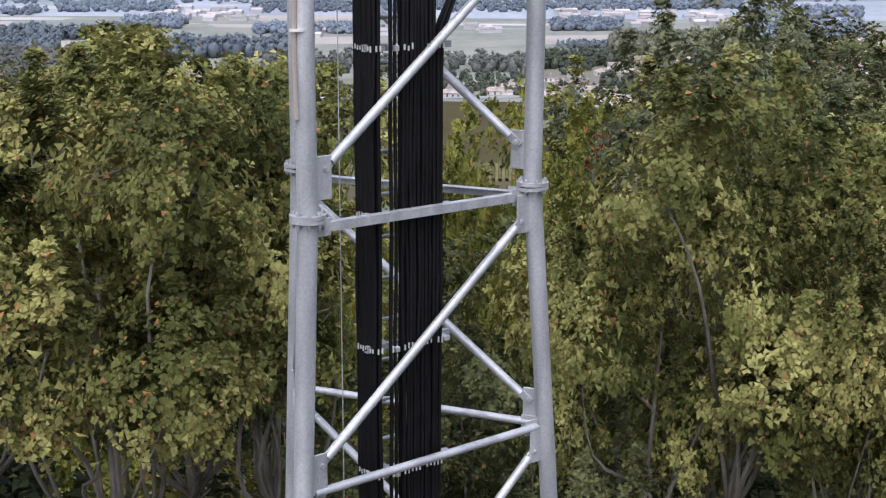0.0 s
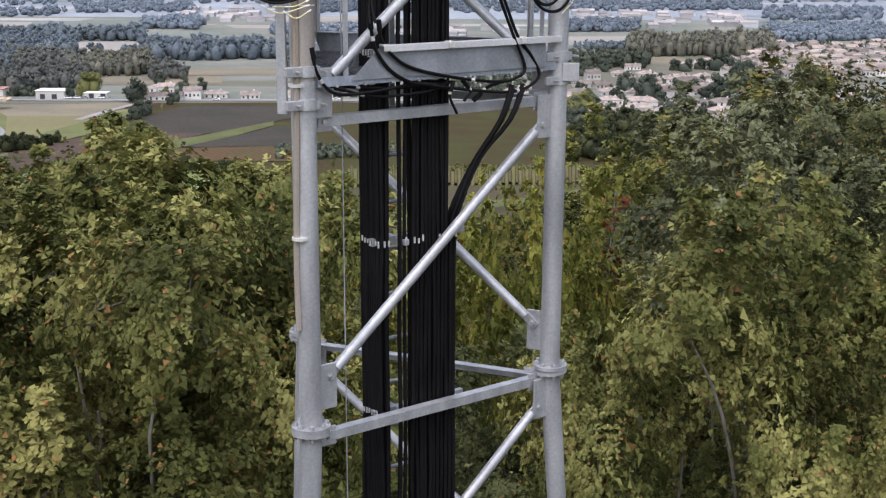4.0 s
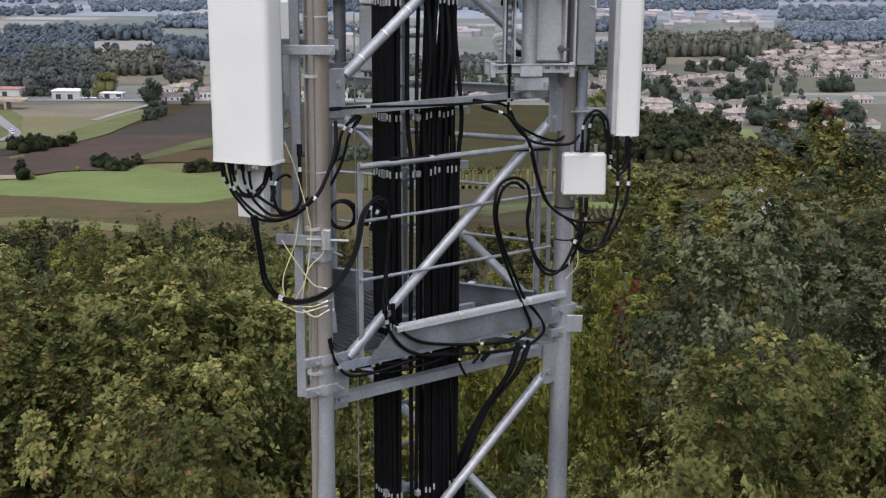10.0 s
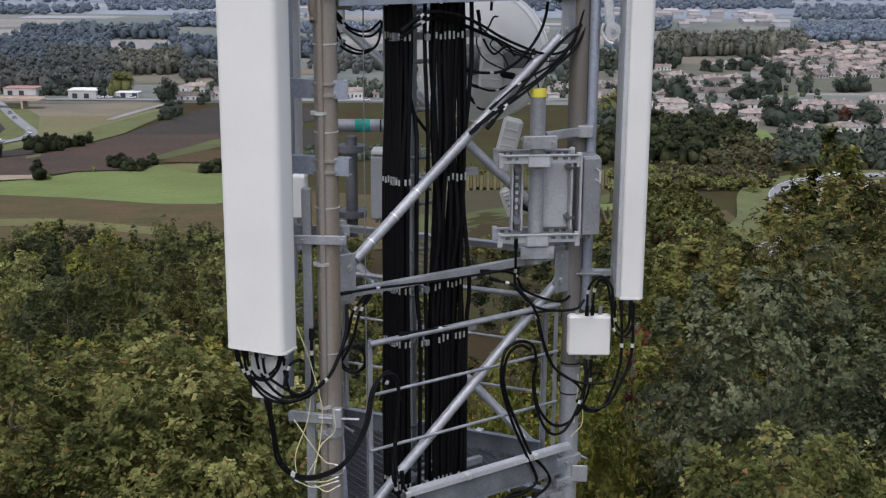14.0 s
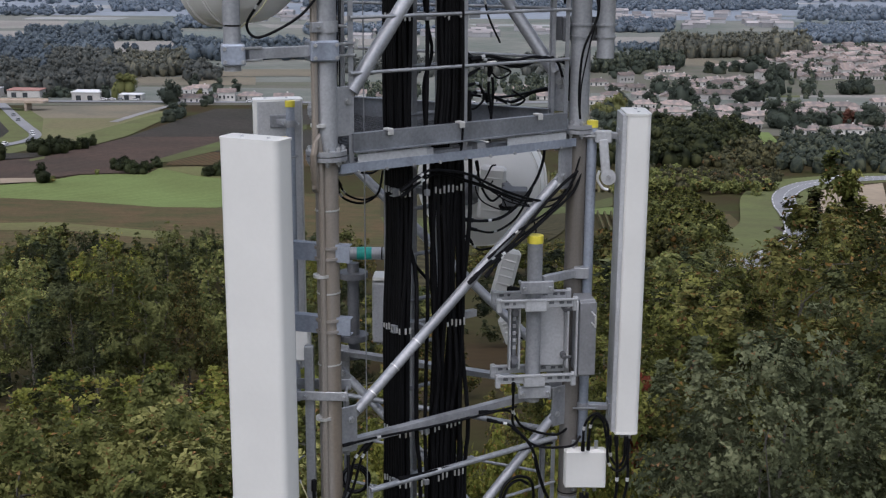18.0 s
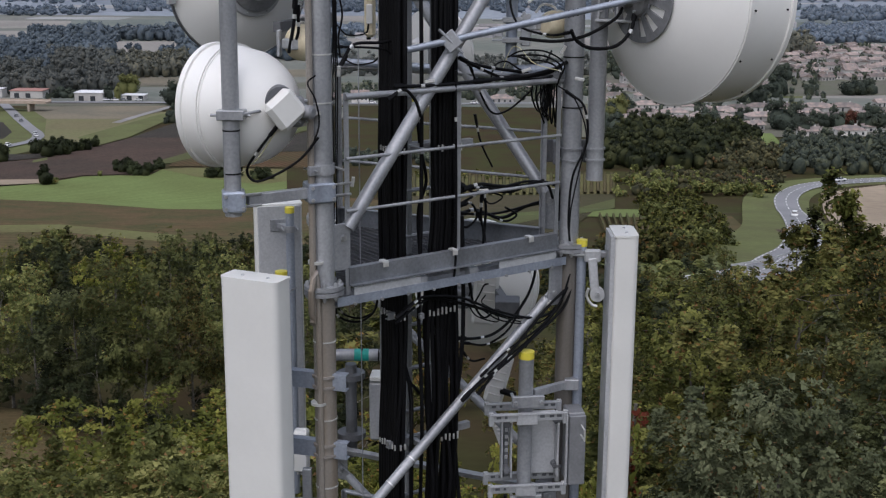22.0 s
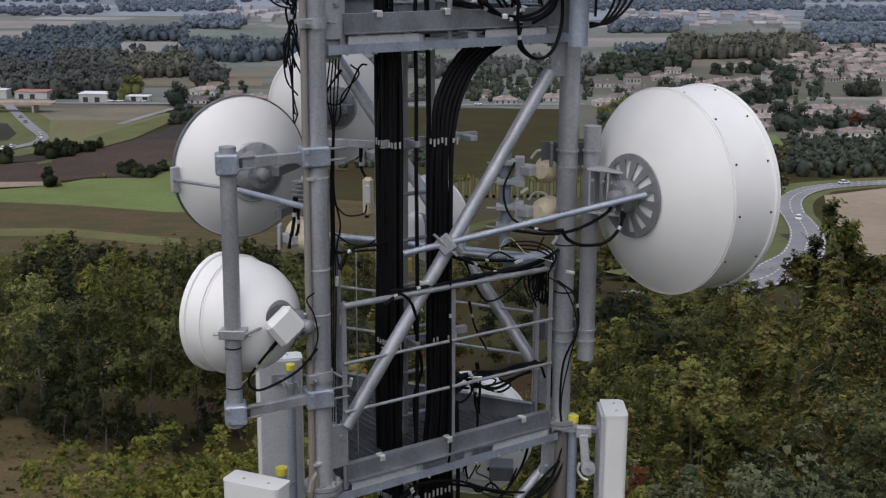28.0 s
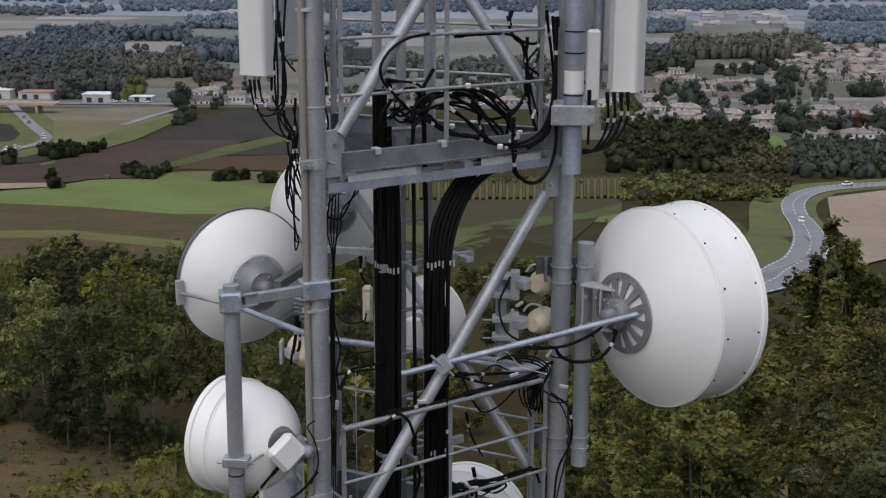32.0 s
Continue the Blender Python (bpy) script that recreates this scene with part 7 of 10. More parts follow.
cable_loop([(-0.355, 7.413, 24.106), (-0.349, 7.418, 24.209), (-0.296, 7.461, 24.233), (-0.251, 7.497, 24.217), (-0.215, 7.526, 24.167), (-0.206, 7.533, 24.102), (-0.251, 7.497, 24.042), (-0.311, 7.448, 24.064)], 0.010)
cable_loop([(0.278, 7.943, 24.636), (0.262, 7.931, 24.572), (0.297, 7.959, 24.488), (0.348, 8.0, 24.437), (0.374, 8.021, 24.302), (0.42, 8.059, 24.231)], 0.010)
cable_loop([(0.262, 7.948, 24.603), (0.28, 7.963, 24.521), (0.331, 8.004, 24.469), (0.433, 8.087, 24.448), (0.471, 8.118, 24.563), (0.48, 8.125, 24.629)], 0.010)
cable_loop([(0.487, 8.149, 24.628), (0.508, 8.165, 24.493), (0.533, 8.186, 24.322), (0.543, 8.194, 24.219), (0.539, 8.191, 24.081)], 0.010)
cable_loop([(0.366, 7.978, 24.389), (0.385, 7.994, 24.271), (0.396, 8.003, 24.085)], 0.010)
cable_loop([(0.37, 8.0, 24.203), (0.389, 8.015, 24.1), (0.426, 8.045, 23.96), (0.438, 8.055, 23.908)], 0.010)
cable_loop([(-0.922, 7.212, 24.78), (-0.945, 7.212, 24.483), (-0.935, 7.212, 24.271), (-0.959, 7.212, 24.148), (-1.01, 7.212, 24.117)], 0.007)
cable_loop([(-0.975, 7.222, 24.779), (-0.962, 7.222, 24.482), (-0.918, 7.222, 24.392), (-0.882, 7.222, 24.35)], 0.007)
cable_loop([(-0.961, 7.232, 24.207), (-0.944, 7.232, 24.053), (-0.892, 7.232, 23.985)], 0.007)
cable_loop([(-0.924, 7.242, 24.021), (-0.939, 7.242, 23.927), (-0.904, 7.242, 23.801), (-0.86, 7.242, 23.681)], 0.007)
cable_loop([(-0.886, 7.252, 24.004), (-0.92, 7.252, 23.863), (-0.933, 7.252, 23.736), (-0.948, 7.252, 23.64)], 0.007)
cable_loop([(-0.974, 7.262, 24.659), (-1.006, 7.262, 24.387), (-0.994, 7.262, 24.111), (-0.966, 7.262, 24.002), (-0.895, 7.262, 23.962)], 0.007)


# ---- sector panel antennas ----
def rounded_slab(bm, w, d, h, r, m, seg=5):
    """A slab with rounded upright corners; x across, y depth (front at -d/2), z up from 0."""
    ring = []
    for cx, cy, a0 in ((w / 2 - r, -d / 2 + r, -90), (w / 2 - r * .4, d / 2 - r * .4, 0), (-w / 2 + r * .4, d / 2 - r * .4, 90), (-w / 2 + r, -d / 2 + r, 180)):
        rr = r if cy < 0 else r * 0.4
        for k in range(seg + 1):
            a = radians(a0 + 90 * k / seg)
            ring.append((cx + rr * math.cos(a), cy + rr * math.sin(a)))
    lo = [bm.verts.new(m @ Vector((x, y, 0))) for x, y in ring]
    hi = [bm.verts.new(m @ Vector((x, y, h))) for x, y in ring]
    n = len(ring)
    for k in range(n):
        bm.faces.new((lo[k], lo[(k + 1) % n], hi[(k + 1) % n], hi[k]))
    bm.faces.new(lo[::-1])
    bm.faces.new(hi)
    return bm


def panel(centre, facing, w, d, h, pole, label, pole_span=(-0.25, -0.03), feet=8):
    """A panel antenna; centre: middle of the underside; facing: the way its front looks; pole: the axis of the tube behind it."""
    f = Vector((*facing, 0)).normalized()
    x = Vector((-f.y, f.x, 0))
    m = Matrix.Translation(centre) @ frame3(x, -f, Z)
    c = Vector(centre)
    ob = thing("panel_antenna", centre, label, "antenna", "panel antennas")
    bm = B()
    rounded_slab(bm, w, d * 0.86, h, 0.035, m @ Matrix.Translation((0, -d * 0.07, 0)))
    rad = part("radome", bm, PAINT, ob, "smooth white radome")
    for z, t in ((-0.012, 0.012), (h, 0.012)):
        bm = B()
        rounded_slab(bm, w + 0.008, d * 0.9, t, 0.037, m @ Matrix.Translation((0, -d * 0.05, z)))
        cap = part("end_cap", bm, PAINT, ob)
        if z > 0:
            for s in (-0.2, 0.25):
                bm = B()
                lathe(bm, [(0, 0.006), (0.008, 0.006), (0.01, 0)], m @ Matrix.Translation((w * s, -d * 0.1, h + 0.012)), 10)
                part("screw", bm, GREY_BOX, cap)
    bm = B()
    rounded_slab(bm, w * 0.9, d * 0.2, h, 0.012, m @ Matrix.Translation((0, d * 0.42, 0)))
    part("back_plate", bm, PANEL_BACK, ob)
    for k in range(feet):
        bm = B()
        p = m @ Vector((w * (-0.4 + 0.8 * k / max(1, feet - 1)), d * (0.05 if k % 2 else -0.18), 0))
        rod(bm, p - Z * 0.03, p - Z * 0.008, 0.013, seg=10)
        rod(bm, p - Z * 0.055, p - Z * 0.028, 0.0105, seg=10)
        part("connector", bm, BOLT, ob)
    if pole:
        pv = Vector((*pole, 0))
        bm = B()
        rod(bm, pv + Z * (c.z + pole_span[0]), pv + Z * (c.z + h + pole_span[1]), 0.03, seg=18)
        po = part("mounting_pole", bm, STEEL_BLUE, ob)
        bm = B()
        zt = c.z + h + pole_span[1]
        rod(bm, pv + Z * (zt - 0.02), pv + Z * (zt + 0.02), 0.034, seg=18)
        part("cap", bm, YELLOW, po, "yellow plastic pole cap")
        for z in (h * 0.06, h * 0.93):
            back = m @ Vector((0, d * 0.5, z))
            q = pv + Z * (c.z + z)
            bm = B()
            bar(bm, back, q, 0.05, 0.035)
            box(bm, back, (0.13, 0.03, 0.09), frame3(x, -f, Z), 0.004)
            br = part("bracket", bm, STEEL, ob)
            bm = B()
            rod(bm, q - Z * 0.022, q + Z * 0.022, 0.041, seg=18)
            part("clamp", bm, STEEL, br)
            for s in (-1, 1):
                bm = B()
                e = q + x * 0.05 * s
                rod(bm, e - f * 0.07, e + f * 0.07, 0.006, seg=6)
                part("bolt", bm, BOLT, br)
    return ob


panel((-1.072, 6.735, 19.495), (-0.36, -0.93), 0.345, 0.17, 1.955, (-0.985, 7.0), "tall white panel antenna on a bluish pole facing the front", (-0.32, -0.05))
panel((0.945, 7.985, 19.475), (1.0, 0.05), 0.29, 0.165, 1.965, (0.70, 7.99), "tall white panel antenna seen from its side with cables below", (-0.12, -0.07))
panel((-1.385, 9.09, 19.44), (-0.30, 0.95), 0.33, 0.17, 1.91, (-1.265, 8.9), "tall white panel antenna behind the tower on a bluish pole", (-0.2, -0.0))
panel((-1.365, 8.55, 24.20), (-0.36, -0.93), 0.20, 0.15, 1.9, (-1.22, 8.62), "slim white panel antenna above the upper platform", (-0.02, -0.1), 4)
panel((-1.20, 9.10, 24.25), (-0.30, 0.95), 0.22, 0.14, 1.9, None, "slim white panel antenna above the upper platform", feet=4)
panel((0.965, 7.93, 24.20), (0.93, -0.36), 0.21, 0.17, 1.9, (0.80, 8.05), "white panel antenna with cables below its underside", (-0.02, -0.1), 6)
panel((0.80, 8.25, 24.22), (1.0, 0.3), 0.2, 0.14, 1.9, None, "slim white panel antenna beside a tower leg", feet=4)


# U-bolted channels that hold panel poles to leg A
def stub_arm(z, p, q, label, ubolt=True):
    p, q = Vector((*p, z)), Vector((*q, z))
    ob = thing("support_arm", tuple(q), label, "bracket", "support arms")
    bm = B()
    d = (q - p).normalized()
    s = Vector((d.y, -d.x, 0))
    channel(bm, p + s * 0.03, q + d * 0.13 + s * 0.03, 0.05, 0.095, 0.006, -s)
    part("channel", bm, STEEL_BLUE, ob)
    if ubolt:
        for dz in (-0.03, 0.03):
            bm = B()
            rod(bm, q + Z * (dz - 0.007), q + Z * (dz + 0.007), LEG_R + 0.011, seg=24)
            part("u_bolt", bm, STEEL_OLD, ob)
    return ob


stub_arm(20.82, (-0.99, 7.0), (-0.745, 6.945), "bluish channel arm U-bolted to a tower leg")
stub_arm(20.42, (-0.99, 7.0), (-0.745, 6.945), "bluish channel arm U-bolted to a tower leg")
bm = B()
bar(bm, (-1.0, 6.87, 20.035), (-0.64, 6.87, 20.035), 0.012, 0.05)
bar(bm, (-1.0, 7.02, 20.05), (-0.64, 7.02, 20.05), 0.012, 0.06)
ob = thing("support_arm", (-0.8, 6.95, 20.03), "pair of galvanised bars bolted across a tower leg", "bracket", "support arms")
part("bar", bm, STEEL, ob)
for x in (-0.94, -0.87, -0.66):
    bm = B()
    rod(bm, (x, 6.84, 20.035), (x, 7.05, 20.035), 0.008, seg=8)
    part("bolt", bm, BOLT, ob)
# lower clamp of the panel pole with its square tube
bm = B()
bar(bm, (-0.97, 6.9, 19.04), (-0.70, 6.86, 19.04), 0.03, 0.055)
box(bm, (-0.70, 6.86, 19.05), (0.05, 0.05, 0.11), None, 0.004)
rod(bm, (-0.80, 6.85, 19.05), (-0.58, 6.84, 19.05), 0.007, seg=8)
alone("support_arm", bm, STEEL, "galvanised clamp arm between antenna pole and leg", "bracket", (-0.8, 6.9, 19.04), "support arms")
bm = B()
bar(bm, (-0.855, 6.93, 18.15), (-0.855, 6.93, 20.3), 0.05, 0.04, up=(0, 1, 0))
alone("flat_bar", bm, STEEL, "perforated upright steel bar beside a tower leg", "bar", (-0.855, 6.93, 18.2))


# ---- small radio boxes ----
def radio(c, size, turn, label, mat=None, fins=0, handle=False, name="radio_unit", bevel=0.014):
    """A radio housing with a lid seam, optional cooling fins on its -y side and glands under it."""
    t = Matrix.Rotation(radians(turn), 4, 'Z')
    m = Matrix.Translation(c) @ t
    ob = thing(name, c, label, "radio")
    w, d, h = size
    bm = B()
    box(bm, c, (w, d * 0.7, h), t, bevel)
    part("housing", bm, mat or PAINT, ob)
    bm = B()
    box(bm, m @ Vector((0, -d * 0.42, 0)), (w * 0.97, d * 0.2, h * 0.97), t, bevel * 0.8)
    part("lid", bm, mat or PAINT, ob)
    for k in range(fins):
        bm = B()
        x = -w * 0.45 + w * 0.9 * k / (fins - 1)
        box(bm, m @ Vector((x, d * 0.46, 0)), (w * 0.4 / fins, d * 0.3, h * 0.94), t, 0)
        part("fin", bm, STEEL_DARK, ob)
    for k in range(3):
        bm = B()
        p = m @ Vector((w * (-0.25 + 0.25 * k), 0, -h / 2))
        rod(bm, p - Z * 0.035, p, 0.012, seg=10)
        part("gland", bm, BOLT, ob)
    if handle:
        bm = B()
        sweep(bm, [m @ Vector(v) for v in ((w * 0.2, -d * 0.5, h * 0.36), (w * 0.2, -d * 0.95, h * 0.36), (w * 0.2, -d * 0.95, h * 0.22), (w * 0.2, -d * 0.5, h * 0.22))], 0.006, 6)
        part("handle", bm, CLIP, ob)
    return ob


radio((0.713, 7.86, 19.235), (0.262, 0.10, 0.25), 3, "square white junction box with cable glands on top and below", name="junction_box")
for x in (0.64, 0.70, 0.78):
    bm = B()
    rod(bm, (x, 7.86, 19.36), (x, 7.86, 19.41), 0.012, seg=10)
    alone("cable_gland", bm, BOLT, "small metal cable gland on a junction box", "gland", (x, 7.86, 19.36), "cable glands")
radio((-1.065, 6.83, 19.30), (0.16, 0.09, 0.26), -20, "white amplifier box below a panel antenna", name="amplifier_box")
radio((-1.0, 7.62, 20.12), (0.09, 0.12, 0.26), 0, "small white plastic radio beside a tower leg")
radio((0.765, 7.95, 24.33), (0.08, 0.10, 0.42), 0, "narrow white radio box beside a tower leg")

# remote radio unit frame on its own pole near leg B
bm = B()
rod(bm, (0.372, 7.775, 19.70), (0.372, 7.775, 20.70), 0.045, seg=24)
rp = thing("radio_mount", (0.372, 7.775, 19.70), "grey pole mount with yellow cap and slotted radio brackets", "bracket")
pole_ = part("pole", bm, STEEL, rp)
bm = B()
rod(bm, (0.372, 7.775, 20.69), (0.372, 7.775, 20.735), 0.048, seg=24)
part("cap", bm, YELLOW, pole_, "yellow plastic pole cap")
tw = Matrix.Rotation(radians(10), 4, 'Z')


def at(x, y, z):
    """A place on the radio mount, which is turned a little about its pole."""
    return Vector((0.372, 7.775, 0)) + tw.to_3x3() @ Vector((x - 0.372, y - 0.775 - 7.0, 0)) + Z * z


for z in (20.34, 19.87):
    for y in (7.69, 7.88):
        bm = B()
        box(bm, at(0.375, y, z), (0.47, 0.02, 0.052), tw, 0.003)
        box(bm, at(0.375, y - 0.014, z + 0.024), (0.47, 0.03, 0.006), tw, 0)
        for x in (0.145, 0.605):
            box(bm, at(x, y, z - 0.008), (0.03, 0.026, 0.085), tw, 0.003)
        br = part("bracket", bm, GREY_BOX, rp)
        # Slots are dark blocks on the face; the shade inside is their colour.
        for x in (0.19, 0.235, 0.46, 0.52, 0.565):
            bm = B()
            box(bm, at(x, y - 0.011, z + 0.004), (0.028 if x != 0.235 else 0.016, 0.006, 0.016), tw, 0)
            part("slot", bm, STEEL_DARK, br)
    bm = B()
    box(bm, at(0.365, 7.672, z - 0.012), (0.13, 0.014, 0.07), tw, 0.006)
    part("saddle", bm, GREY_BOX, rp)
    bm = B()
    zc = z + (0.095 if z > 20 else -0.09)
    box(bm, at(0.372, 7.70, zc), (0.20, 0.03, 0.075), tw, 0.004)
    cp_ = part("clamp_plate", bm, STEEL, rp)
    for x in (0.295, 0.45):
        bm = B()
        rod(bm, at(x, 7.66, zc), at(x, 7.84, zc), 0.011, seg=6)
        part("bolt", bm, BOLT, cp_)
bm = B()
bar(bm, (0.42, 7.80, 20.455), (0.66, 7.97, 20.465), 0.035, 0.05)
box(bm, (0.66, 7.97, 20.465), (0.09, 0.09, 0.07), None, 0.004)
part("tie_arm", bm, STEEL, rp)
# ribbed back rail left of the pole
bm = B()
box(bm, at(0.262, 7.83, 20.105), (0.03, 0.03, 0.42), tw, 0.003)
strip_ = part("back_rail", bm, STEEL_DARK, rp)
for x in (0.232, 0.29):
    bm = B()
    box(bm, at(x, 7.81, 20.105), (0.012, 0.05, 0.42), tw, 0.002)
    part("flange", bm, GREY_BOX, strip_)
for z in (20.265, 19.96):
    bm = B()
    rod(bm, at(0.26, 7.76, z), at(0.26, 7.82, z), 0.022, seg=14)
    part("bolt", bm, STEEL_DARK, strip_)
for k in range(5):
    bm = B()
    box(bm, at(0.262, 7.812, 20.03 + k * 0.045), (0.02, 0.01, 0.022), tw, 0.002)
    part("rib", bm, GREY_BOX, strip_)
bm = B()
box(bm, at(0.495, 7.85, 20.105), (0.17, 0.03, 0.42), tw, 0.008)
box(bm, at(0.585, 7.81, 20.105), (0.014, 0.08, 0.42), tw, 0.003)
bp_ = part("back_plate", bm, PANEL_BACK, rp, "smooth grey back plate")
for z in (20.27, 19.97):
    bm = B()
    rod(bm, at(0.57, 7.78, z), at(0.57, 7.84, z), 0.02, seg=12)
    box(bm, at(0.585, 7.775, z), (0.05, 0.012, 0.02), tw, 0.002)
    part("latch", bm, STEEL_DARK, bp_)
rr = radio((0.675, 7.83, 20.115), (0.105, 0.22, 0.47), 10, "dark grey radio unit with louvred side and wire handle", DISH_GREY, 0, True, bevel=0.006)
bm = B()
box(bm, (0.628, 7.725, 20.115), (0.012, 0.03, 0.47), tw, 0.003)
part("edge_strip", bm, GREY_BOX, rr)
for k in range(18):
    bm = B()
    box(bm, Vector((0.731, 7.82, 19.91 + k * 0.024)), (0.006, 0.15, 0.010), tw, 0)
    part("louvre", bm, STEEL_DARK, rr)

# radios and pipes at leg C
bm = B()
rod(bm, (-1.0, 8.68, 20.375), (-0.40, 8.72, 20.375), 0.042, seg=20)
cp = thing("cross_pipe", (-0.7, 8.7, 20.375), "grey horizontal mounting pipe with a band of teal paint", "pipe")
pp = part("pipe", bm, STEEL, cp)
bm = B()
rod(bm, (-0.80, 8.694, 20.375), (-0.70, 8.70, 20.375), 0.0432, seg=20)
part("paint_band", bm, TEAL, pp, "teal painted band")
for x in (-0.91, -0.745, -0.63):
    bm = B()
    rod(bm, (x - 0.004, 8.7, 20.375), (x + 0.004, 8.7, 20.375), 0.0445, seg=20)
    part("strap", bm, RUBBER, pp)
bm = B()
rod(bm, (-0.83, 8.72, 19.62), (-0.83, 8.72, 20.30), 0.04, seg=20)
for z in (20.22, 19.78):
    rod(bm, (-0.83, 8.72, z - 0.02), (-0.83, 8.72, z + 0.02), 0.10, seg=20)
alone("mounting_pipe", bm, STEEL_DARK, "dark vertical mounting pipe with round collars", "pipe", (-0.83, 8.72, 19.62))
radio((-0.64, 8.82, 19.95), (0.13, 0.2, 0.44), 0, "dark grey finned radio unit with a white top", GREY_BOX, 7)
radio((-0.48, 8.84, 19.95), (0.13, 0.2, 0.44), 0, "dark grey finned radio unit with a white top", GREY_BOX, 7)
bm = B()
for x in (-0.64, -0.48):
    box(bm, (x, 8.80, 20.19), (0.12, 0.17, 0.03), None, 0.006)
alone("terminal_strip", bm, PAINT, "white terminal covers on top of radio units", "cover", (-0.56, 8.8, 20.19))


# ---- microwave dishes ----
def dish(centre, facing, r, label, depth=0.2, shroud=0.0, rim=0.02, tilt=0.0, plate=0.0, hub_r=0.08, slots=0, bowl="round", name="microwave_dish", screws=0):
    """A dish antenna; centre: middle of the reflector's rim; facing: the way it looks."""
    f = Vector((facing[0], facing[1], tilt)).normalized()
    m = Matrix.Translation(centre) @ axes(f)
    ob = thing(name, centre, label, "antenna", "microwave dishes")
    bm = B()
    prof = []
    n = 14
    for k in range(n + 1):
        t = k / n
        z = -depth * (1 - t * t) if bowl == "round" else -depth * math.sqrt(max(0, 1 - t * t))
        prof.append((r * t, z))
    prof += [(r + 0.004, 0.0), (r + 0.004, rim), (r - 0.01, rim)]
    lathe(bm, prof, m, 72)
    refl = part("reflector", bm, DISH, ob, "smooth white reflector back")
    if shroud:
        bm = B()
        lathe(bm, [(r + 0.003, rim * 0.5), (r + 0.012, rim * 0.5), (r + 0.012, rim + 0.012), (r + 0.002, rim + 0.014), (r + 0.002, shroud - 0.02), (r + 0.014, shroud - 0.018), (r + 0.014, shroud + 0.012), (r - 0.012, shroud + 0.014), (r - 0.012, rim)], m, 72)
        sh = part("shroud", bm, DISH, ob, "white cylindrical shroud")
        bm = B()
        lathe(bm, [(0, shroud + 0.03), (r * 0.6, shroud + 0.024), (r - 0.004, shroud + 0.004), (r - 0.004, shroud - 0.004), (0, shroud)], m, 48)
        part("radome", bm, DISH, ob)
        for k in range(screws):
            a = 2 * math.pi * (k + 0.3) / screws
            for z in (rim + 0.03, shroud - 0.05) if k % 2 else (shroud - 0.005, ):
                bm = B()
                rod(bm, m @ Vector(((r - 0.002) * math.cos(a), (r - 0.002) * math.sin(a), z)), m @ Vector(((r + 0.008) * math.cos(a), (r + 0.008) * math.sin(a), z)), 0.0065, seg=6)
                part("screw", bm, RUBBER, sh)
        bm = B()
        a = radians(-62)
        box(bm, m @ Vector((r * math.cos(a), r * math.sin(a), shroud / 2)), (0.006, 0.03, shroud * 0.8), axes(f) @ Matrix.Rotation(a, 4, 'Z'), 0)
        part("seam", bm, DISH, sh)
    if plate:
        bm = B()
        z0 = -depth * (1 - (plate / r) ** 2) - 0.012
        zc = -depth - 0.012
        if slots:
            seg = slots * 2
            for k in range(seg):
                a0, a1 = 2 * math.pi * k / seg, 2 * math.pi * (k + 1) / seg
                r0, r1 = plate * 0.42, plate * 0.86
                rings = ((0.3, r0), (r1, plate)) if k % 2 else ((0.3, plate),)
                for q0, q1 in rings:
                    q0 = plate * 0.3 if q0 == 0.3 else q0
                    vs = []
                    for q, a in ((q0, a0), (q1, a0), (q1, (a0 + a1) / 2), (q1, a1), (q0, a1), (q0, (a0 + a1) / 2)):
                        zz = zc + (z0 - zc) * (q / plate) ** 2
                        vs.append(bm.verts.new(m @ Vector((q * math.cos(a), q * math.sin(a), zz))))
                    fc = bm.faces.new(vs)
                    g = bmesh.ops.extrude_face_region(bm, geom=[fc])
                    bmesh.ops.translate(bm, verts=[v for v in g["geom"] if isinstance(v, bmesh.types.BMVert)], vec=-f * 0.012)
        else:
            lathe(bm, [(plate, z0 + 0.02), (plate, z0 - 0.012), (plate * 0.97, z0 - 0.02), (0, zc - 0.01)], m, 48)
            ring = B()
            zr = -depth * (1 - (plate * 0.82 / r) ** 2)
            lathe(ring, [(plate * 0.82, zr), (plate * 0.82, zr - 0.05), (plate * 0.74, zr - 0.062), (plate * 0.5, zc - 0.05), (plate * 0.48, zc - 0.058), (0, zc - 0.058)], m, 48)
            part("back_disc", ring, DISH_GREY, ob, "dark grey cast disc")
            for k in range(8):
                a = k * math.pi / 4 + 0.3
                e = m @ Vector((plate * 0.91 * math.cos(a), plate * 0.91 * math.sin(a), z0 - 0.012))
                part("bolt", rod(B(), e, e - f * 0.02, 0.009, seg=6), BOLT, ob)
        part("back_ring", bm, DISH_GREY if slots else GREY_BOX, ob, "grey slotted back ring" if slots else "grey back plate")
    if hub_r:
        bm = B()
        lathe(bm, [(hub_r * 1.15, -depth + 0.02), (hub_r * 1.15, -depth - 0.05), (hub_r, -depth - 0.06), (hub_r * 0.8, -depth - 0.07), (hub_r * 0.55, -depth - 0.075), (hub_r * 0.5, -depth - 0.13), (hub_r * 0.3, -depth - 0.14), (0, -depth - 0.14)], m, 32)
        hb = part("hub", bm, DISH_GREY, ob, "grey metal feed hub")
        for k in range(6):
            a = k * math.pi / 3
            bm = B()
            p = m @ Vector((hub_r * 0.9 * math.cos(a), hub_r * 0.9 * math.sin(a), -depth - 0.055))
            rod(bm, p, p - f * 0.025, 0.007, seg=6)
            part("bolt", bm, BOLT, hb)
    return ob


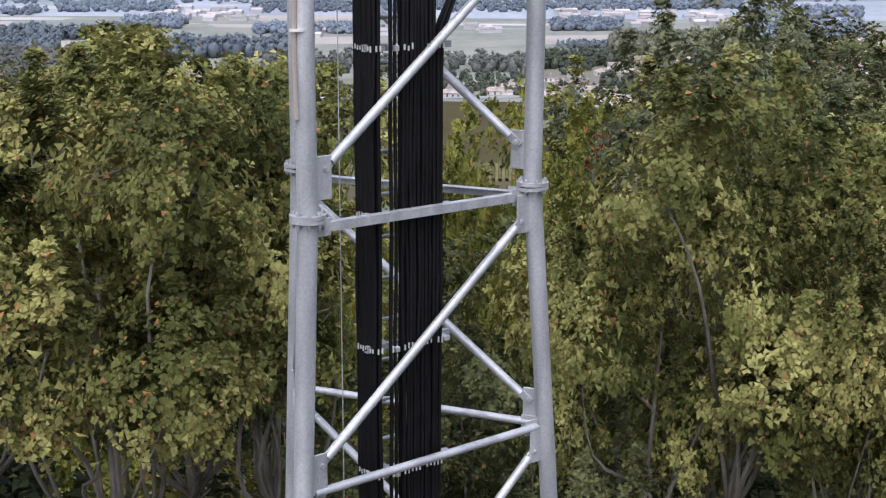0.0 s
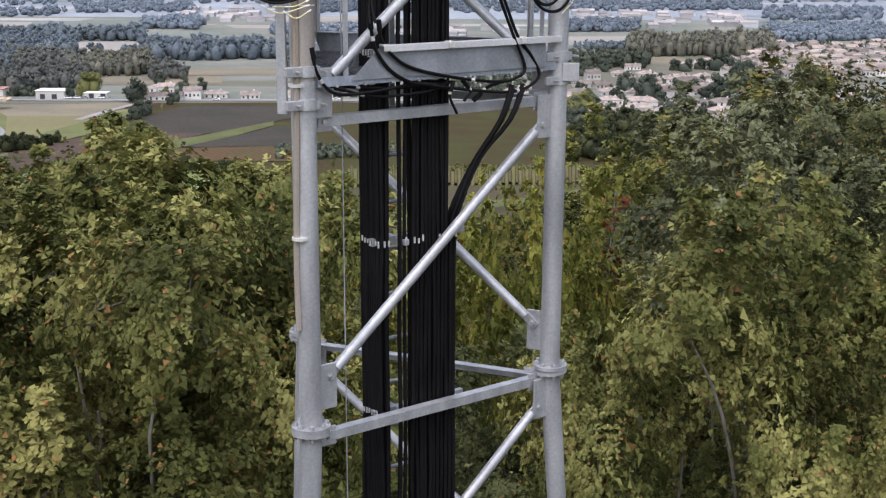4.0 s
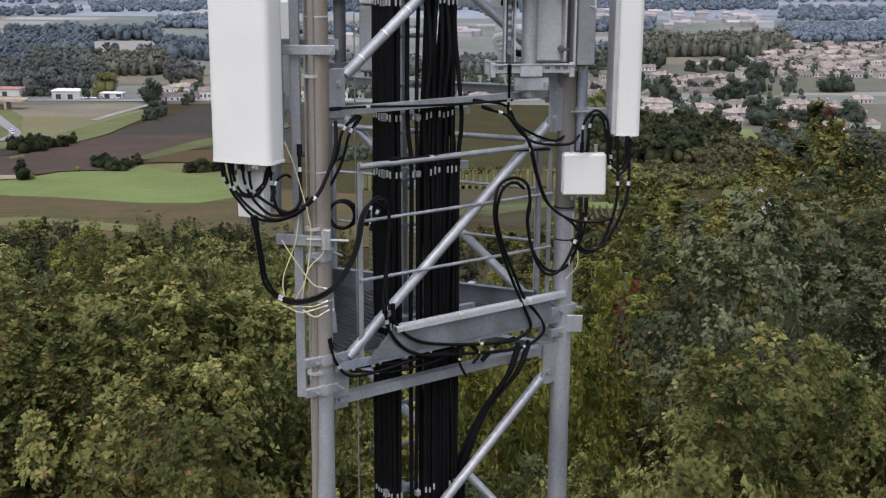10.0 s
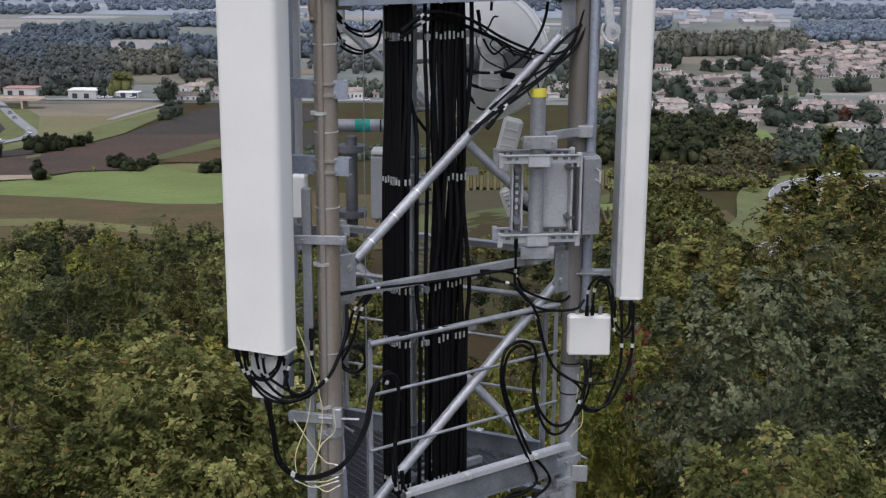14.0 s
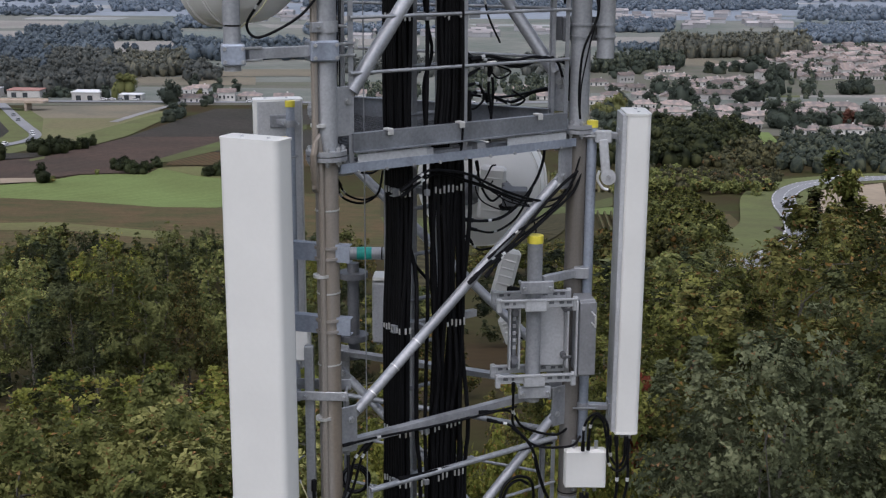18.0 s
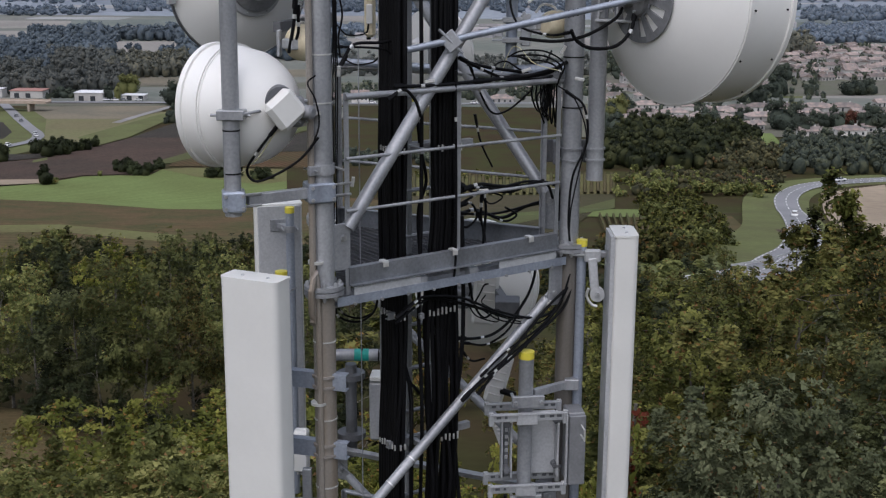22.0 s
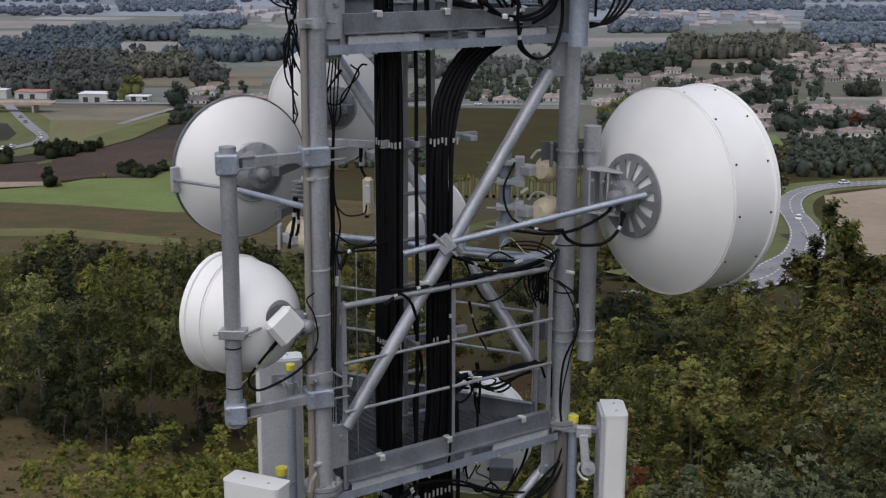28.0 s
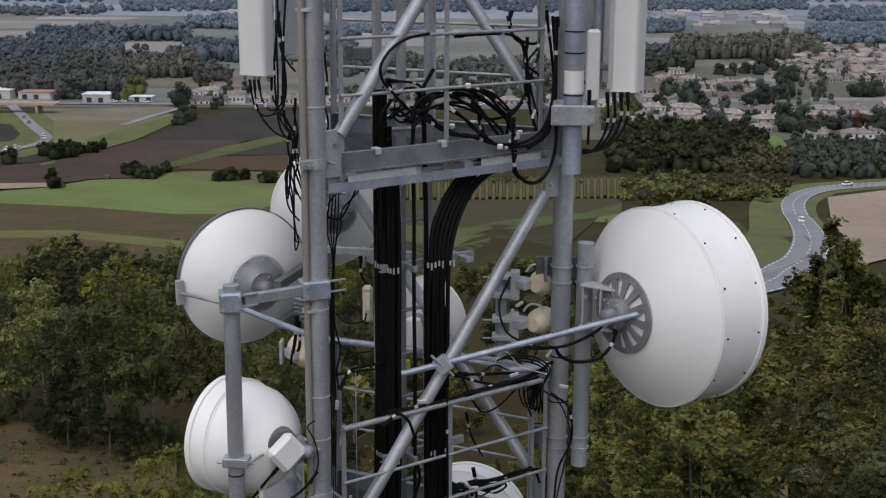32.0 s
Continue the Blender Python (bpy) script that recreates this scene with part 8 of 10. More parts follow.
D1 = dish((1.165, 7.93, 22.852), (0.81, 0.59), 0.612, "large white drum-shrouded microwave dish with a slotted grey hub ring", 0.24, 0.35, 0.02, plate=0.25, hub_r=0.085, slots=12, screws=26)
D2 = dish((-1.43, 8.28, 22.90), (-0.60, 0.80), 0.445, "round white microwave dish with a dark rim strip seen from behind", 0.215, 0.0, 0.03, plate=0.19, hub_r=0.075)
D3 = dish((-1.195, 7.0, 22.315), (-0.90, 0.43), 0.318, "white shrouded microwave dish with a square white outdoor unit", 0.345, 0.13, 0.02, hub_r=0.07, bowl="deep")
dish((-0.98, 9.05, 23.20), (-0.45, 0.89), 0.42, "white microwave dish behind the tower with a grey hub plate", 0.15, 0.0, 0.03, plate=0.15, hub_r=0.07)
dish((-0.27, 9.0, 22.42), (0.55, 0.83), 0.31, "pale grey microwave dish behind the cables", 0.12, 0.0, 0.02, hub_r=0.06)
dish((0.0, 9.02, 20.80), (0.25, 0.97), 0.43, "large white microwave dish behind the middle bay", 0.2, 0.18, 0.02, hub_r=0.09)
bm = B()
lathe(bm, [(0.454, 0.0), (0.458, 0.0), (0.458, 0.036), (0.454, 0.036)], Matrix.Translation((-1.43, 8.28, 22.90)) @ axes((-0.60, 0.80, 0)), 72)
part("rim_strip", bm, STEEL_DARK, D2, "dark rim strip")
bm = B()
lathe(bm, [(0.069, 0.0), (0.069, 0.14), (0.05, 0.2), (0, 0.23)], Matrix.Translation((-0.358, 8.62, 22.33)) @ Matrix(), 32)
alone("small_radome", bm, DISH, "small white dome-shaped radome behind the cables", "antenna", (-0.37, 8.62, 22.3))
bm = B()
rod(bm, (-0.41, 8.6, 22.15), (-0.41, 8.6, 22.24), 0.035, seg=16)
alone("pole_cap", bm, YELLOW, "yellow plastic pole cap", "cap", (-0.41, 8.6, 22.15))

# D1 strut, pole and bracket
st = thing("dish_strut", (-0.083, 7.40, 22.634), "long galvanised stay tube from a tower diagonal to the large dish", "strut")
bm = B()
rod(bm, (-0.32, 7.34, 22.59), (1.06, 7.665, 22.885), 0.019, seg=14)
part("tube", bm, STEEL_BLUE, st)
bm = B()
rod(bm, (1.04, 7.66, 22.88), (1.22, 7.71, 22.9), 0.009, seg=8)
rod(bm, (1.20, 7.70, 22.86), (1.20, 7.70, 22.94), 0.02, seg=10)
part("end_fitting", bm, BOLT, st)
bm = B()
box(bm, (-0.085, 7.395, 22.635), (0.1, 0.05, 0.09), Matrix.Rotation(radians(50), 4, 'Y'), 0.006)
rod(bm, (-0.15, 7.36, 22.70), (-0.02, 7.39, 22.57), 0.008, seg=8)
part("swivel_clamp", bm, STEEL, st)
for k in range(3):
    bm = B()
    c = Vector((0.56 + 0.025 * k, 7.553 + 0.006 * k, 22.778 + 0.005 * k))
    rod(bm, c - Vector((0.004, 0, 0)), c + Vector((0.004, 0, 0)), 0.022, seg=14)
    part("strap", bm, RUBBER, st)
bm = B()
rod(bm, (0.765, 8.04, 21.755), (0.765, 8.04, 23.23), 0.052, seg=24)
dp = thing("dish_pole", (0.765, 8.04, 21.755), "grey vertical dish pole U-bolted beside a tower leg", "pole")
part("pole", bm, STEEL, dp)
for z in (23.08, 22.98, 21.95, 21.88):
    bm = B()
    rod(bm, (0.765, 8.04, z - 0.006), (0.765, 8.04, z + 0.006), 0.061, seg=24)
    rod(bm, (0.618, 8.03, z - 0.006), (0.618, 8.03, z + 0.006), LEG_R + 0.009, seg=24)
    part("u_bolt", bm, STEEL, dp)
for z in (23.05, 21.92):
    bm = B()
    box(bm, (0.63, 8.11, z), (0.34, 0.02, 0.14), None, 0.004)
    box(bm, (0.52, 8.06, z), (0.02, 0.1, 0.14), None, 0.004)
    part("clamp_plate", bm, STEEL_DARK, dp)
bm = B()
for z in (22.72, 22.98):
    box(bm, (0.86, 7.93, z), (0.24, 0.11, 0.015), Matrix.Rotation(radians(-30), 4, 'Z'), 0.003)
for x in (-0.1, 0.02, 0.11):
    box(bm, Vector((0.86, 7.93, 22.85)) + Matrix.Rotation(radians(-30), 3, 'Z') @ Vector((x, 0, 0)), (0.014, 0.10, 0.26), Matrix.Rotation(radians(-30), 4, 'Z'), 0.003)
part("dish_bracket", bm, GREY_BOX, dp)
for k in range(3):
    for z in (22.78, 22.92):
        bm = B()
        c = Vector((0.86, 7.93, z)) + Matrix.Rotation(radians(-30), 3, 'Z') @ Vector((-0.07 + 0.065 * k, -0.058, 0))
        rod(bm, c, c + Vector((-0.008, -0.014, 0)), 0.011, seg=6)
        part("bolt", bm, BOLT, dp)

# left pole with two arms; carries the lower dish
lp = thing("dish_pole", (-1.155, 6.65, 21.80), "grey vertical tube held off the tower leg by two clamped arms", "pole")
bm = B()
rod(bm, (-1.160, 6.66, 21.80), (-1.150, 6.66, 23.30), 0.043, seg=24)
part("pole", bm, STEEL, lp)
for z in (23.215, 21.88):
    bm = B()
    bar(bm, (-1.09, 6.68, z), (-0.80, 6.89, z), 0.045, 0.055)
    part("arm", bm, STEEL, lp)
    for c, s, t in (((-1.155, 6.655, z), 0.115, 15), ((-0.755, 6.92, z), 0.15, 25)):
        bm = B()
        box(bm, c, (s, 0.13, 0.105), Matrix.Rotation(radians(t), 4, 'Z'), 0.008)
        cb = part("clamp_block", bm, STEEL_BLUE, lp)
        for sx in (-1, 1):
            for sz in (-1, 1):
                bm = B()
                e = Vector(c) + Matrix.Rotation(radians(t), 3, 'Z') @ Vector((sx * s * 0.38, -0.075, sz * 0.032))
                rod(bm, e, e + Vector((0, 0.02, 0)), 0.01, seg=6)
                part("bolt", bm, BOLT, cb)
    for sz in (-0.03, 0.03):
        bm = B()
        rod(bm, (-1.12, 6.62, z + sz), (-1.02, 6.70, z + sz), 0.007, seg=6)
        part("bolt", bm, BOLT, lp)
        bm = B()
        rod(bm, (-0.70, 6.95, z + sz), (-0.60, 7.02, z + sz), 0.007, seg=6)
        part("bolt", bm, BOLT, lp)
for z in (22.24, 22.02, 21.6):
    bm = B()
    rod(bm, (-1.157, 6.66, max(z, 21.83) - 0.004), (-1.157, 6.66, max(z, 21.83) + 0.004), 0.0445, seg=20)
    part("strap", bm, RUBBER, lp)
bm = B()
box(bm, (-1.15, 6.66, 22.32), (0.14, 0.11, 0.05), None, 0.004)
rod(bm, (-1.25, 6.62, 22.32), (-1.05, 6.62, 22.32), 0.008, seg=8)
rod(bm, (-1.08, 6.59, 22.33), (-1.02, 6.72, 22.33), 0.008, seg=8)
part("dish_clamp", bm, STEEL, lp)
for a_, h_ in ((150, 0.05), (170, 0.09), (230, 0.06), (205, 0.1)):
    m_ = Matrix.Translation((-1.195, 7.0, 22.315)) @ axes((-0.90, 0.43, 0))
    e_ = m_ @ Vector((0.322 * math.cos(radians(a_)), 0.322 * math.sin(radians(a_)), h_))
    part("screw", rod(B(), m_.translation.lerp(e_, 0.99), m_.translation.lerp(e_, 1.03), 0.008, seg=8), RUBBER, D3)
ou = thing("outdoor_unit", (-0.90, 6.75, 22.35), "square white outdoor radio unit set on edge behind a dish", "radio")
t45 = axes((0.55, -0.83, 0.05)) @ Matrix.Rotation(radians(38), 4, 'Z')
bm = B()
box(bm, (-0.895, 6.745, 22.335), (0.175, 0.175, 0.07), t45, 0.025)
part("housing", bm, PAINT, ou)
bm = B()
rod(bm, (-0.95, 6.83, 22.37), (-0.92, 6.77, 22.365), 0.085, seg=24)
part("collar", bm, STEEL_DARK, ou)
bm = B()
rod(bm, (-1.08, 6.88, 22.38), (-0.94, 6.82, 22.37), 0.05, seg=20)
box(bm, (-1.03, 6.80, 22.38), (0.13, 0.06, 0.10), Matrix.Rotation(radians(20), 4, 'Z'), 0.006)
part("feed_mount", bm, GREY_BOX, ou)

# stay tube of the upper left dish
st2 = thing("dish_strut", (-0.84, 7.1, 22.90), "thin galvanised stay tube with a black clamp at a dish rim", "strut")
bm = B()
rod(bm, (-1.36, 7.66, 22.885), (-0.83, 7.08, 22.905), 0.017, seg=12)
part("tube", bm, STEEL_BLUE, st2)
bm = B()
rod(bm, (-1.775, 7.965, 22.87), (-1.34, 7.64, 22.886), 0.011, seg=10)
part("tube", bm, STEEL, st2)
bm = B()
rod(bm, (-1.38, 7.68, 22.884), (-1.33, 7.63, 22.886), 0.028, seg=12)
part("clamp", bm, RUBBER, st2)
bm = B()
box(bm, (-1.785, 7.985, 22.87), (0.05, 0.035, 0.16), Matrix.Rotation(radians(37), 4, 'Z'), 0.004)
part("rim_lug", bm, GREY_BOX, st2)
# arms that hold the dishes at leg C
for z, q in ((22.93, (-1.16, 7.98)), (22.66, (-1.16, 8.02)), (23.20, (-0.80, 8.88)), (20.85, (0.16, 8.80))):
    bm = B()
    w = Vector((-1.002, 8.668, z)) if z < 23.1 and z > 21 else (Vector((-1.002, 8.668, z)) if z > 23 else Vector((0.25, 8.35, z)))
    bar(bm, w, (*q, z), 0.05, 0.06)
    box(bm, w, (0.16, 0.16, 0.10), None, 0.006)
    alone("support_arm", bm, STEEL_DARK, "dark steel arm holding a dish to the tower", "bracket", tuple(w), "support arms")
bm = B()
bar(bm, (-0.95, 8.60, 23.02), (-0.35, 8.45, 23.02), 0.04, 0.05)
alone("cross_bar", bm, STEEL, "galvanised flat cross bar at a rear dish", "bar", (-0.6, 8.5, 23.02))
bm = B()
rod(bm, (-1.0, 8.5, 22.42), (0.45, 8.18, 22.37), 0.024, seg=12)
alone("cross_tube", bm, STEEL_BLUE, "horizontal galvanised tube across the rear of the tower", "tube", (-0.3, 8.4, 22.4))


# cream radio cones
def cone_radio(c, facing, label, mat=None, r=0.085, l=0.16):
    f = Vector((*facing, 0)).normalized()
    m = Matrix.Translation(c) @ axes(f)
    ob = thing("outdoor_unit", c, label, "radio")
    bm = B()
    lathe(bm, [(0, -l * 0.5), (r * 0.55, -l * 0.5), (r * 0.95, -l * 0.1), (r, l * 0.15), (r, l * 0.5), (0, l * 0.5)], m, 24)
    part("housing", bm, mat or CREAM, ob)
    bm = B()
    box(bm, Vector(c) - f * l * 0.2 - Vector((0.10, 0, 0)), (0.11, 0.06, 0.12), axes(f), 0.008)
    box(bm, Vector(c) - Vector((0.17, 0, 0)), (0.02, 0.07, 0.15), None, 0.004)
    part("mount", bm, GREY_BOX, ob, "grey cast mount")
    bm = B()
    sweep(bm, curve([Vector(c) + Vector(v) for v in ((-0.10, 0, 0.07), (-0.06, -0.02, 0.12), (0.0, 0, 0.11), (0.03, 0, 0.08))], 4), 0.008, 6)
    part("handle", bm, CLIP, ob)
    return ob


cone_radio((0.50, 8.14, 22.94), (0.55, 0.83), "cream outdoor radio unit on a grey cast mount")
cone_radio((0.488, 8.14, 22.68), (0.55, 0.83), "cream outdoor radio unit on a grey cast mount")
cone_radio((-0.92, 7.70, 22.59), (-0.6, 0.8), "cream outdoor radio unit behind a tower leg", r=0.105, l=0.2)
fu = thing("heat_sink", (-0.92, 7.7, 22.86), "dark finned heat sink behind a dish hub", "radio")
for k in range(6):
    bm = B()
    box(bm, (-0.93, 7.70, 22.80 + k * 0.026), (0.12, 0.10, 0.006), Matrix.Rotation(radians(-30), 4, 'Z'), 0.001)
    part("fin", bm, DISH_GREY, fu)
bm = B()
box(bm, (-0.90, 7.76, 22.865), (0.10, 0.03, 0.17), Matrix.Rotation(radians(-30), 4, 'Z'), 0.004)
part("core", bm, STEEL_DARK, fu)
slim = thing("outdoor_unit", (-0.64, 8.4, 22.74), "slim cream outdoor radio unit hung from a cross bar", "radio")
bm = B()
box(bm, (-0.64, 8.4, 22.70), (0.068, 0.06, 0.25), None, 0.018)
part("housing", bm, CREAM, slim)
bm = B()
box(bm, (-0.64, 8.366, 22.72), (0.04, 0.012, 0.12), None, 0.004)
part("label_plate", bm, PAINT, slim)
bm = B()
rod(bm, (-0.65, 8.4, 22.56), (-0.65, 8.4, 22.58), 0.014, seg=10)
part("gland", bm, RUBBER, slim)
cone_radio((-0.56, 8.95, 22.88), (-0.45, 0.89), "tall cream outdoor radio unit on a rear dish", r=0.10, l=0.14)


def slab_radio(c, size, turn, label):
    """A rounded white outdoor unit with ribs and a cable gland."""
    m = Matrix.Rotation(radians(turn), 4, 'Y')
    ob = thing("outdoor_unit", c, label, "radio")
    bm = B()
    box(bm, c, size, m, 0.02)
    body = part("housing", bm, PAINT, ob)
    for k in range(5):
        bm = B()
        box(bm, Vector(c) + m.to_3x3() @ Vector((0, -size[1] / 2, (k - 2) * size[2] * 0.15)), (size[0] * 0.7, 0.014, 0.012), m, 0.003)
        part("rib", bm, PAINT, body)
    bm = B()
    e = Vector(c) + m.to_3x3() @ Vector((size[0] * 0.3, -0.03, -size[2] * 0.2))
    rod(bm, e, e + Vector((0.09, -0.05, -0.01)), 0.022, seg=12)
    part("gland", bm, RUBBER, ob)


slab_radio((0.10, 8.70, 20.80), (0.17, 0.11, 0.36), 4, "white ribbed outdoor radio unit on a rear dish")
slab_radio((0.20, 8.55, 20.28), (0.13, 0.08, 0.36), 14, "white ribbed outdoor radio unit below a rear dish")
slab_radio((0.24, 8.50, 19.92), (0.12, 0.08, 0.20), -20, "small white outdoor radio unit below a rear dish")
bm = B()
rod(bm, (0.245, 8.12, 22.45), (0.245, 8.12, 23.04), 0.035, seg=18)
jp = thing("radio_pole", (0.245, 8.12, 22.45), "short grey pole with clamps and a yellow cap carrying cream radios", "pole")
part("pole", bm, STEEL_BLUE, jp)
bm = B()
rod(bm, (0.245, 8.12, 23.035), (0.245, 8.12, 23.06), 0.03, seg=18)
part("cap", bm, YELLOW, jp, "yellow plastic pole cap")
for z in (22.93, 22.65):
    for dz in (-0.06, 0.06):
        bm = B()
        box(bm, (0.25, 8.10, z + dz), (0.12, 0.11, 0.03), None, 0.004)
        rod(bm, (0.13, 8.06, z + dz), (0.30, 8.06, z + dz), 0.006, seg=6)
        part("clamp", bm, GREY_BOX, jp)
    bm = B()
    box(bm, (0.33, 8.11, z), (0.06, 0.07, 0.19), None, 0.006)
    part("mount", bm, GREY_BOX, jp)
# cable splice box on the leg B side
bm = B()
rod(bm, (0.26, 7.93, 22.42), (0.56, 7.97, 22.44), 0.034, seg=16)
sp = thing("splice_box", (0.4, 7.95, 22.43), "grey cylindrical cable splice box with a row of ports", "box")
part("tube", bm, STEEL_BLUE, sp)
bm = B()
bar(bm, (0.24, 7.88, 22.39), (0.56, 7.91, 22.40), 0.02, 0.04)
part("port_strip", bm, STEEL_DARK, sp)

# tube with a paper band and clamp plate above the upper platform
tb = thing("antenna_tube", (0.64, 7.65, 23.74), "pale grey antenna tube with a white band and bolted clamp plate", "pole")
bm = B()
rod(bm, (0.642, 7.66, 23.735), (0.642, 7.66, 26.4), 0.055, seg=24)
part("tube", bm, STEEL_BLUE, tb)
bm = B()
rod(bm, (0.642, 7.66, 24.20), (0.642, 7.66, 24.33), 0.0565, seg=24)
part("band", bm, PAINT, tb, "white wrapped band")
bm = B()
box(bm, (0.64, 7.585, 24.08), (0.25, 0.02, 0.115), Matrix.Rotation(radians(4), 4, 'Z'), 0.005)
box(bm, (0.60, 7.80, 24.08), (0.14, 0.26, 0.10), None, 0.006)
cpl = part("clamp_plate", bm, STEEL, tb)
for x in (-0.1, 0.1):
    for z in (-0.035, 0.035):
        bm = B()
        rod(bm, (0.64 + x, 7.56, 24.08 + z), (0.64 + x, 7.58, 24.08 + z), 0.011, seg=6)
        part("bolt", bm, BOLT, cpl)
for z in (24.43, 24.55, 24.19):
    bm = B()
    rod(bm, (0.642, 7.66, z - 0.004), (0.642, 7.66, z + 0.004), 0.0575, seg=24)
    part("strap", bm, RUBBER, tb)
# rear rails of the upper bay and a coil of cable
bm = B()
for k in range(4):
    r = 0.085 + 0.008 * (k % 2)
    sweep(bm, [Vector((-0.81 + 0.004 * k, 8.47 + 0.012 * k, 18.83)) + Vector((r * math.cos(t), 0.1 * r * math.sin(t), r * math.sin(t))) for t in [2 * math.pi * q / 28 for q in range(28)]], 0.008, 6, True)
alone("cable_coil", bm, RUBBER, "round coil of spare black cable hung on the rail", "cable", (-0.81, 8.47, 18.83))
for c_ in [(-0.511, 7.757, 24.011), (-0.065, 7.926, 23.96), (0.043, 7.536, 24.248), (0.341, 7.933, 23.924), (0.229, 7.546, 23.903)]:
    bm = B()
    box(bm, c_, (0.034, 0.03, 0.03), None, 0.005)
    alone("cable_clip", bm, CLIP, "bright metal cable clip on the platform edge", "clip", c_, "cable clips")
jb = thing("junction_box", (-0.749, 9.122, 24.282), "small dark brown junction box on a rear rail", "box")
bm = B()
box(bm, (-0.749, 9.122, 24.282), (0.13, 0.08, 0.09), None, 0.008)
part("housing", bm, STEEL_DARK, jb)
bm = B()
box(bm, (-0.829, 9.122, 24.302), (0.05, 0.06, 0.07), None, 0.006)
part("bracket", bm, STEEL_DIM, jb)
# downtilt bracket at the head of the side panel
tk = thing("tilt_bracket", (0.74, 7.96, 21.25), "light grey cast downtilt bracket with a round hinge disc", "bracket")
bm = B()
box(bm, (0.765, 7.95, 21.30), (0.10, 0.05, 0.075), None, 0.008)
part("clamp", bm, GREY_BOX, tk)
bm = B()
box(bm, (0.775, 7.93, 21.17), (0.055, 0.02, 0.24), Matrix.Rotation(radians(-6), 4, 'Y'), 0.01)
part("arm", bm, PANEL_BACK, tk)
bm = B()
rod(bm, (0.80, 7.915, 21.06), (0.80, 7.955, 21.06), 0.045, seg=24)
dc_ = part("hinge_disc", bm, PANEL_BACK, tk)
part("bolt", rod(B(), (0.80, 7.90, 21.06), (0.80, 7.93, 21.06), 0.014, seg=6), BOLT, dc_)
bm = B()
sweep(bm, curve([(0.745, 7.92, 21.10), (0.735, 7.92, 21.05), (0.765, 7.92, 21.0), (0.80, 7.92, 20.985)], 4), 0.009, 6)
part("stay", bm, CLIP, tk)
# pale tags on cables
for c_, tilt_ in (((0.335, 7.8, 22.44), 20), ((0.36, 8.02, 22.83), 35), ((0.64, 7.72, 22.40), -10), ((0.205, 7.86, 22.33), 15), ((0.55, 7.9, 22.55), 60), ((-0.64, 7.06, 22.28), 85), ((-0.66, 7.05, 22.50), 88), ((0.30, 7.7, 23.92), 30), ((-0.05, 7.5, 24.12), -35),
                  ((0.42, 7.85, 24.05), 70), ((-0.60, 7.1, 21.9), 80), ((0.1, 7.62, 21.76), 5), ((0.5, 7.9, 21.0), 45), ((-0.2, 7.35, 22.42), 8), ((0.62, 7.95, 24.4), 85)):
    bm = B()
    box(bm, c_, (0.055, 0.012, 0.018), Matrix.Rotation(radians(-tilt_), 4, 'Y'), 0.002)
    alone("cable_tag", bm, CLIP, "small white tag tied to a black cable", "tag", c_, "cable tags")
# steel ties round legs and diagonals
for i, z in ((0, 22.6), (0, 23.1), (0, 20.2), (0, 20.6), (0, 21.05), (0, 19.4), (0, 18.7), (0, 22.35), (0, 24.2), (1, 22.5), (1, 22.2), (1, 18.8), (1, 19.0)):
    c = leg_at(i, z)
    bm = B()
    rod(bm, c - Z * 0.004, c + Z * 0.004, LEG_R + 0.003, seg=24)
    alone("strap", bm, CLIP if i == 0 else RUBBER, "thin tie strap round a tower leg", "strap", tuple(c), "tie straps")
for z0, z1 in (BAYS[4], BAYS[5]):
    p, q = leg_at(0, z0) + U * 0.12, leg_at(1, z1) - U * 0.12
    for t in (0.1, 0.2, 0.3):
        c, d = p.lerp(q, t), (q - p).normalized()
        bm = B()
        rod(bm, c - d * 0.004, c + d * 0.004, 0.032, seg=20)
        alone("strap", bm, CLIP, "thin bright tie strap round a diagonal brace", "strap", tuple(c), "tie straps")


# ---- loose cables ----
jumper([(-1.211,6.72,19.491), (-1.202,6.732,19.391), (-1.134,6.744,19.312), (-1.055,6.756,19.297), (-0.997,6.768,19.358), (-0.973,6.78,19.452)], 0.0085)
jumper([(-1.159,6.72,19.486), (-1.143,6.735,19.366), (-1.095,6.75,19.307), (-1.02,6.765,19.347), (-0.985,6.78,19.446)], 0.0085)
jumper([(-1.107,6.72,19.481), (-1.096,6.735,19.367), (-1.055,6.75,19.277), (-0.977,6.765,19.2), (-0.892,6.78,19.196)], 0.0085)
jumper([(-1.072,6.72,19.475), (-1.062,6.735,19.343), (-0.996,6.75,19.272), (-0.895,6.765,19.214), (-0.838,6.78,19.234)], 0.0085)
jumper([(-1.171,6.72,19.467), (-1.154,6.732,19.343), (-1.067,6.744,19.23), (-0.953,6.756,19.176), (-0.836,6.768,19.214), (-0.754,6.78,19.291)], 0.0085)
jumper([(-0.962,6.72,19.465), (-0.958,6.74,19.331), (-0.929,6.76,19.215), (-0.874,6.78,19.197)], 0.0085)
jumper([(-1.211,6.72,19.485), (-1.177,6.732,19.354), (-1.136,6.744,19.278), (-1.058,6.756,19.189), (-0.955,6.768,19.165), (-0.838,6.78,19.197)], 0.0085)
jumper([(-0.956,6.72,19.289), (-0.933,6.74,19.381), (-0.889,6.76,19.411), (-0.869,6.78,19.393)], 0.0085)
jumper([(-0.841,6.8,19.203), (-0.739,6.838,19.291), (-0.676,6.875,19.428), (-0.649,6.912,19.54), (-0.652,6.95,19.664)], 0.011)
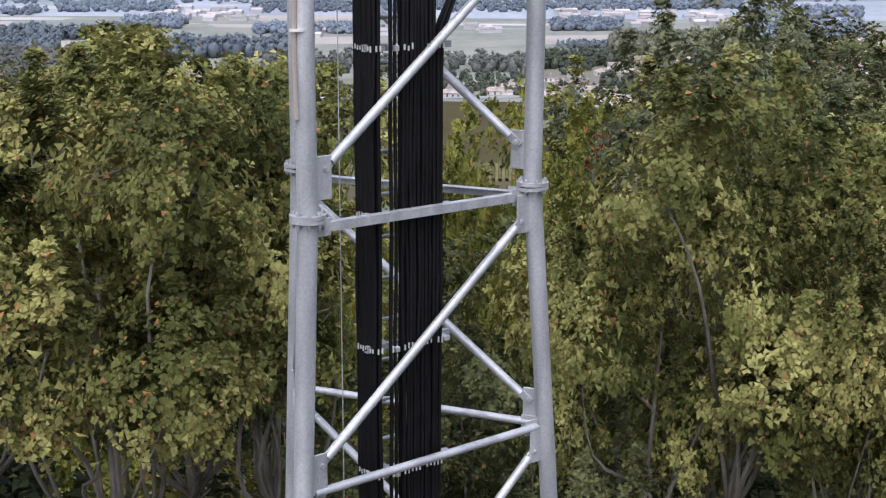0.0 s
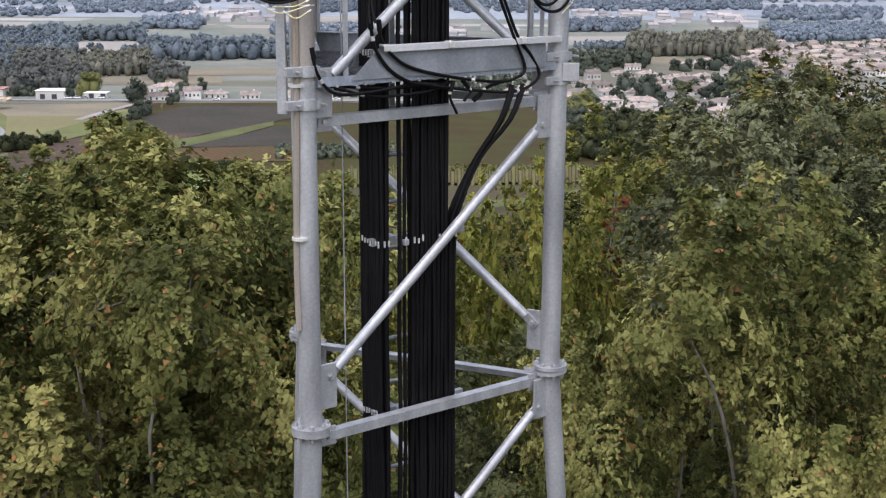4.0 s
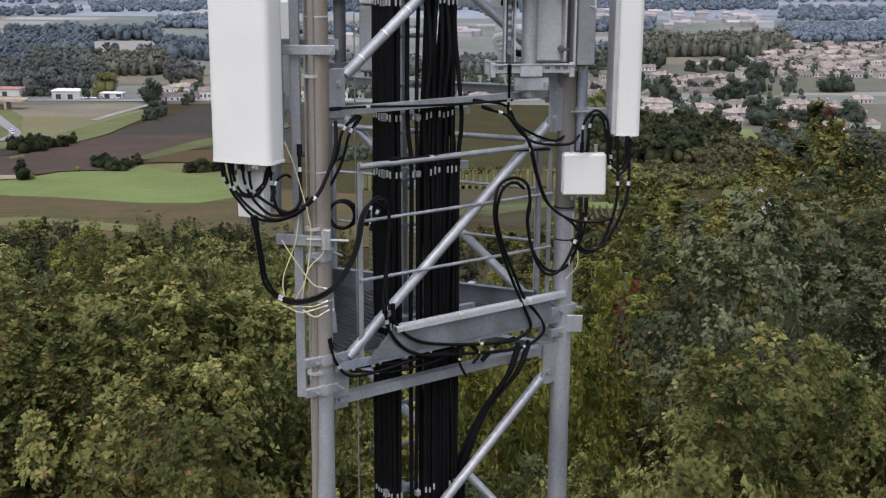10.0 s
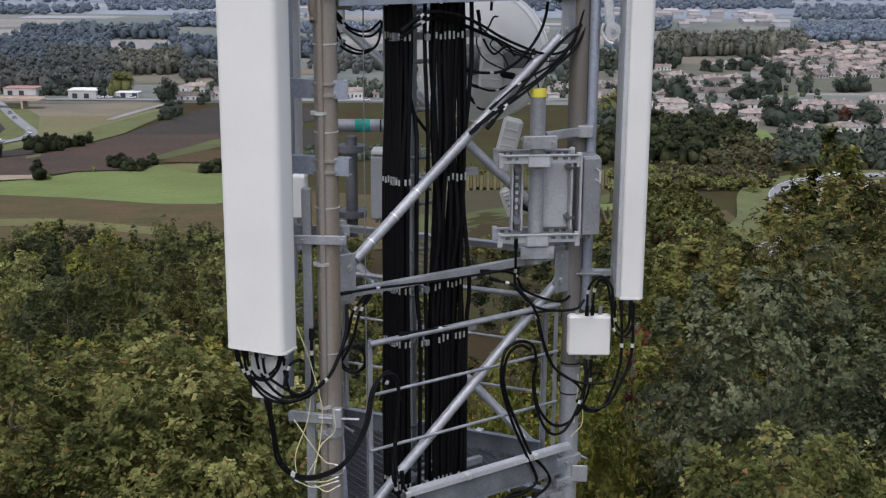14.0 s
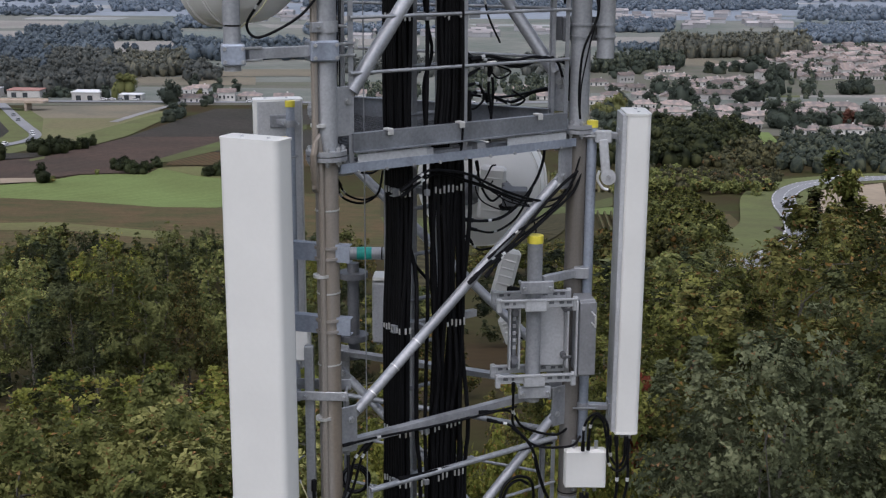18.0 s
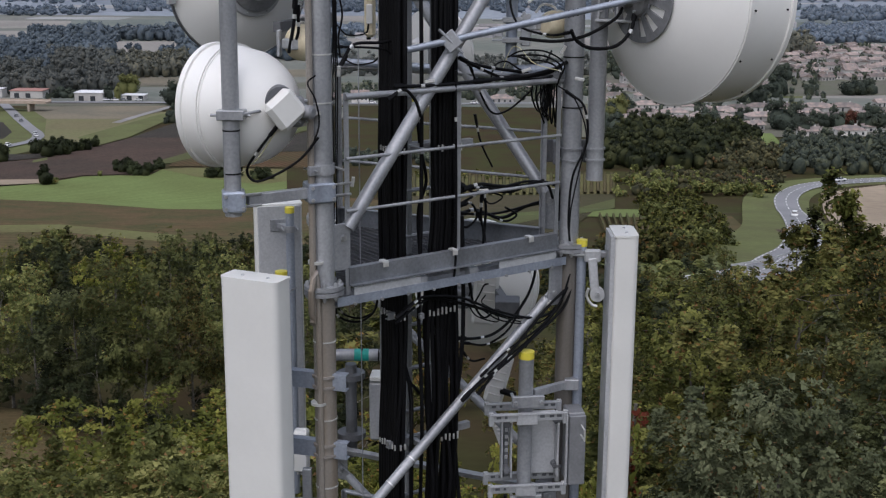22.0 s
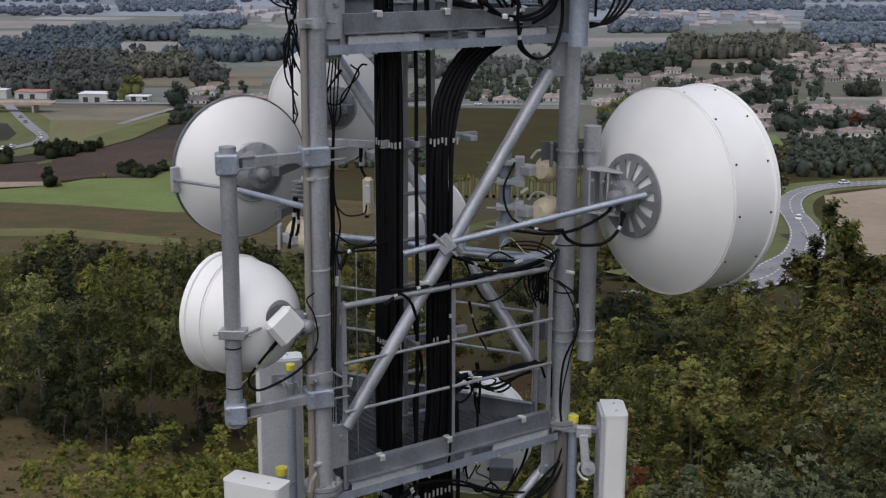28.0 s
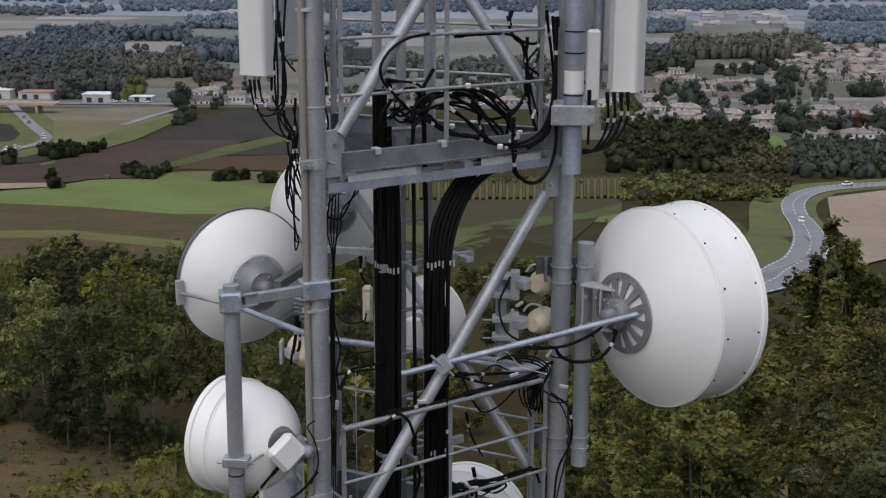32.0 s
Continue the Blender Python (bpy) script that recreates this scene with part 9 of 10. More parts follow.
jumper([(-0.83,6.85,19.543), (-0.829,6.832,19.426), (-0.824,6.815,19.309), (-0.828,6.798,19.253), (-0.874,6.78,19.197)], 0.011)
jumper([(-1.058,6.72,19.19), (-1.035,6.74,18.997), (-1.013,6.76,18.826), (-0.921,6.78,18.733), (-0.804,6.8,18.722), (-0.664,6.84,18.785), (-0.553,6.95,18.952), (-0.515,7.05,19.147), (-0.458,7.12,19.225), (-0.417,7.14,19.19), (-0.389,7.14,19.08), (-0.401,7.13,18.913), (-0.42,7.1,18.699), (-0.415,7.08,18.601)], 0.0095)
jumper([(-1.044,6.72,19.19), (-1.021,6.74,18.997), (-0.998,6.76,18.841), (-0.92,6.78,18.748), (-0.804,6.8,18.737), (-0.664,6.84,18.801), (-0.568,6.95,18.952), (-0.53,7.05,19.147), (-0.458,7.12,19.21), (-0.402,7.14,19.19), (-0.389,7.14,19.08), (-0.401,7.13,18.913), (-0.405,7.1,18.7), (-0.385,7.08,18.602)], 0.0095)
jumper([(-0.419,7.115,18.619), (-0.407,7.124,18.535), (-0.388,7.139,18.456), (-0.317,7.196,18.348), (-0.212,7.28,18.277), (-0.103,7.366,18.255)], 0.0115)
jumper([(-0.374,7.144,18.607), (-0.362,7.154,18.516), (-0.304,7.2,18.426), (-0.198,7.284,18.352), (0.035,7.47,18.284), (0.265,7.653,18.245), (0.361,7.729,18.258), (0.417,7.773,18.313), (0.349,7.719,18.491), (0.272,7.658,18.691), (0.212,7.61,18.882), (0.184,7.588,19.039), (0.207,7.606,19.196), (0.292,7.674,19.239), (0.376,7.741,19.187), (0.396,7.757,19.062), (0.384,7.747,18.959), (0.417,7.774,18.782), (0.511,7.848,18.644), (0.618,7.934,18.633), (0.693,7.993,18.739), (0.733,8.025,18.965)], 0.0105)
jumper([(-0.104,7.378,18.25), (0.106,7.545,18.209), (0.311,7.708,18.18), (0.43,7.803,18.196), (0.502,7.86,18.261), (0.457,7.824,18.371), (0.372,7.757,18.492), (0.302,7.701,18.668), (0.234,7.647,18.854), (0.198,7.619,19.029), (0.229,7.643,19.17), (0.3,7.699,19.206), (0.358,7.746,19.162)], 0.0105)
earth_wire([(-0.829,6.8,19.215), (-0.857,6.8,19.04), (-0.921,6.8,18.862), (-0.921,6.8,18.741)], 0.005)
earth_wire([(-0.793,6.8,19.234), (-0.773,6.8,19.092), (-0.801,6.8,18.865), (-0.854,6.8,18.749)], 0.005)
earth_wire([(-0.71,6.8,19.093), (-0.709,6.8,18.993), (-0.788,6.8,18.903), (-0.825,6.8,18.75)], 0.005)
earth_wire([(-0.916,6.8,19.039), (-0.836,6.8,18.915), (-0.766,6.8,18.821), (-0.713,6.8,18.803)], 0.005)
earth_wire([(-0.853,6.8,18.698), (-0.768,6.8,18.7), (-0.708,6.8,18.724)], 0.005)
earth_wire([(-0.913,6.8,18.697), (-0.829,6.8,18.666), (-0.708,6.8,18.701)], 0.005)
earth_wire([(-0.805,6.8,18.667), (-0.757,6.8,18.642), (-0.699,6.8,18.673)], 0.005)
earth_wire([(-0.892,6.8,19.557), (-0.848,6.8,19.436), (-0.793,6.8,19.234)], 0.005)
earth_wire([(0.648,7.72,19.003), (0.645,7.72,18.851), (0.634,7.72,18.728)], 0.005)
earth_wire([(0.663,7.72,18.958), (0.683,7.72,18.791), (0.678,7.72,18.699), (0.629,7.72,18.636)], 0.005)
jumper([(0.897,7.8,19.459), (0.908,7.78,19.227), (0.895,7.76,19.041), (0.813,7.74,18.825), (0.719,7.72,18.787), (0.642,7.7,18.865)], 0.0105)
jumper([(0.957,7.8,19.459), (0.974,7.78,19.228), (0.942,7.76,19.041), (0.84,7.74,18.839), (0.732,7.72,18.801), (0.648,7.7,18.872)], 0.0105)
jumper([(0.692,7.78,19.386), (0.7,7.78,19.545), (0.764,7.78,19.622), (0.832,7.78,19.566), (0.846,7.78,19.46)], 0.009)
jumper([(0.727,7.8,19.384), (0.736,7.8,19.53), (0.773,7.8,19.597), (0.814,7.8,19.557), (0.835,7.8,19.458)], 0.009)
jumper([(0.842,7.78,19.46), (0.851,7.78,19.307), (0.91,7.78,19.247), (0.963,7.78,19.308), (0.974,7.78,19.461)], 0.009)
jumper([(0.857,7.8,19.458), (0.868,7.8,19.331), (0.913,7.8,19.271), (0.949,7.8,19.325), (0.95,7.8,19.459)], 0.009)
jumper([(0.117,7.5,19.671), (0.168,7.528,19.649), (0.259,7.555,19.609), (0.378,7.582,19.46), (0.436,7.61,19.247), (0.506,7.638,19.085), (0.629,7.665,18.998), (0.778,7.692,18.977), (0.886,7.72,19.0)], 0.009)
jumper([(0.256,7.5,19.897), (0.257,7.55,19.731), (0.266,7.6,19.599), (0.394,7.65,19.458), (0.606,7.7,19.435), (0.674,7.75,19.482)], 0.009)
jumper([(0.265,7.55,19.604), (0.365,7.584,19.485), (0.422,7.618,19.272), (0.493,7.652,19.095), (0.644,7.686,18.97), (0.689,7.72,18.882)], 0.009)
jumper([(0.691,7.74,19.103), (0.689,7.706,18.967), (0.641,7.671,18.81), (0.569,7.637,18.693), (0.488,7.603,18.686), (0.417,7.569,18.801), (0.373,7.534,19.008), (0.388,7.5,19.159)], 0.01)
jumper([(0.724,7.74,19.103), (0.722,7.74,18.961), (0.692,7.74,18.837), (0.647,7.74,18.754)], 0.009)
jumper([(-0.669,6.941,19.726), (-0.524,7.057,19.723), (-0.35,7.195,19.71), (-0.139,7.363,19.697), (0.114,7.564,19.69), (0.279,7.695,19.688)], 0.008)
jumper([(-0.383,7.195,19.423), (-0.171,7.364,19.41), (0.117,7.592,19.404), (0.387,7.807,19.382), (0.51,7.905,19.371)], 0.009)
jumper([(0.088,7.543,20.544), (0.197,7.63,20.663), (0.356,7.757,20.844), (0.502,7.873,20.997), (0.619,7.966,21.089)], 0.01)
jumper([(-0.371,7.217,21.105), (-0.294,7.278,21.158), (-0.217,7.34,21.194), (-0.022,7.494,21.146), (0.182,7.657,21.023), (0.408,7.837,20.929), (0.55,7.95,20.958), (0.645,8.025,21.101)], 0.009)
jumper([(-0.375,7.265,21.063), (-0.286,7.335,21.124), (-0.185,7.416,21.161), (-0.035,7.535,21.105), (0.109,7.65,21.035), (0.283,7.788,20.942), (0.436,7.91,20.918)], 0.008)
jumper([(-0.004,7.471,20.525), (0.091,7.546,20.597), (0.286,7.701,20.719), (0.448,7.83,20.843), (0.598,7.949,20.971), (0.651,7.991,21.131), (0.655,7.995,21.244)], 0.01)
jumper([(0.008,7.493,20.539), (0.103,7.568,20.617), (0.261,7.694,20.726), (0.385,7.793,20.804), (0.536,7.913,20.938), (0.623,7.982,21.094)], 0.008)
jumper([(-0.035,7.637,20.851), (0.062,7.714,20.829), (0.173,7.803,20.835), (0.285,7.892,20.913), (0.372,7.961,21.031), (0.411,7.992,21.141), (0.419,7.999,21.216)], 0.01)
jumper([(0.02,7.745,21.169), (0.046,7.766,21.03), (0.109,7.816,20.929), (0.183,7.875,20.965), (0.235,7.916,20.909)], 0.008)
jumper([(0.046,7.766,21.03), (0.082,7.795,21.089), (0.106,7.814,21.136), (0.131,7.833,21.14)], 0.006)
jumper([(-0.386,7.486,20.739), (-0.358,7.508,20.661), (-0.3,7.555,20.565), (-0.241,7.601,20.48), (-0.181,7.649,20.381)], 0.011)
jumper([(-0.882,8.4,21.099), (-0.773,8.4,20.999), (-0.662,8.4,20.979), (-0.581,8.4,21.047)], 0.009)
jumper([(-0.874,8.4,21.117), (-0.791,8.4,21.029), (-0.68,8.4,21.008), (-0.595,8.4,21.077)], 0.009)
jumper([(-0.047,7.539,21.771), (0.083,7.642,21.772), (0.25,7.775,21.724), (0.404,7.897,21.76), (0.546,8.01,21.703), (0.551,8.014,21.501)], 0.011)
jumper([(-0.041,7.556,21.818), (0.05,7.628,21.747), (0.182,7.733,21.762), (0.352,7.869,21.749), (0.456,7.952,21.764)], 0.009)
jumper([(0.089,7.685,21.732), (0.084,7.681,21.593), (0.101,7.695,21.482), (0.093,7.688,21.306)], 0.009)
jumper([(-0.405,7.165,22.345), (-0.332,7.222,22.387), (-0.273,7.269,22.324), (-0.244,7.293,22.23)], 0.01)
jumper([(-0.06,7.445,22.459), (-0.058,7.447,22.198), (-0.053,7.451,21.796), (-0.054,7.45,21.384), (-0.072,7.436,21.214)], 0.008)
jumper([(-0.377,7.2,22.407), (-0.2,7.34,22.397), (0.11,7.587,22.402), (0.339,7.769,22.41), (0.525,7.917,22.446)], 0.011)
jumper([(0.046,7.549,22.392), (0.239,7.702,22.408), (0.44,7.862,22.414), (0.577,7.971,22.472)], 0.013)
jumper([(0.01,7.648,22.488), (0.139,7.75,22.455), (0.34,7.91,22.411), (0.479,8.021,22.357), (0.448,7.996,22.187), (0.497,8.035,22.32)], 0.011)
jumper([(0.391,7.899,22.396), (0.369,7.882,22.296), (0.412,7.917,22.186), (0.452,7.948,22.284), (0.47,7.962,22.396)], 0.006)
jumper([(0.408,7.939,22.389), (0.397,7.93,22.266), (0.434,7.959,22.163), (0.466,7.985,22.287), (0.478,7.994,22.39)], 0.006)
jumper([(0.426,7.979,22.382), (0.426,7.979,22.236), (0.456,8.003,22.14), (0.481,8.022,22.291), (0.485,8.026,22.384)], 0.006)
jumper([(0.444,8.019,22.375), (0.455,8.027,22.205), (0.478,8.046,22.116), (0.495,8.059,22.294), (0.493,8.058,22.379)], 0.006)
jumper([(0.463,8.059,22.367), (0.485,8.076,22.174), (0.501,8.089,22.093), (0.51,8.097,22.298), (0.501,8.09,22.373)], 0.006)
jumper([(0.481,8.099,22.36), (0.515,8.126,22.142), (0.524,8.133,22.069), (0.525,8.134,22.301), (0.509,8.121,22.367)], 0.006)
jumper([(0.008,7.697,22.479), (0.074,7.75,22.302), (0.142,7.804,22.189), (0.242,7.883,22.201), (0.377,7.991,22.309)], 0.007)
jumper([(0.04,7.825,22.165), (0.075,7.853,22.003), (0.144,7.908,21.849)], 0.007)
jumper([(0.574,7.8,22.316), (0.676,7.8,22.232), (0.699,7.8,22.026), (0.621,7.8,21.815), (0.604,7.8,21.567), (0.615,7.8,21.424)], 0.008)
jumper([(0.958,7.75,22.86), (0.884,7.77,22.818), (0.837,7.79,22.74), (0.67,7.81,22.64), (0.499,7.83,22.605), (0.292,7.85,22.619)], 0.011)
jumper([(0.945,7.75,22.779), (0.919,7.72,22.674), (0.836,7.69,22.593), (0.7,7.66,22.581), (0.613,7.63,22.624), (0.577,7.6,22.686)], 0.012)
jumper([(0.579,7.65,22.67), (0.463,7.75,22.647), (0.29,7.85,22.692), (0.235,7.95,22.843), (0.301,8.05,22.999)], 0.008)
jumper([(0.224,7.85,22.509), (0.31,7.85,22.547), (0.449,7.85,22.543), (0.555,7.85,22.473), (0.523,7.85,22.369)], 0.006)
jumper([(0.244,7.88,22.51), (0.331,7.88,22.52), (0.45,7.88,22.512), (0.539,7.88,22.455), (0.524,7.88,22.359)], 0.006)
jumper([(0.265,7.91,22.512), (0.353,7.91,22.492), (0.451,7.91,22.48), (0.522,7.91,22.437), (0.525,7.91,22.349)], 0.006)
jumper([(0.286,7.94,22.514), (0.375,7.94,22.465), (0.452,7.94,22.448), (0.506,7.94,22.42), (0.525,7.94,22.338)], 0.006)
jumper([(0.307,7.97,22.516), (0.396,7.97,22.437), (0.454,7.97,22.416), (0.489,7.97,22.402), (0.526,7.97,22.328)], 0.006)
earth_wire([(0.197,7.85,22.435), (0.241,7.85,22.553), (0.292,7.85,22.565), (0.381,7.85,22.476), (0.521,7.85,22.435)], 0.004)
jumper([(-0.948,6.75,22.239), (-1.041,6.767,22.122), (-1.109,6.783,22.015), (-1.068,6.8,21.952), (-0.961,6.817,21.988), (-0.837,6.833,22.068), (-0.744,6.85,22.179)], 0.008)
earth_wire([(-0.954,6.78,22.217), (-1.044,6.78,22.084), (-1.14,6.78,21.999), (-1.155,6.78,21.949)], 0.005)
jumper([(-0.975,7.6,22.841), (-0.988,7.6,22.701), (-1.019,7.6,22.543)], 0.012)
jumper([(-0.965,7.62,22.801), (-0.965,7.62,22.661), (-0.998,7.62,22.59), (-1.014,7.62,22.625)], 0.01)
jumper([(-0.841,8.3,22.661), (-0.769,8.3,22.594), (-0.658,8.3,22.607), (-0.639,8.3,22.665)], 0.006)
jumper([(-0.838,8.2,22.499), (-0.722,8.2,22.426), (-0.612,8.2,22.435), (-0.568,8.2,22.467)], 0.006)
jumper([(-0.707,8.6,22.973), (-0.709,8.6,22.858), (-0.672,8.6,22.781), (-0.623,8.6,22.762)], 0.01)
jumper([(-0.723,7.039,21.693), (-0.706,7.053,22.032), (-0.706,7.053,22.435), (-0.69,7.065,22.695), (-0.69,7.065,23.049), (-0.675,7.077,23.33), (-0.7,7.058,23.52), (-0.68,7.074,23.746), (-0.686,7.069,24.062)], 0.0045)
jumper([(-0.717,7.083,21.674), (-0.703,7.094,22.016), (-0.699,7.096,22.421), (-0.69,7.104,22.683), (-0.69,7.104,23.039), (-0.677,7.114,23.322), (-0.688,7.105,23.511), (-0.671,7.119,23.74), (-0.674,7.116,24.057)], 0.0045)
jumper([(-0.71,7.126,21.654), (-0.699,7.135,21.999), (-0.693,7.14,22.406), (-0.689,7.143,22.671), (-0.689,7.143,23.029), (-0.679,7.151,23.315), (-0.676,7.153,23.503), (-0.662,7.164,23.733), (-0.663,7.164,24.052)], 0.0045)
jumper([(-0.703,7.17,21.635), (-0.695,7.176,21.983), (-0.686,7.183,22.391), (-0.688,7.182,22.659), (-0.688,7.182,23.02), (-0.681,7.187,23.307), (-0.664,7.201,23.494), (-0.653,7.21,23.727), (-0.651,7.211,24.048)], 0.0045)
cable_loop([(-0.261,7.368,24.085), (-0.231,7.392,24.171), (-0.11,7.488,24.214), (0.053,7.618,24.124), (0.144,7.691,24.038), (0.238,7.765,23.91), (0.32,7.83,23.847), (0.442,7.927,23.876), (0.536,8.002,24.019), (0.55,8.013,24.291), (0.52,7.99,24.613)], 0.01)
cable_loop([(-0.245,7.406,24.055), (-0.197,7.445,24.115), (-0.049,7.563,24.136), (0.143,7.716,24.048), (0.23,7.785,23.961), (0.279,7.823,23.861), (0.374,7.899,23.845), (0.497,7.997,23.937)], 0.009)
cable_loop([(0.276,7.693,24.073), (0.311,7.721,23.943), (0.32,7.728,23.835), (0.308,7.719,23.728), (0.405,7.796,23.649), (0.5,7.872,23.679), (0.553,7.913,23.811), (0.559,7.918,23.988), (0.543,7.906,24.166)], 0.01)
cable_loop([(-0.248,7.366,24.047), (-0.206,7.399,24.082), (-0.084,7.497,23.994), (0.107,7.648,23.924), (0.306,7.806,23.861), (0.455,7.925,23.904), (0.541,7.994,24.061)], 0.01)
cable_loop([(0.065,7.666,24.113), (0.076,7.675,24.21), (0.181,7.758,24.177), (0.275,7.833,24.076), (0.275,7.833,24.056)], 0.009)
cable_loop([(0.103,7.722,24.087), (0.131,7.744,23.951), (0.184,7.787,23.879), (0.278,7.861,23.911)], 0.008)
cable_loop([(-0.024,7.519,24.528), (0.267,7.75,24.521), (0.361,7.825,24.436), (0.392,7.849,24.263), (0.467,7.909,24.252)], 0.009)
cable_loop([(0.374,7.861,24.487), (0.371,7.858,24.302), (0.396,7.878,24.1), (0.44,7.913,23.947)], 0.008)
cable_loop([(0.467,7.96,24.574), (0.443,7.941,24.443), (0.377,7.889,24.339), (0.461,7.956,24.241), (0.474,7.966,23.995)], 0.008)
cable_loop([(-0.283,7.248,24.159), (-0.358,7.189,24.256), (-0.4,7.156,24.315), (-0.41,7.148,24.394), (-0.357,7.19,24.481), (-0.272,7.257,24.533), (-0.164,7.344,24.552)], 0.009)
cable_loop([(-0.26,7.394,24.061), (-0.337,7.333,24.15), (-0.326,7.342,24.23), (-0.249,7.403,24.248), (-0.205,7.439,24.175), (-0.227,7.421,24.094)], 0.009)
jumper([(-1.193,7.5,24.262), (-1.173,7.5,24.134), (-1.114,7.5,24.068), (-1.04,7.5,24.129), (-1.036,7.5,24.455), (-1.039,7.5,24.606)], 0.0065)
jumper([(-1.145,7.5,24.263), (-1.124,7.5,24.158), (-1.071,7.5,24.099), (-1.002,7.5,24.183), (-1.005,7.5,24.455), (-1.015,7.5,24.606)], 0.0065)
jumper([(-1.169,7.5,24.262), (-1.15,7.5,24.098), (-1.056,7.5,23.972), (-0.935,7.5,23.932)], 0.0065)
jumper([(-1.069,7.5,24.278), (-1.068,7.5,24.183), (-1.028,7.5,24.099), (-0.935,7.5,23.95)], 0.0065)
jumper([(-1.002,7.5,24.432), (-1.004,7.5,24.1), (-0.941,7.5,23.944), (-0.988,7.5,23.748), (-0.998,7.5,23.612)], 0.0065)
jumper([(-0.936,7.5,24.16), (-0.947,7.5,23.931), (-0.938,7.5,23.798), (-0.891,7.5,23.614)], 0.0065)
jumper([(-0.95,7.5,23.931), (-0.926,7.5,23.81), (-0.953,7.5,23.711), (-0.943,7.5,23.613)], 0.0065)
jumper([(-0.951,7.3,23.819), (-0.969,7.3,23.741), (-0.94,7.3,23.647), (-0.919,7.3,23.473), (-0.899,7.3,23.377)], 0.005)
jumper([(-0.932,7.3,23.82), (-0.944,7.3,23.741), (-0.93,7.3,23.647), (-0.92,7.3,23.409), (-0.899,7.3,23.377)], 0.005)
jumper([(-0.914,7.3,23.82), (-0.919,7.3,23.742), (-0.921,7.3,23.647), (-0.922,7.3,23.344), (-0.899,7.3,23.377)], 0.005)
jumper([(0.841,7.75,24.185), (0.852,7.75,24.053), (0.83,7.75,23.946), (0.773,7.75,23.858), (0.707,7.75,23.834)], 0.009)
jumper([(0.88,7.75,24.185), (0.889,7.75,24.053), (0.859,7.75,23.946), (0.786,7.75,23.858), (0.707,7.75,23.843)], 0.009)
jumper([(0.92,7.75,24.186), (0.926,7.75,24.054), (0.888,7.75,23.947), (0.8,7.75,23.859), (0.707,7.75,23.851)], 0.009)
jumper([(0.959,7.75,24.186), (0.963,7.75,24.054), (0.917,7.75,23.947), (0.813,7.75,23.859), (0.706,7.75,23.859)], 0.009)
jumper([(0.735,7.7,24.202), (0.738,7.7,24.031), (0.736,7.7,23.898)], 0.009)
jumper([(0.545,7.92,24.603), (0.545,7.92,24.365), (0.531,7.909,24.125), (0.508,7.89,23.937), (0.387,7.794,23.853)], 0.012)
cable_loop([(-0.205,7.502,24.085), (-0.134,7.559,24.192), (0.01,7.673,24.212), (0.16,7.793,24.119), (0.257,7.87,24.017), (0.308,7.911,23.897)], 0.011)
cable_loop([(-0.2,7.43,24.083), (-0.058,7.543,23.99), (0.089,7.66,23.932), (0.279,7.81,23.907), (0.475,7.966,23.951), (0.542,8.02,24.084)], 0.011)
cable_loop([(-0.233,7.378,24.115), (-0.093,7.489,24.142), (0.015,7.575,24.062), (0.089,7.634,23.982), (0.279,7.785,23.872), (0.455,7.925,23.916), (0.532,7.986,24.028)], 0.01)
cable_loop([(0.049,7.64,24.215), (0.16,7.729,24.181), (0.276,7.821,24.07), (0.362,7.889,24.151), (0.379,7.903,24.265), (0.366,7.893,24.417)], 0.008)
cable_loop([(0.086,7.683,24.128), (0.126,7.714,23.936), (0.202,7.775,23.882)], 0.008)
cable_loop([(-0.367,7.348,24.134), (-0.307,7.395,24.149), (-0.256,7.436,24.073), (-0.325,7.381,24.059), (-0.367,7.348,24.098)], 0.007)
cable_loop([(-0.386,7.359,24.294), (-0.24,7.474,24.261), (-0.205,7.502,24.177), (-0.31,7.419,24.092), (-0.37,7.371,24.114)], 0.008)
cable_loop([(0.454,7.976,24.414), (0.399,7.932,24.244), (0.422,7.95,24.108), (0.475,7.992,23.948)], 0.007)
cable_loop([(-0.396,7.376,24.293), (-0.38,7.389,24.185), (-0.431,7.348,24.079), (-0.416,7.36,23.804)], 0.012)
jumper([(-0.782,8.2,23.522), (-0.857,8.2,23.416), (-0.869,8.2,23.332), (-0.775,8.2,23.333), (-0.667,8.2,23.544), (-0.615,8.2,23.566)], 0.007)
jumper([(-0.719,8.2,23.565), (-0.668,8.2,23.503), (-0.774,8.2,23.375), (-0.787,8.2,23.248), (-0.819,8.2,23.184)], 0.006)
jumper([(-0.985,7.4,24.431), (-0.985,7.4,24.179), (-1.006,7.4,24.069), (-0.939,7.4,23.942), (-0.961,7.4,23.793), (-0.927,7.4,23.663), (-0.891,7.4,23.588)], 0.0055)
jumper([(-0.951,7.5,24.116), (-0.927,7.5,23.968), (-0.949,7.5,23.836), (-0.999,7.5,23.723), (-0.994,7.5,23.551), (-0.929,7.5,23.456)], 0.0055)
jumper([(-0.738,7.3,24.437), (-0.723,7.3,24.296), (-0.743,7.3,24.189), (-0.721,7.3,24.063), (-0.738,7.3,23.937)], 0.007)
cable_loop([(-0.683,7.122,23.091), (-0.676,7.128,22.945), (-0.651,7.148,22.793), (-0.671,7.132,22.67), (-0.663,7.138,22.562)], 0.006)
cable_loop([(-0.67,7.26,22.523), (-0.611,7.307,22.618), (-0.476,7.415,22.622), (-0.357,7.509,22.64)], 0.01)
cable_loop([(-0.706,7.232,22.614), (-0.476,7.414,22.589), (-0.417,7.461,22.549)], 0.007)
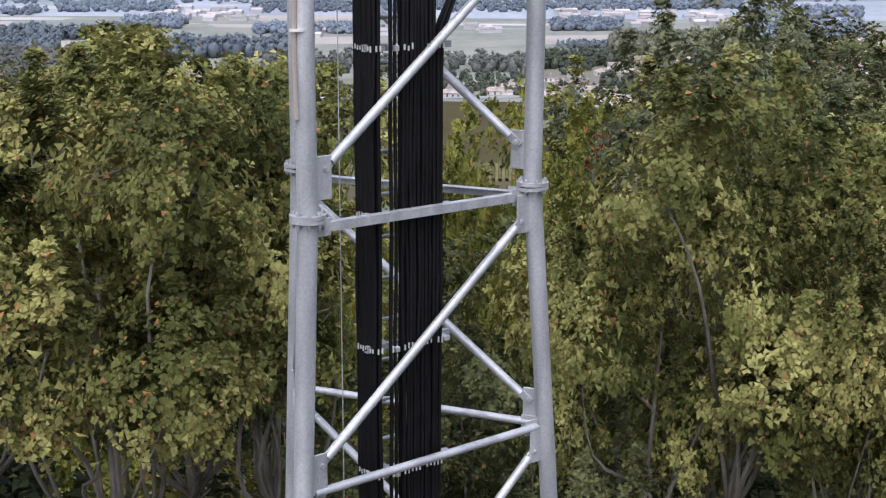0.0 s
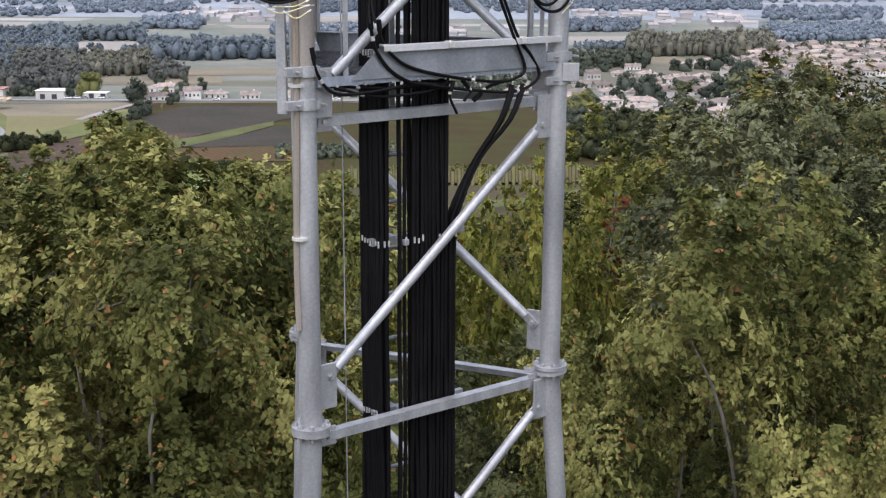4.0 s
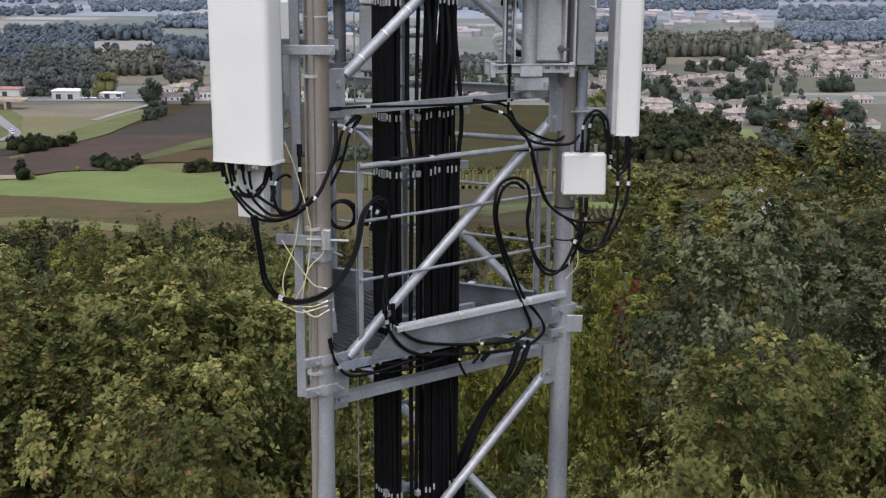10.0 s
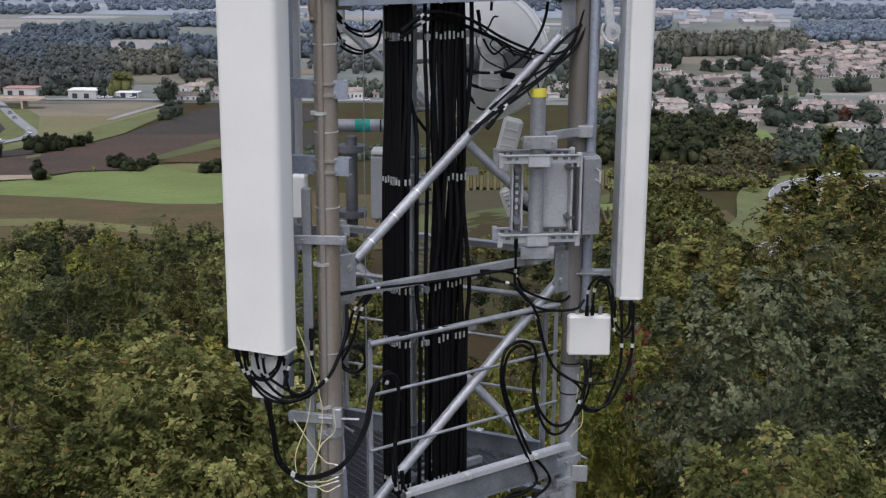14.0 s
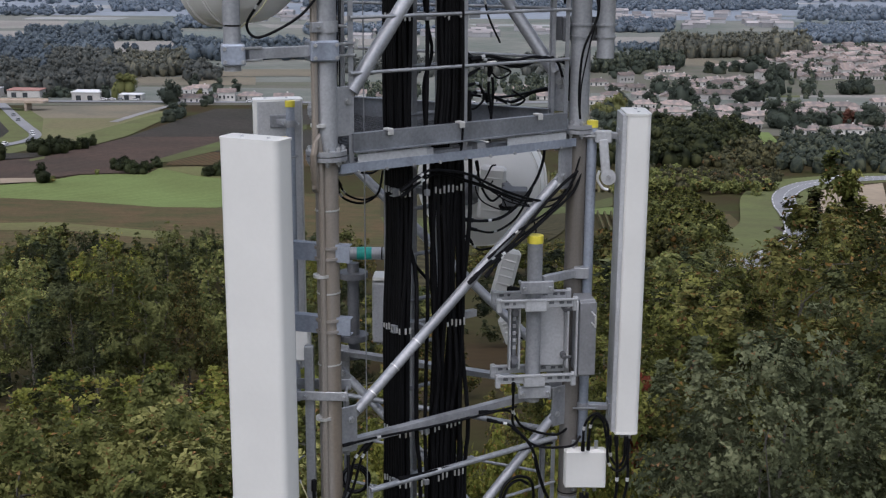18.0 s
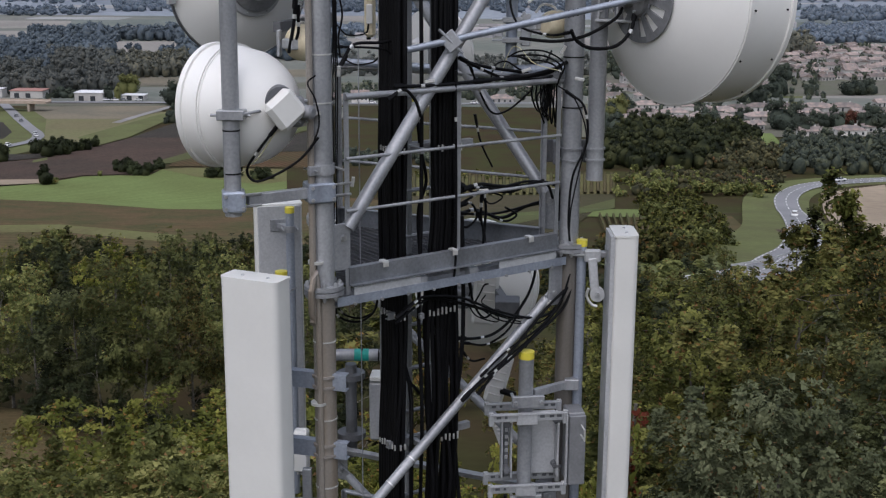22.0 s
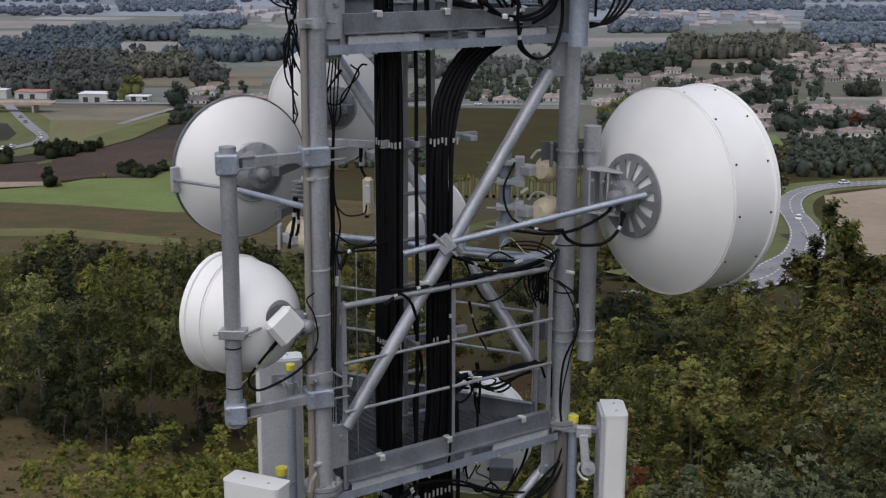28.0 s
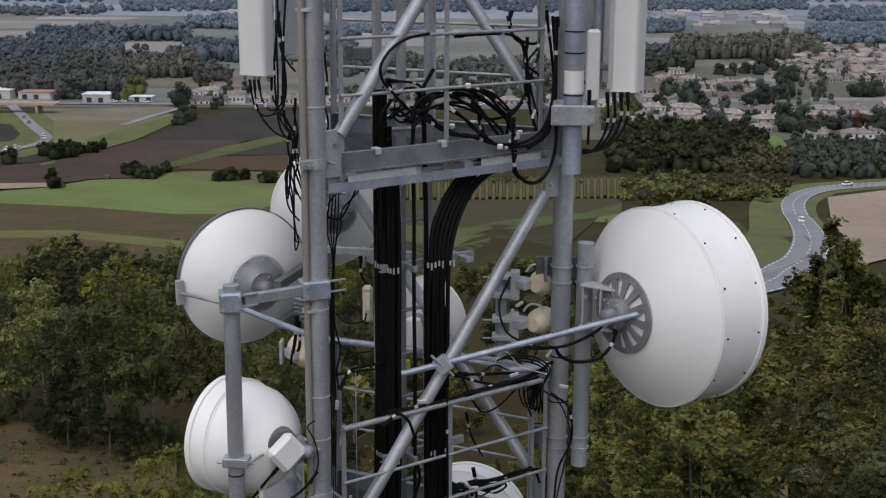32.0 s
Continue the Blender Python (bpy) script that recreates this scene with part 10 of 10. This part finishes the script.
cable_loop([(-0.036,7.534,22.528), (0.133,7.669,22.432), (0.309,7.809,22.369), (0.489,7.952,22.398)], 0.01)
cable_loop([(0.05,7.552,22.4), (0.221,7.688,22.405), (0.42,7.846,22.382), (0.499,7.909,22.4)], 0.012)
cable_loop([(0.445,7.955,22.348), (0.425,7.939,22.234), (0.484,7.987,22.148), (0.469,7.974,22.319), (0.401,7.921,22.264), (0.45,7.96,22.108)], 0.006)
cable_loop([(0.131,7.77,22.4), (0.152,7.786,22.465), (0.218,7.839,22.486), (0.308,7.91,22.431), (0.421,8.001,22.429), (0.488,8.054,22.533)], 0.006)
cable_loop([(0.007,7.543,22.379), (0.178,7.679,22.357), (0.331,7.801,22.39), (0.444,7.891,22.345)], 0.008)
cable_loop([(-0.078,8.051,21.516), (0.037,8.142,21.532), (0.203,8.274,21.456), (0.347,8.389,21.504), (0.446,8.467,21.514)], 0.012)
cable_loop([(-0.054,8.044,21.532), (0.085,8.155,21.502), (0.227,8.267,21.498), (0.445,8.441,21.53)], 0.009)
cable_loop([(0.063,8.098,21.525), (0.099,8.127,21.36), (0.089,8.12,21.157)], 0.01)
cable_loop([(-0.052,8.007,21.585), (0.016,8.061,21.59), (0.051,8.089,21.503), (-0.006,8.044,21.445), (-0.063,7.999,21.463)], 0.008)
cable_loop([(0.132,8.179,21.493), (0.228,8.255,21.438), (0.299,8.312,21.469), (0.226,8.254,21.529)], 0.008)
cable_loop([(-0.287,7.565,22.228), (-0.267,7.581,22.014), (-0.235,7.606,21.817), (-0.278,7.572,21.64), (-0.267,7.581,21.347)], 0.011)
cable_loop([(-0.066,7.485,22.397), (-0.053,7.495,22.006), (-0.061,7.489,21.396)], 0.009)
jumper([(0.519,7.75,22.357), (0.62,7.75,22.278), (0.692,7.75,22.069), (0.654,7.75,21.854), (0.615,7.75,21.637), (0.608,7.75,21.466)], 0.005)
jumper([(-0.746,6.8,22.504), (-0.787,6.8,22.462), (-0.749,6.8,22.38), (-0.732,6.8,22.255), (-0.774,6.8,22.128)], 0.005)
cable_loop([(-0.341,7.267,21.139), (-0.228,7.356,21.189), (-0.023,7.519,21.138), (0.098,7.616,21.041), (0.223,7.715,20.942), (0.449,7.894,20.883), (0.562,7.984,20.991), (0.648,8.053,21.192)], 0.005)
cable_loop([(-0.358,7.291,21.114), (-0.216,7.404,21.157), (0.036,7.605,21.06), (0.255,7.778,20.937), (0.401,7.895,20.873)], 0.005)
cable_loop([(0.023,8.003,21.074), (0.008,7.991,20.975), (0.057,8.03,20.876), (0.189,8.135,20.807), (0.171,8.121,20.882), (0.089,8.055,20.955), (0.112,8.074,21.001)], 0.005)
cable_loop([(-0.019,7.906,20.738), (0.11,8.008,20.693), (0.224,8.099,20.732), (0.289,8.151,20.803), (0.353,8.202,20.928)], 0.008)
cable_loop([(0.104,7.557,20.65), (0.258,7.679,20.773), (0.448,7.83,20.872), (0.575,7.931,21.009), (0.652,7.992,21.245)], 0.007)
cable_loop([(-0.037,7.956,20.675), (0.028,8.007,20.586), (0.11,8.072,20.58)], 0.008)
cable_loop([(0.355,8.076,20.797), (0.383,8.097,20.684), (0.342,8.065,20.642), (0.307,8.037,20.705)], 0.005)
cable_loop([(-0.563,7.115,19.668), (-0.631,7.061,19.59), (-0.666,7.033,19.446), (-0.751,6.966,19.316), (-0.818,6.913,19.241)], 0.009)
cable_loop([(-0.55,7.164,19.65), (-0.601,7.123,19.567), (-0.646,7.088,19.404), (-0.731,7.02,19.254), (-0.807,6.959,19.181)], 0.009)
cable_loop([(0.068,7.553,19.7), (0.243,7.692,19.655), (0.324,7.757,19.529), (0.531,7.922,19.42), (0.635,8.005,19.467)], 0.009)
cable_loop([(-0.52,7.188,19.063), (-0.484,7.217,19.173), (-0.413,7.273,19.109), (-0.387,7.294,18.976)], 0.01)
cable_loop([(-0.495,7.221,19.028), (-0.459,7.249,19.128), (-0.432,7.271,19.129), (-0.4,7.296,18.975)], 0.01)
jumper([(-0.87,7.0,19.988), (-0.855,7.0,19.838), (-0.867,7.0,19.686), (-0.843,7.0,19.494), (-0.856,7.0,19.299), (-0.84,7.0,19.181)], 0.007)
jumper([(-0.848,7.0,19.989), (-0.873,7.0,19.819), (-0.855,7.0,19.648), (-0.866,7.0,19.474), (-0.844,7.0,19.299), (-0.854,7.0,19.161)], 0.007)
cable_loop([(-0.046,7.527,21.801), (0.061,7.612,21.778), (0.207,7.727,21.763), (0.356,7.846,21.775), (0.472,7.939,21.743), (0.514,7.972,21.647)], 0.009)
cable_loop([(-0.035,7.51,21.696), (0.062,7.587,21.744), (0.17,7.673,21.758), (0.281,7.761,21.734), (0.413,7.866,21.775)], 0.008)
cable_loop([(0.061,7.65,21.758), (0.135,7.709,21.664), (0.208,7.767,21.697), (0.097,7.679,21.748)], 0.006)
cable_loop([(-0.01,7.555,21.781), (0.079,7.626,21.796), (0.17,7.698,21.774), (0.281,7.787,21.751)], 0.012)
cable_loop([(0.085,7.989,21.718), (0.106,8.005,21.585), (0.099,7.999,21.423)], 0.01)
cable_loop([(-0.78,7.556,21.084), (-0.748,7.582,20.986), (-0.645,7.663,20.935), (-0.557,7.734,20.982), (-0.529,7.755,21.113)], 0.008)
cable_loop([(-0.775,7.586,21.089), (-0.733,7.619,20.999), (-0.647,7.687,20.95), (-0.577,7.743,20.961)], 0.007)
cable_loop([(-0.696,6.907,18.479), (-0.673,6.926,18.357), (-0.596,6.987,18.251), (-0.421,7.126,18.241), (-0.197,7.305,18.267), (-0.08,7.397,18.257)], 0.01)
cable_loop([(-0.606,7.018,18.286), (-0.424,7.162,18.26), (-0.227,7.319,18.247), (0.008,7.505,18.259)], 0.009)
cable_loop([(-0.583,7.01,18.274), (-0.395,7.16,18.215), (-0.139,7.363,18.219), (-0.022,7.457,18.257)], 0.009)
cable_loop([(0.009,7.455,18.257), (-0.006,7.444,18.181), (0.033,7.474,18.085)], 0.009)
cable_loop([(0.069,7.516,18.257), (0.107,7.546,18.2), (0.07,7.516,18.153)], 0.01)
cable_loop([(0.131,7.603,18.152), (0.208,7.665,18.216), (0.318,7.753,18.241)], 0.011)
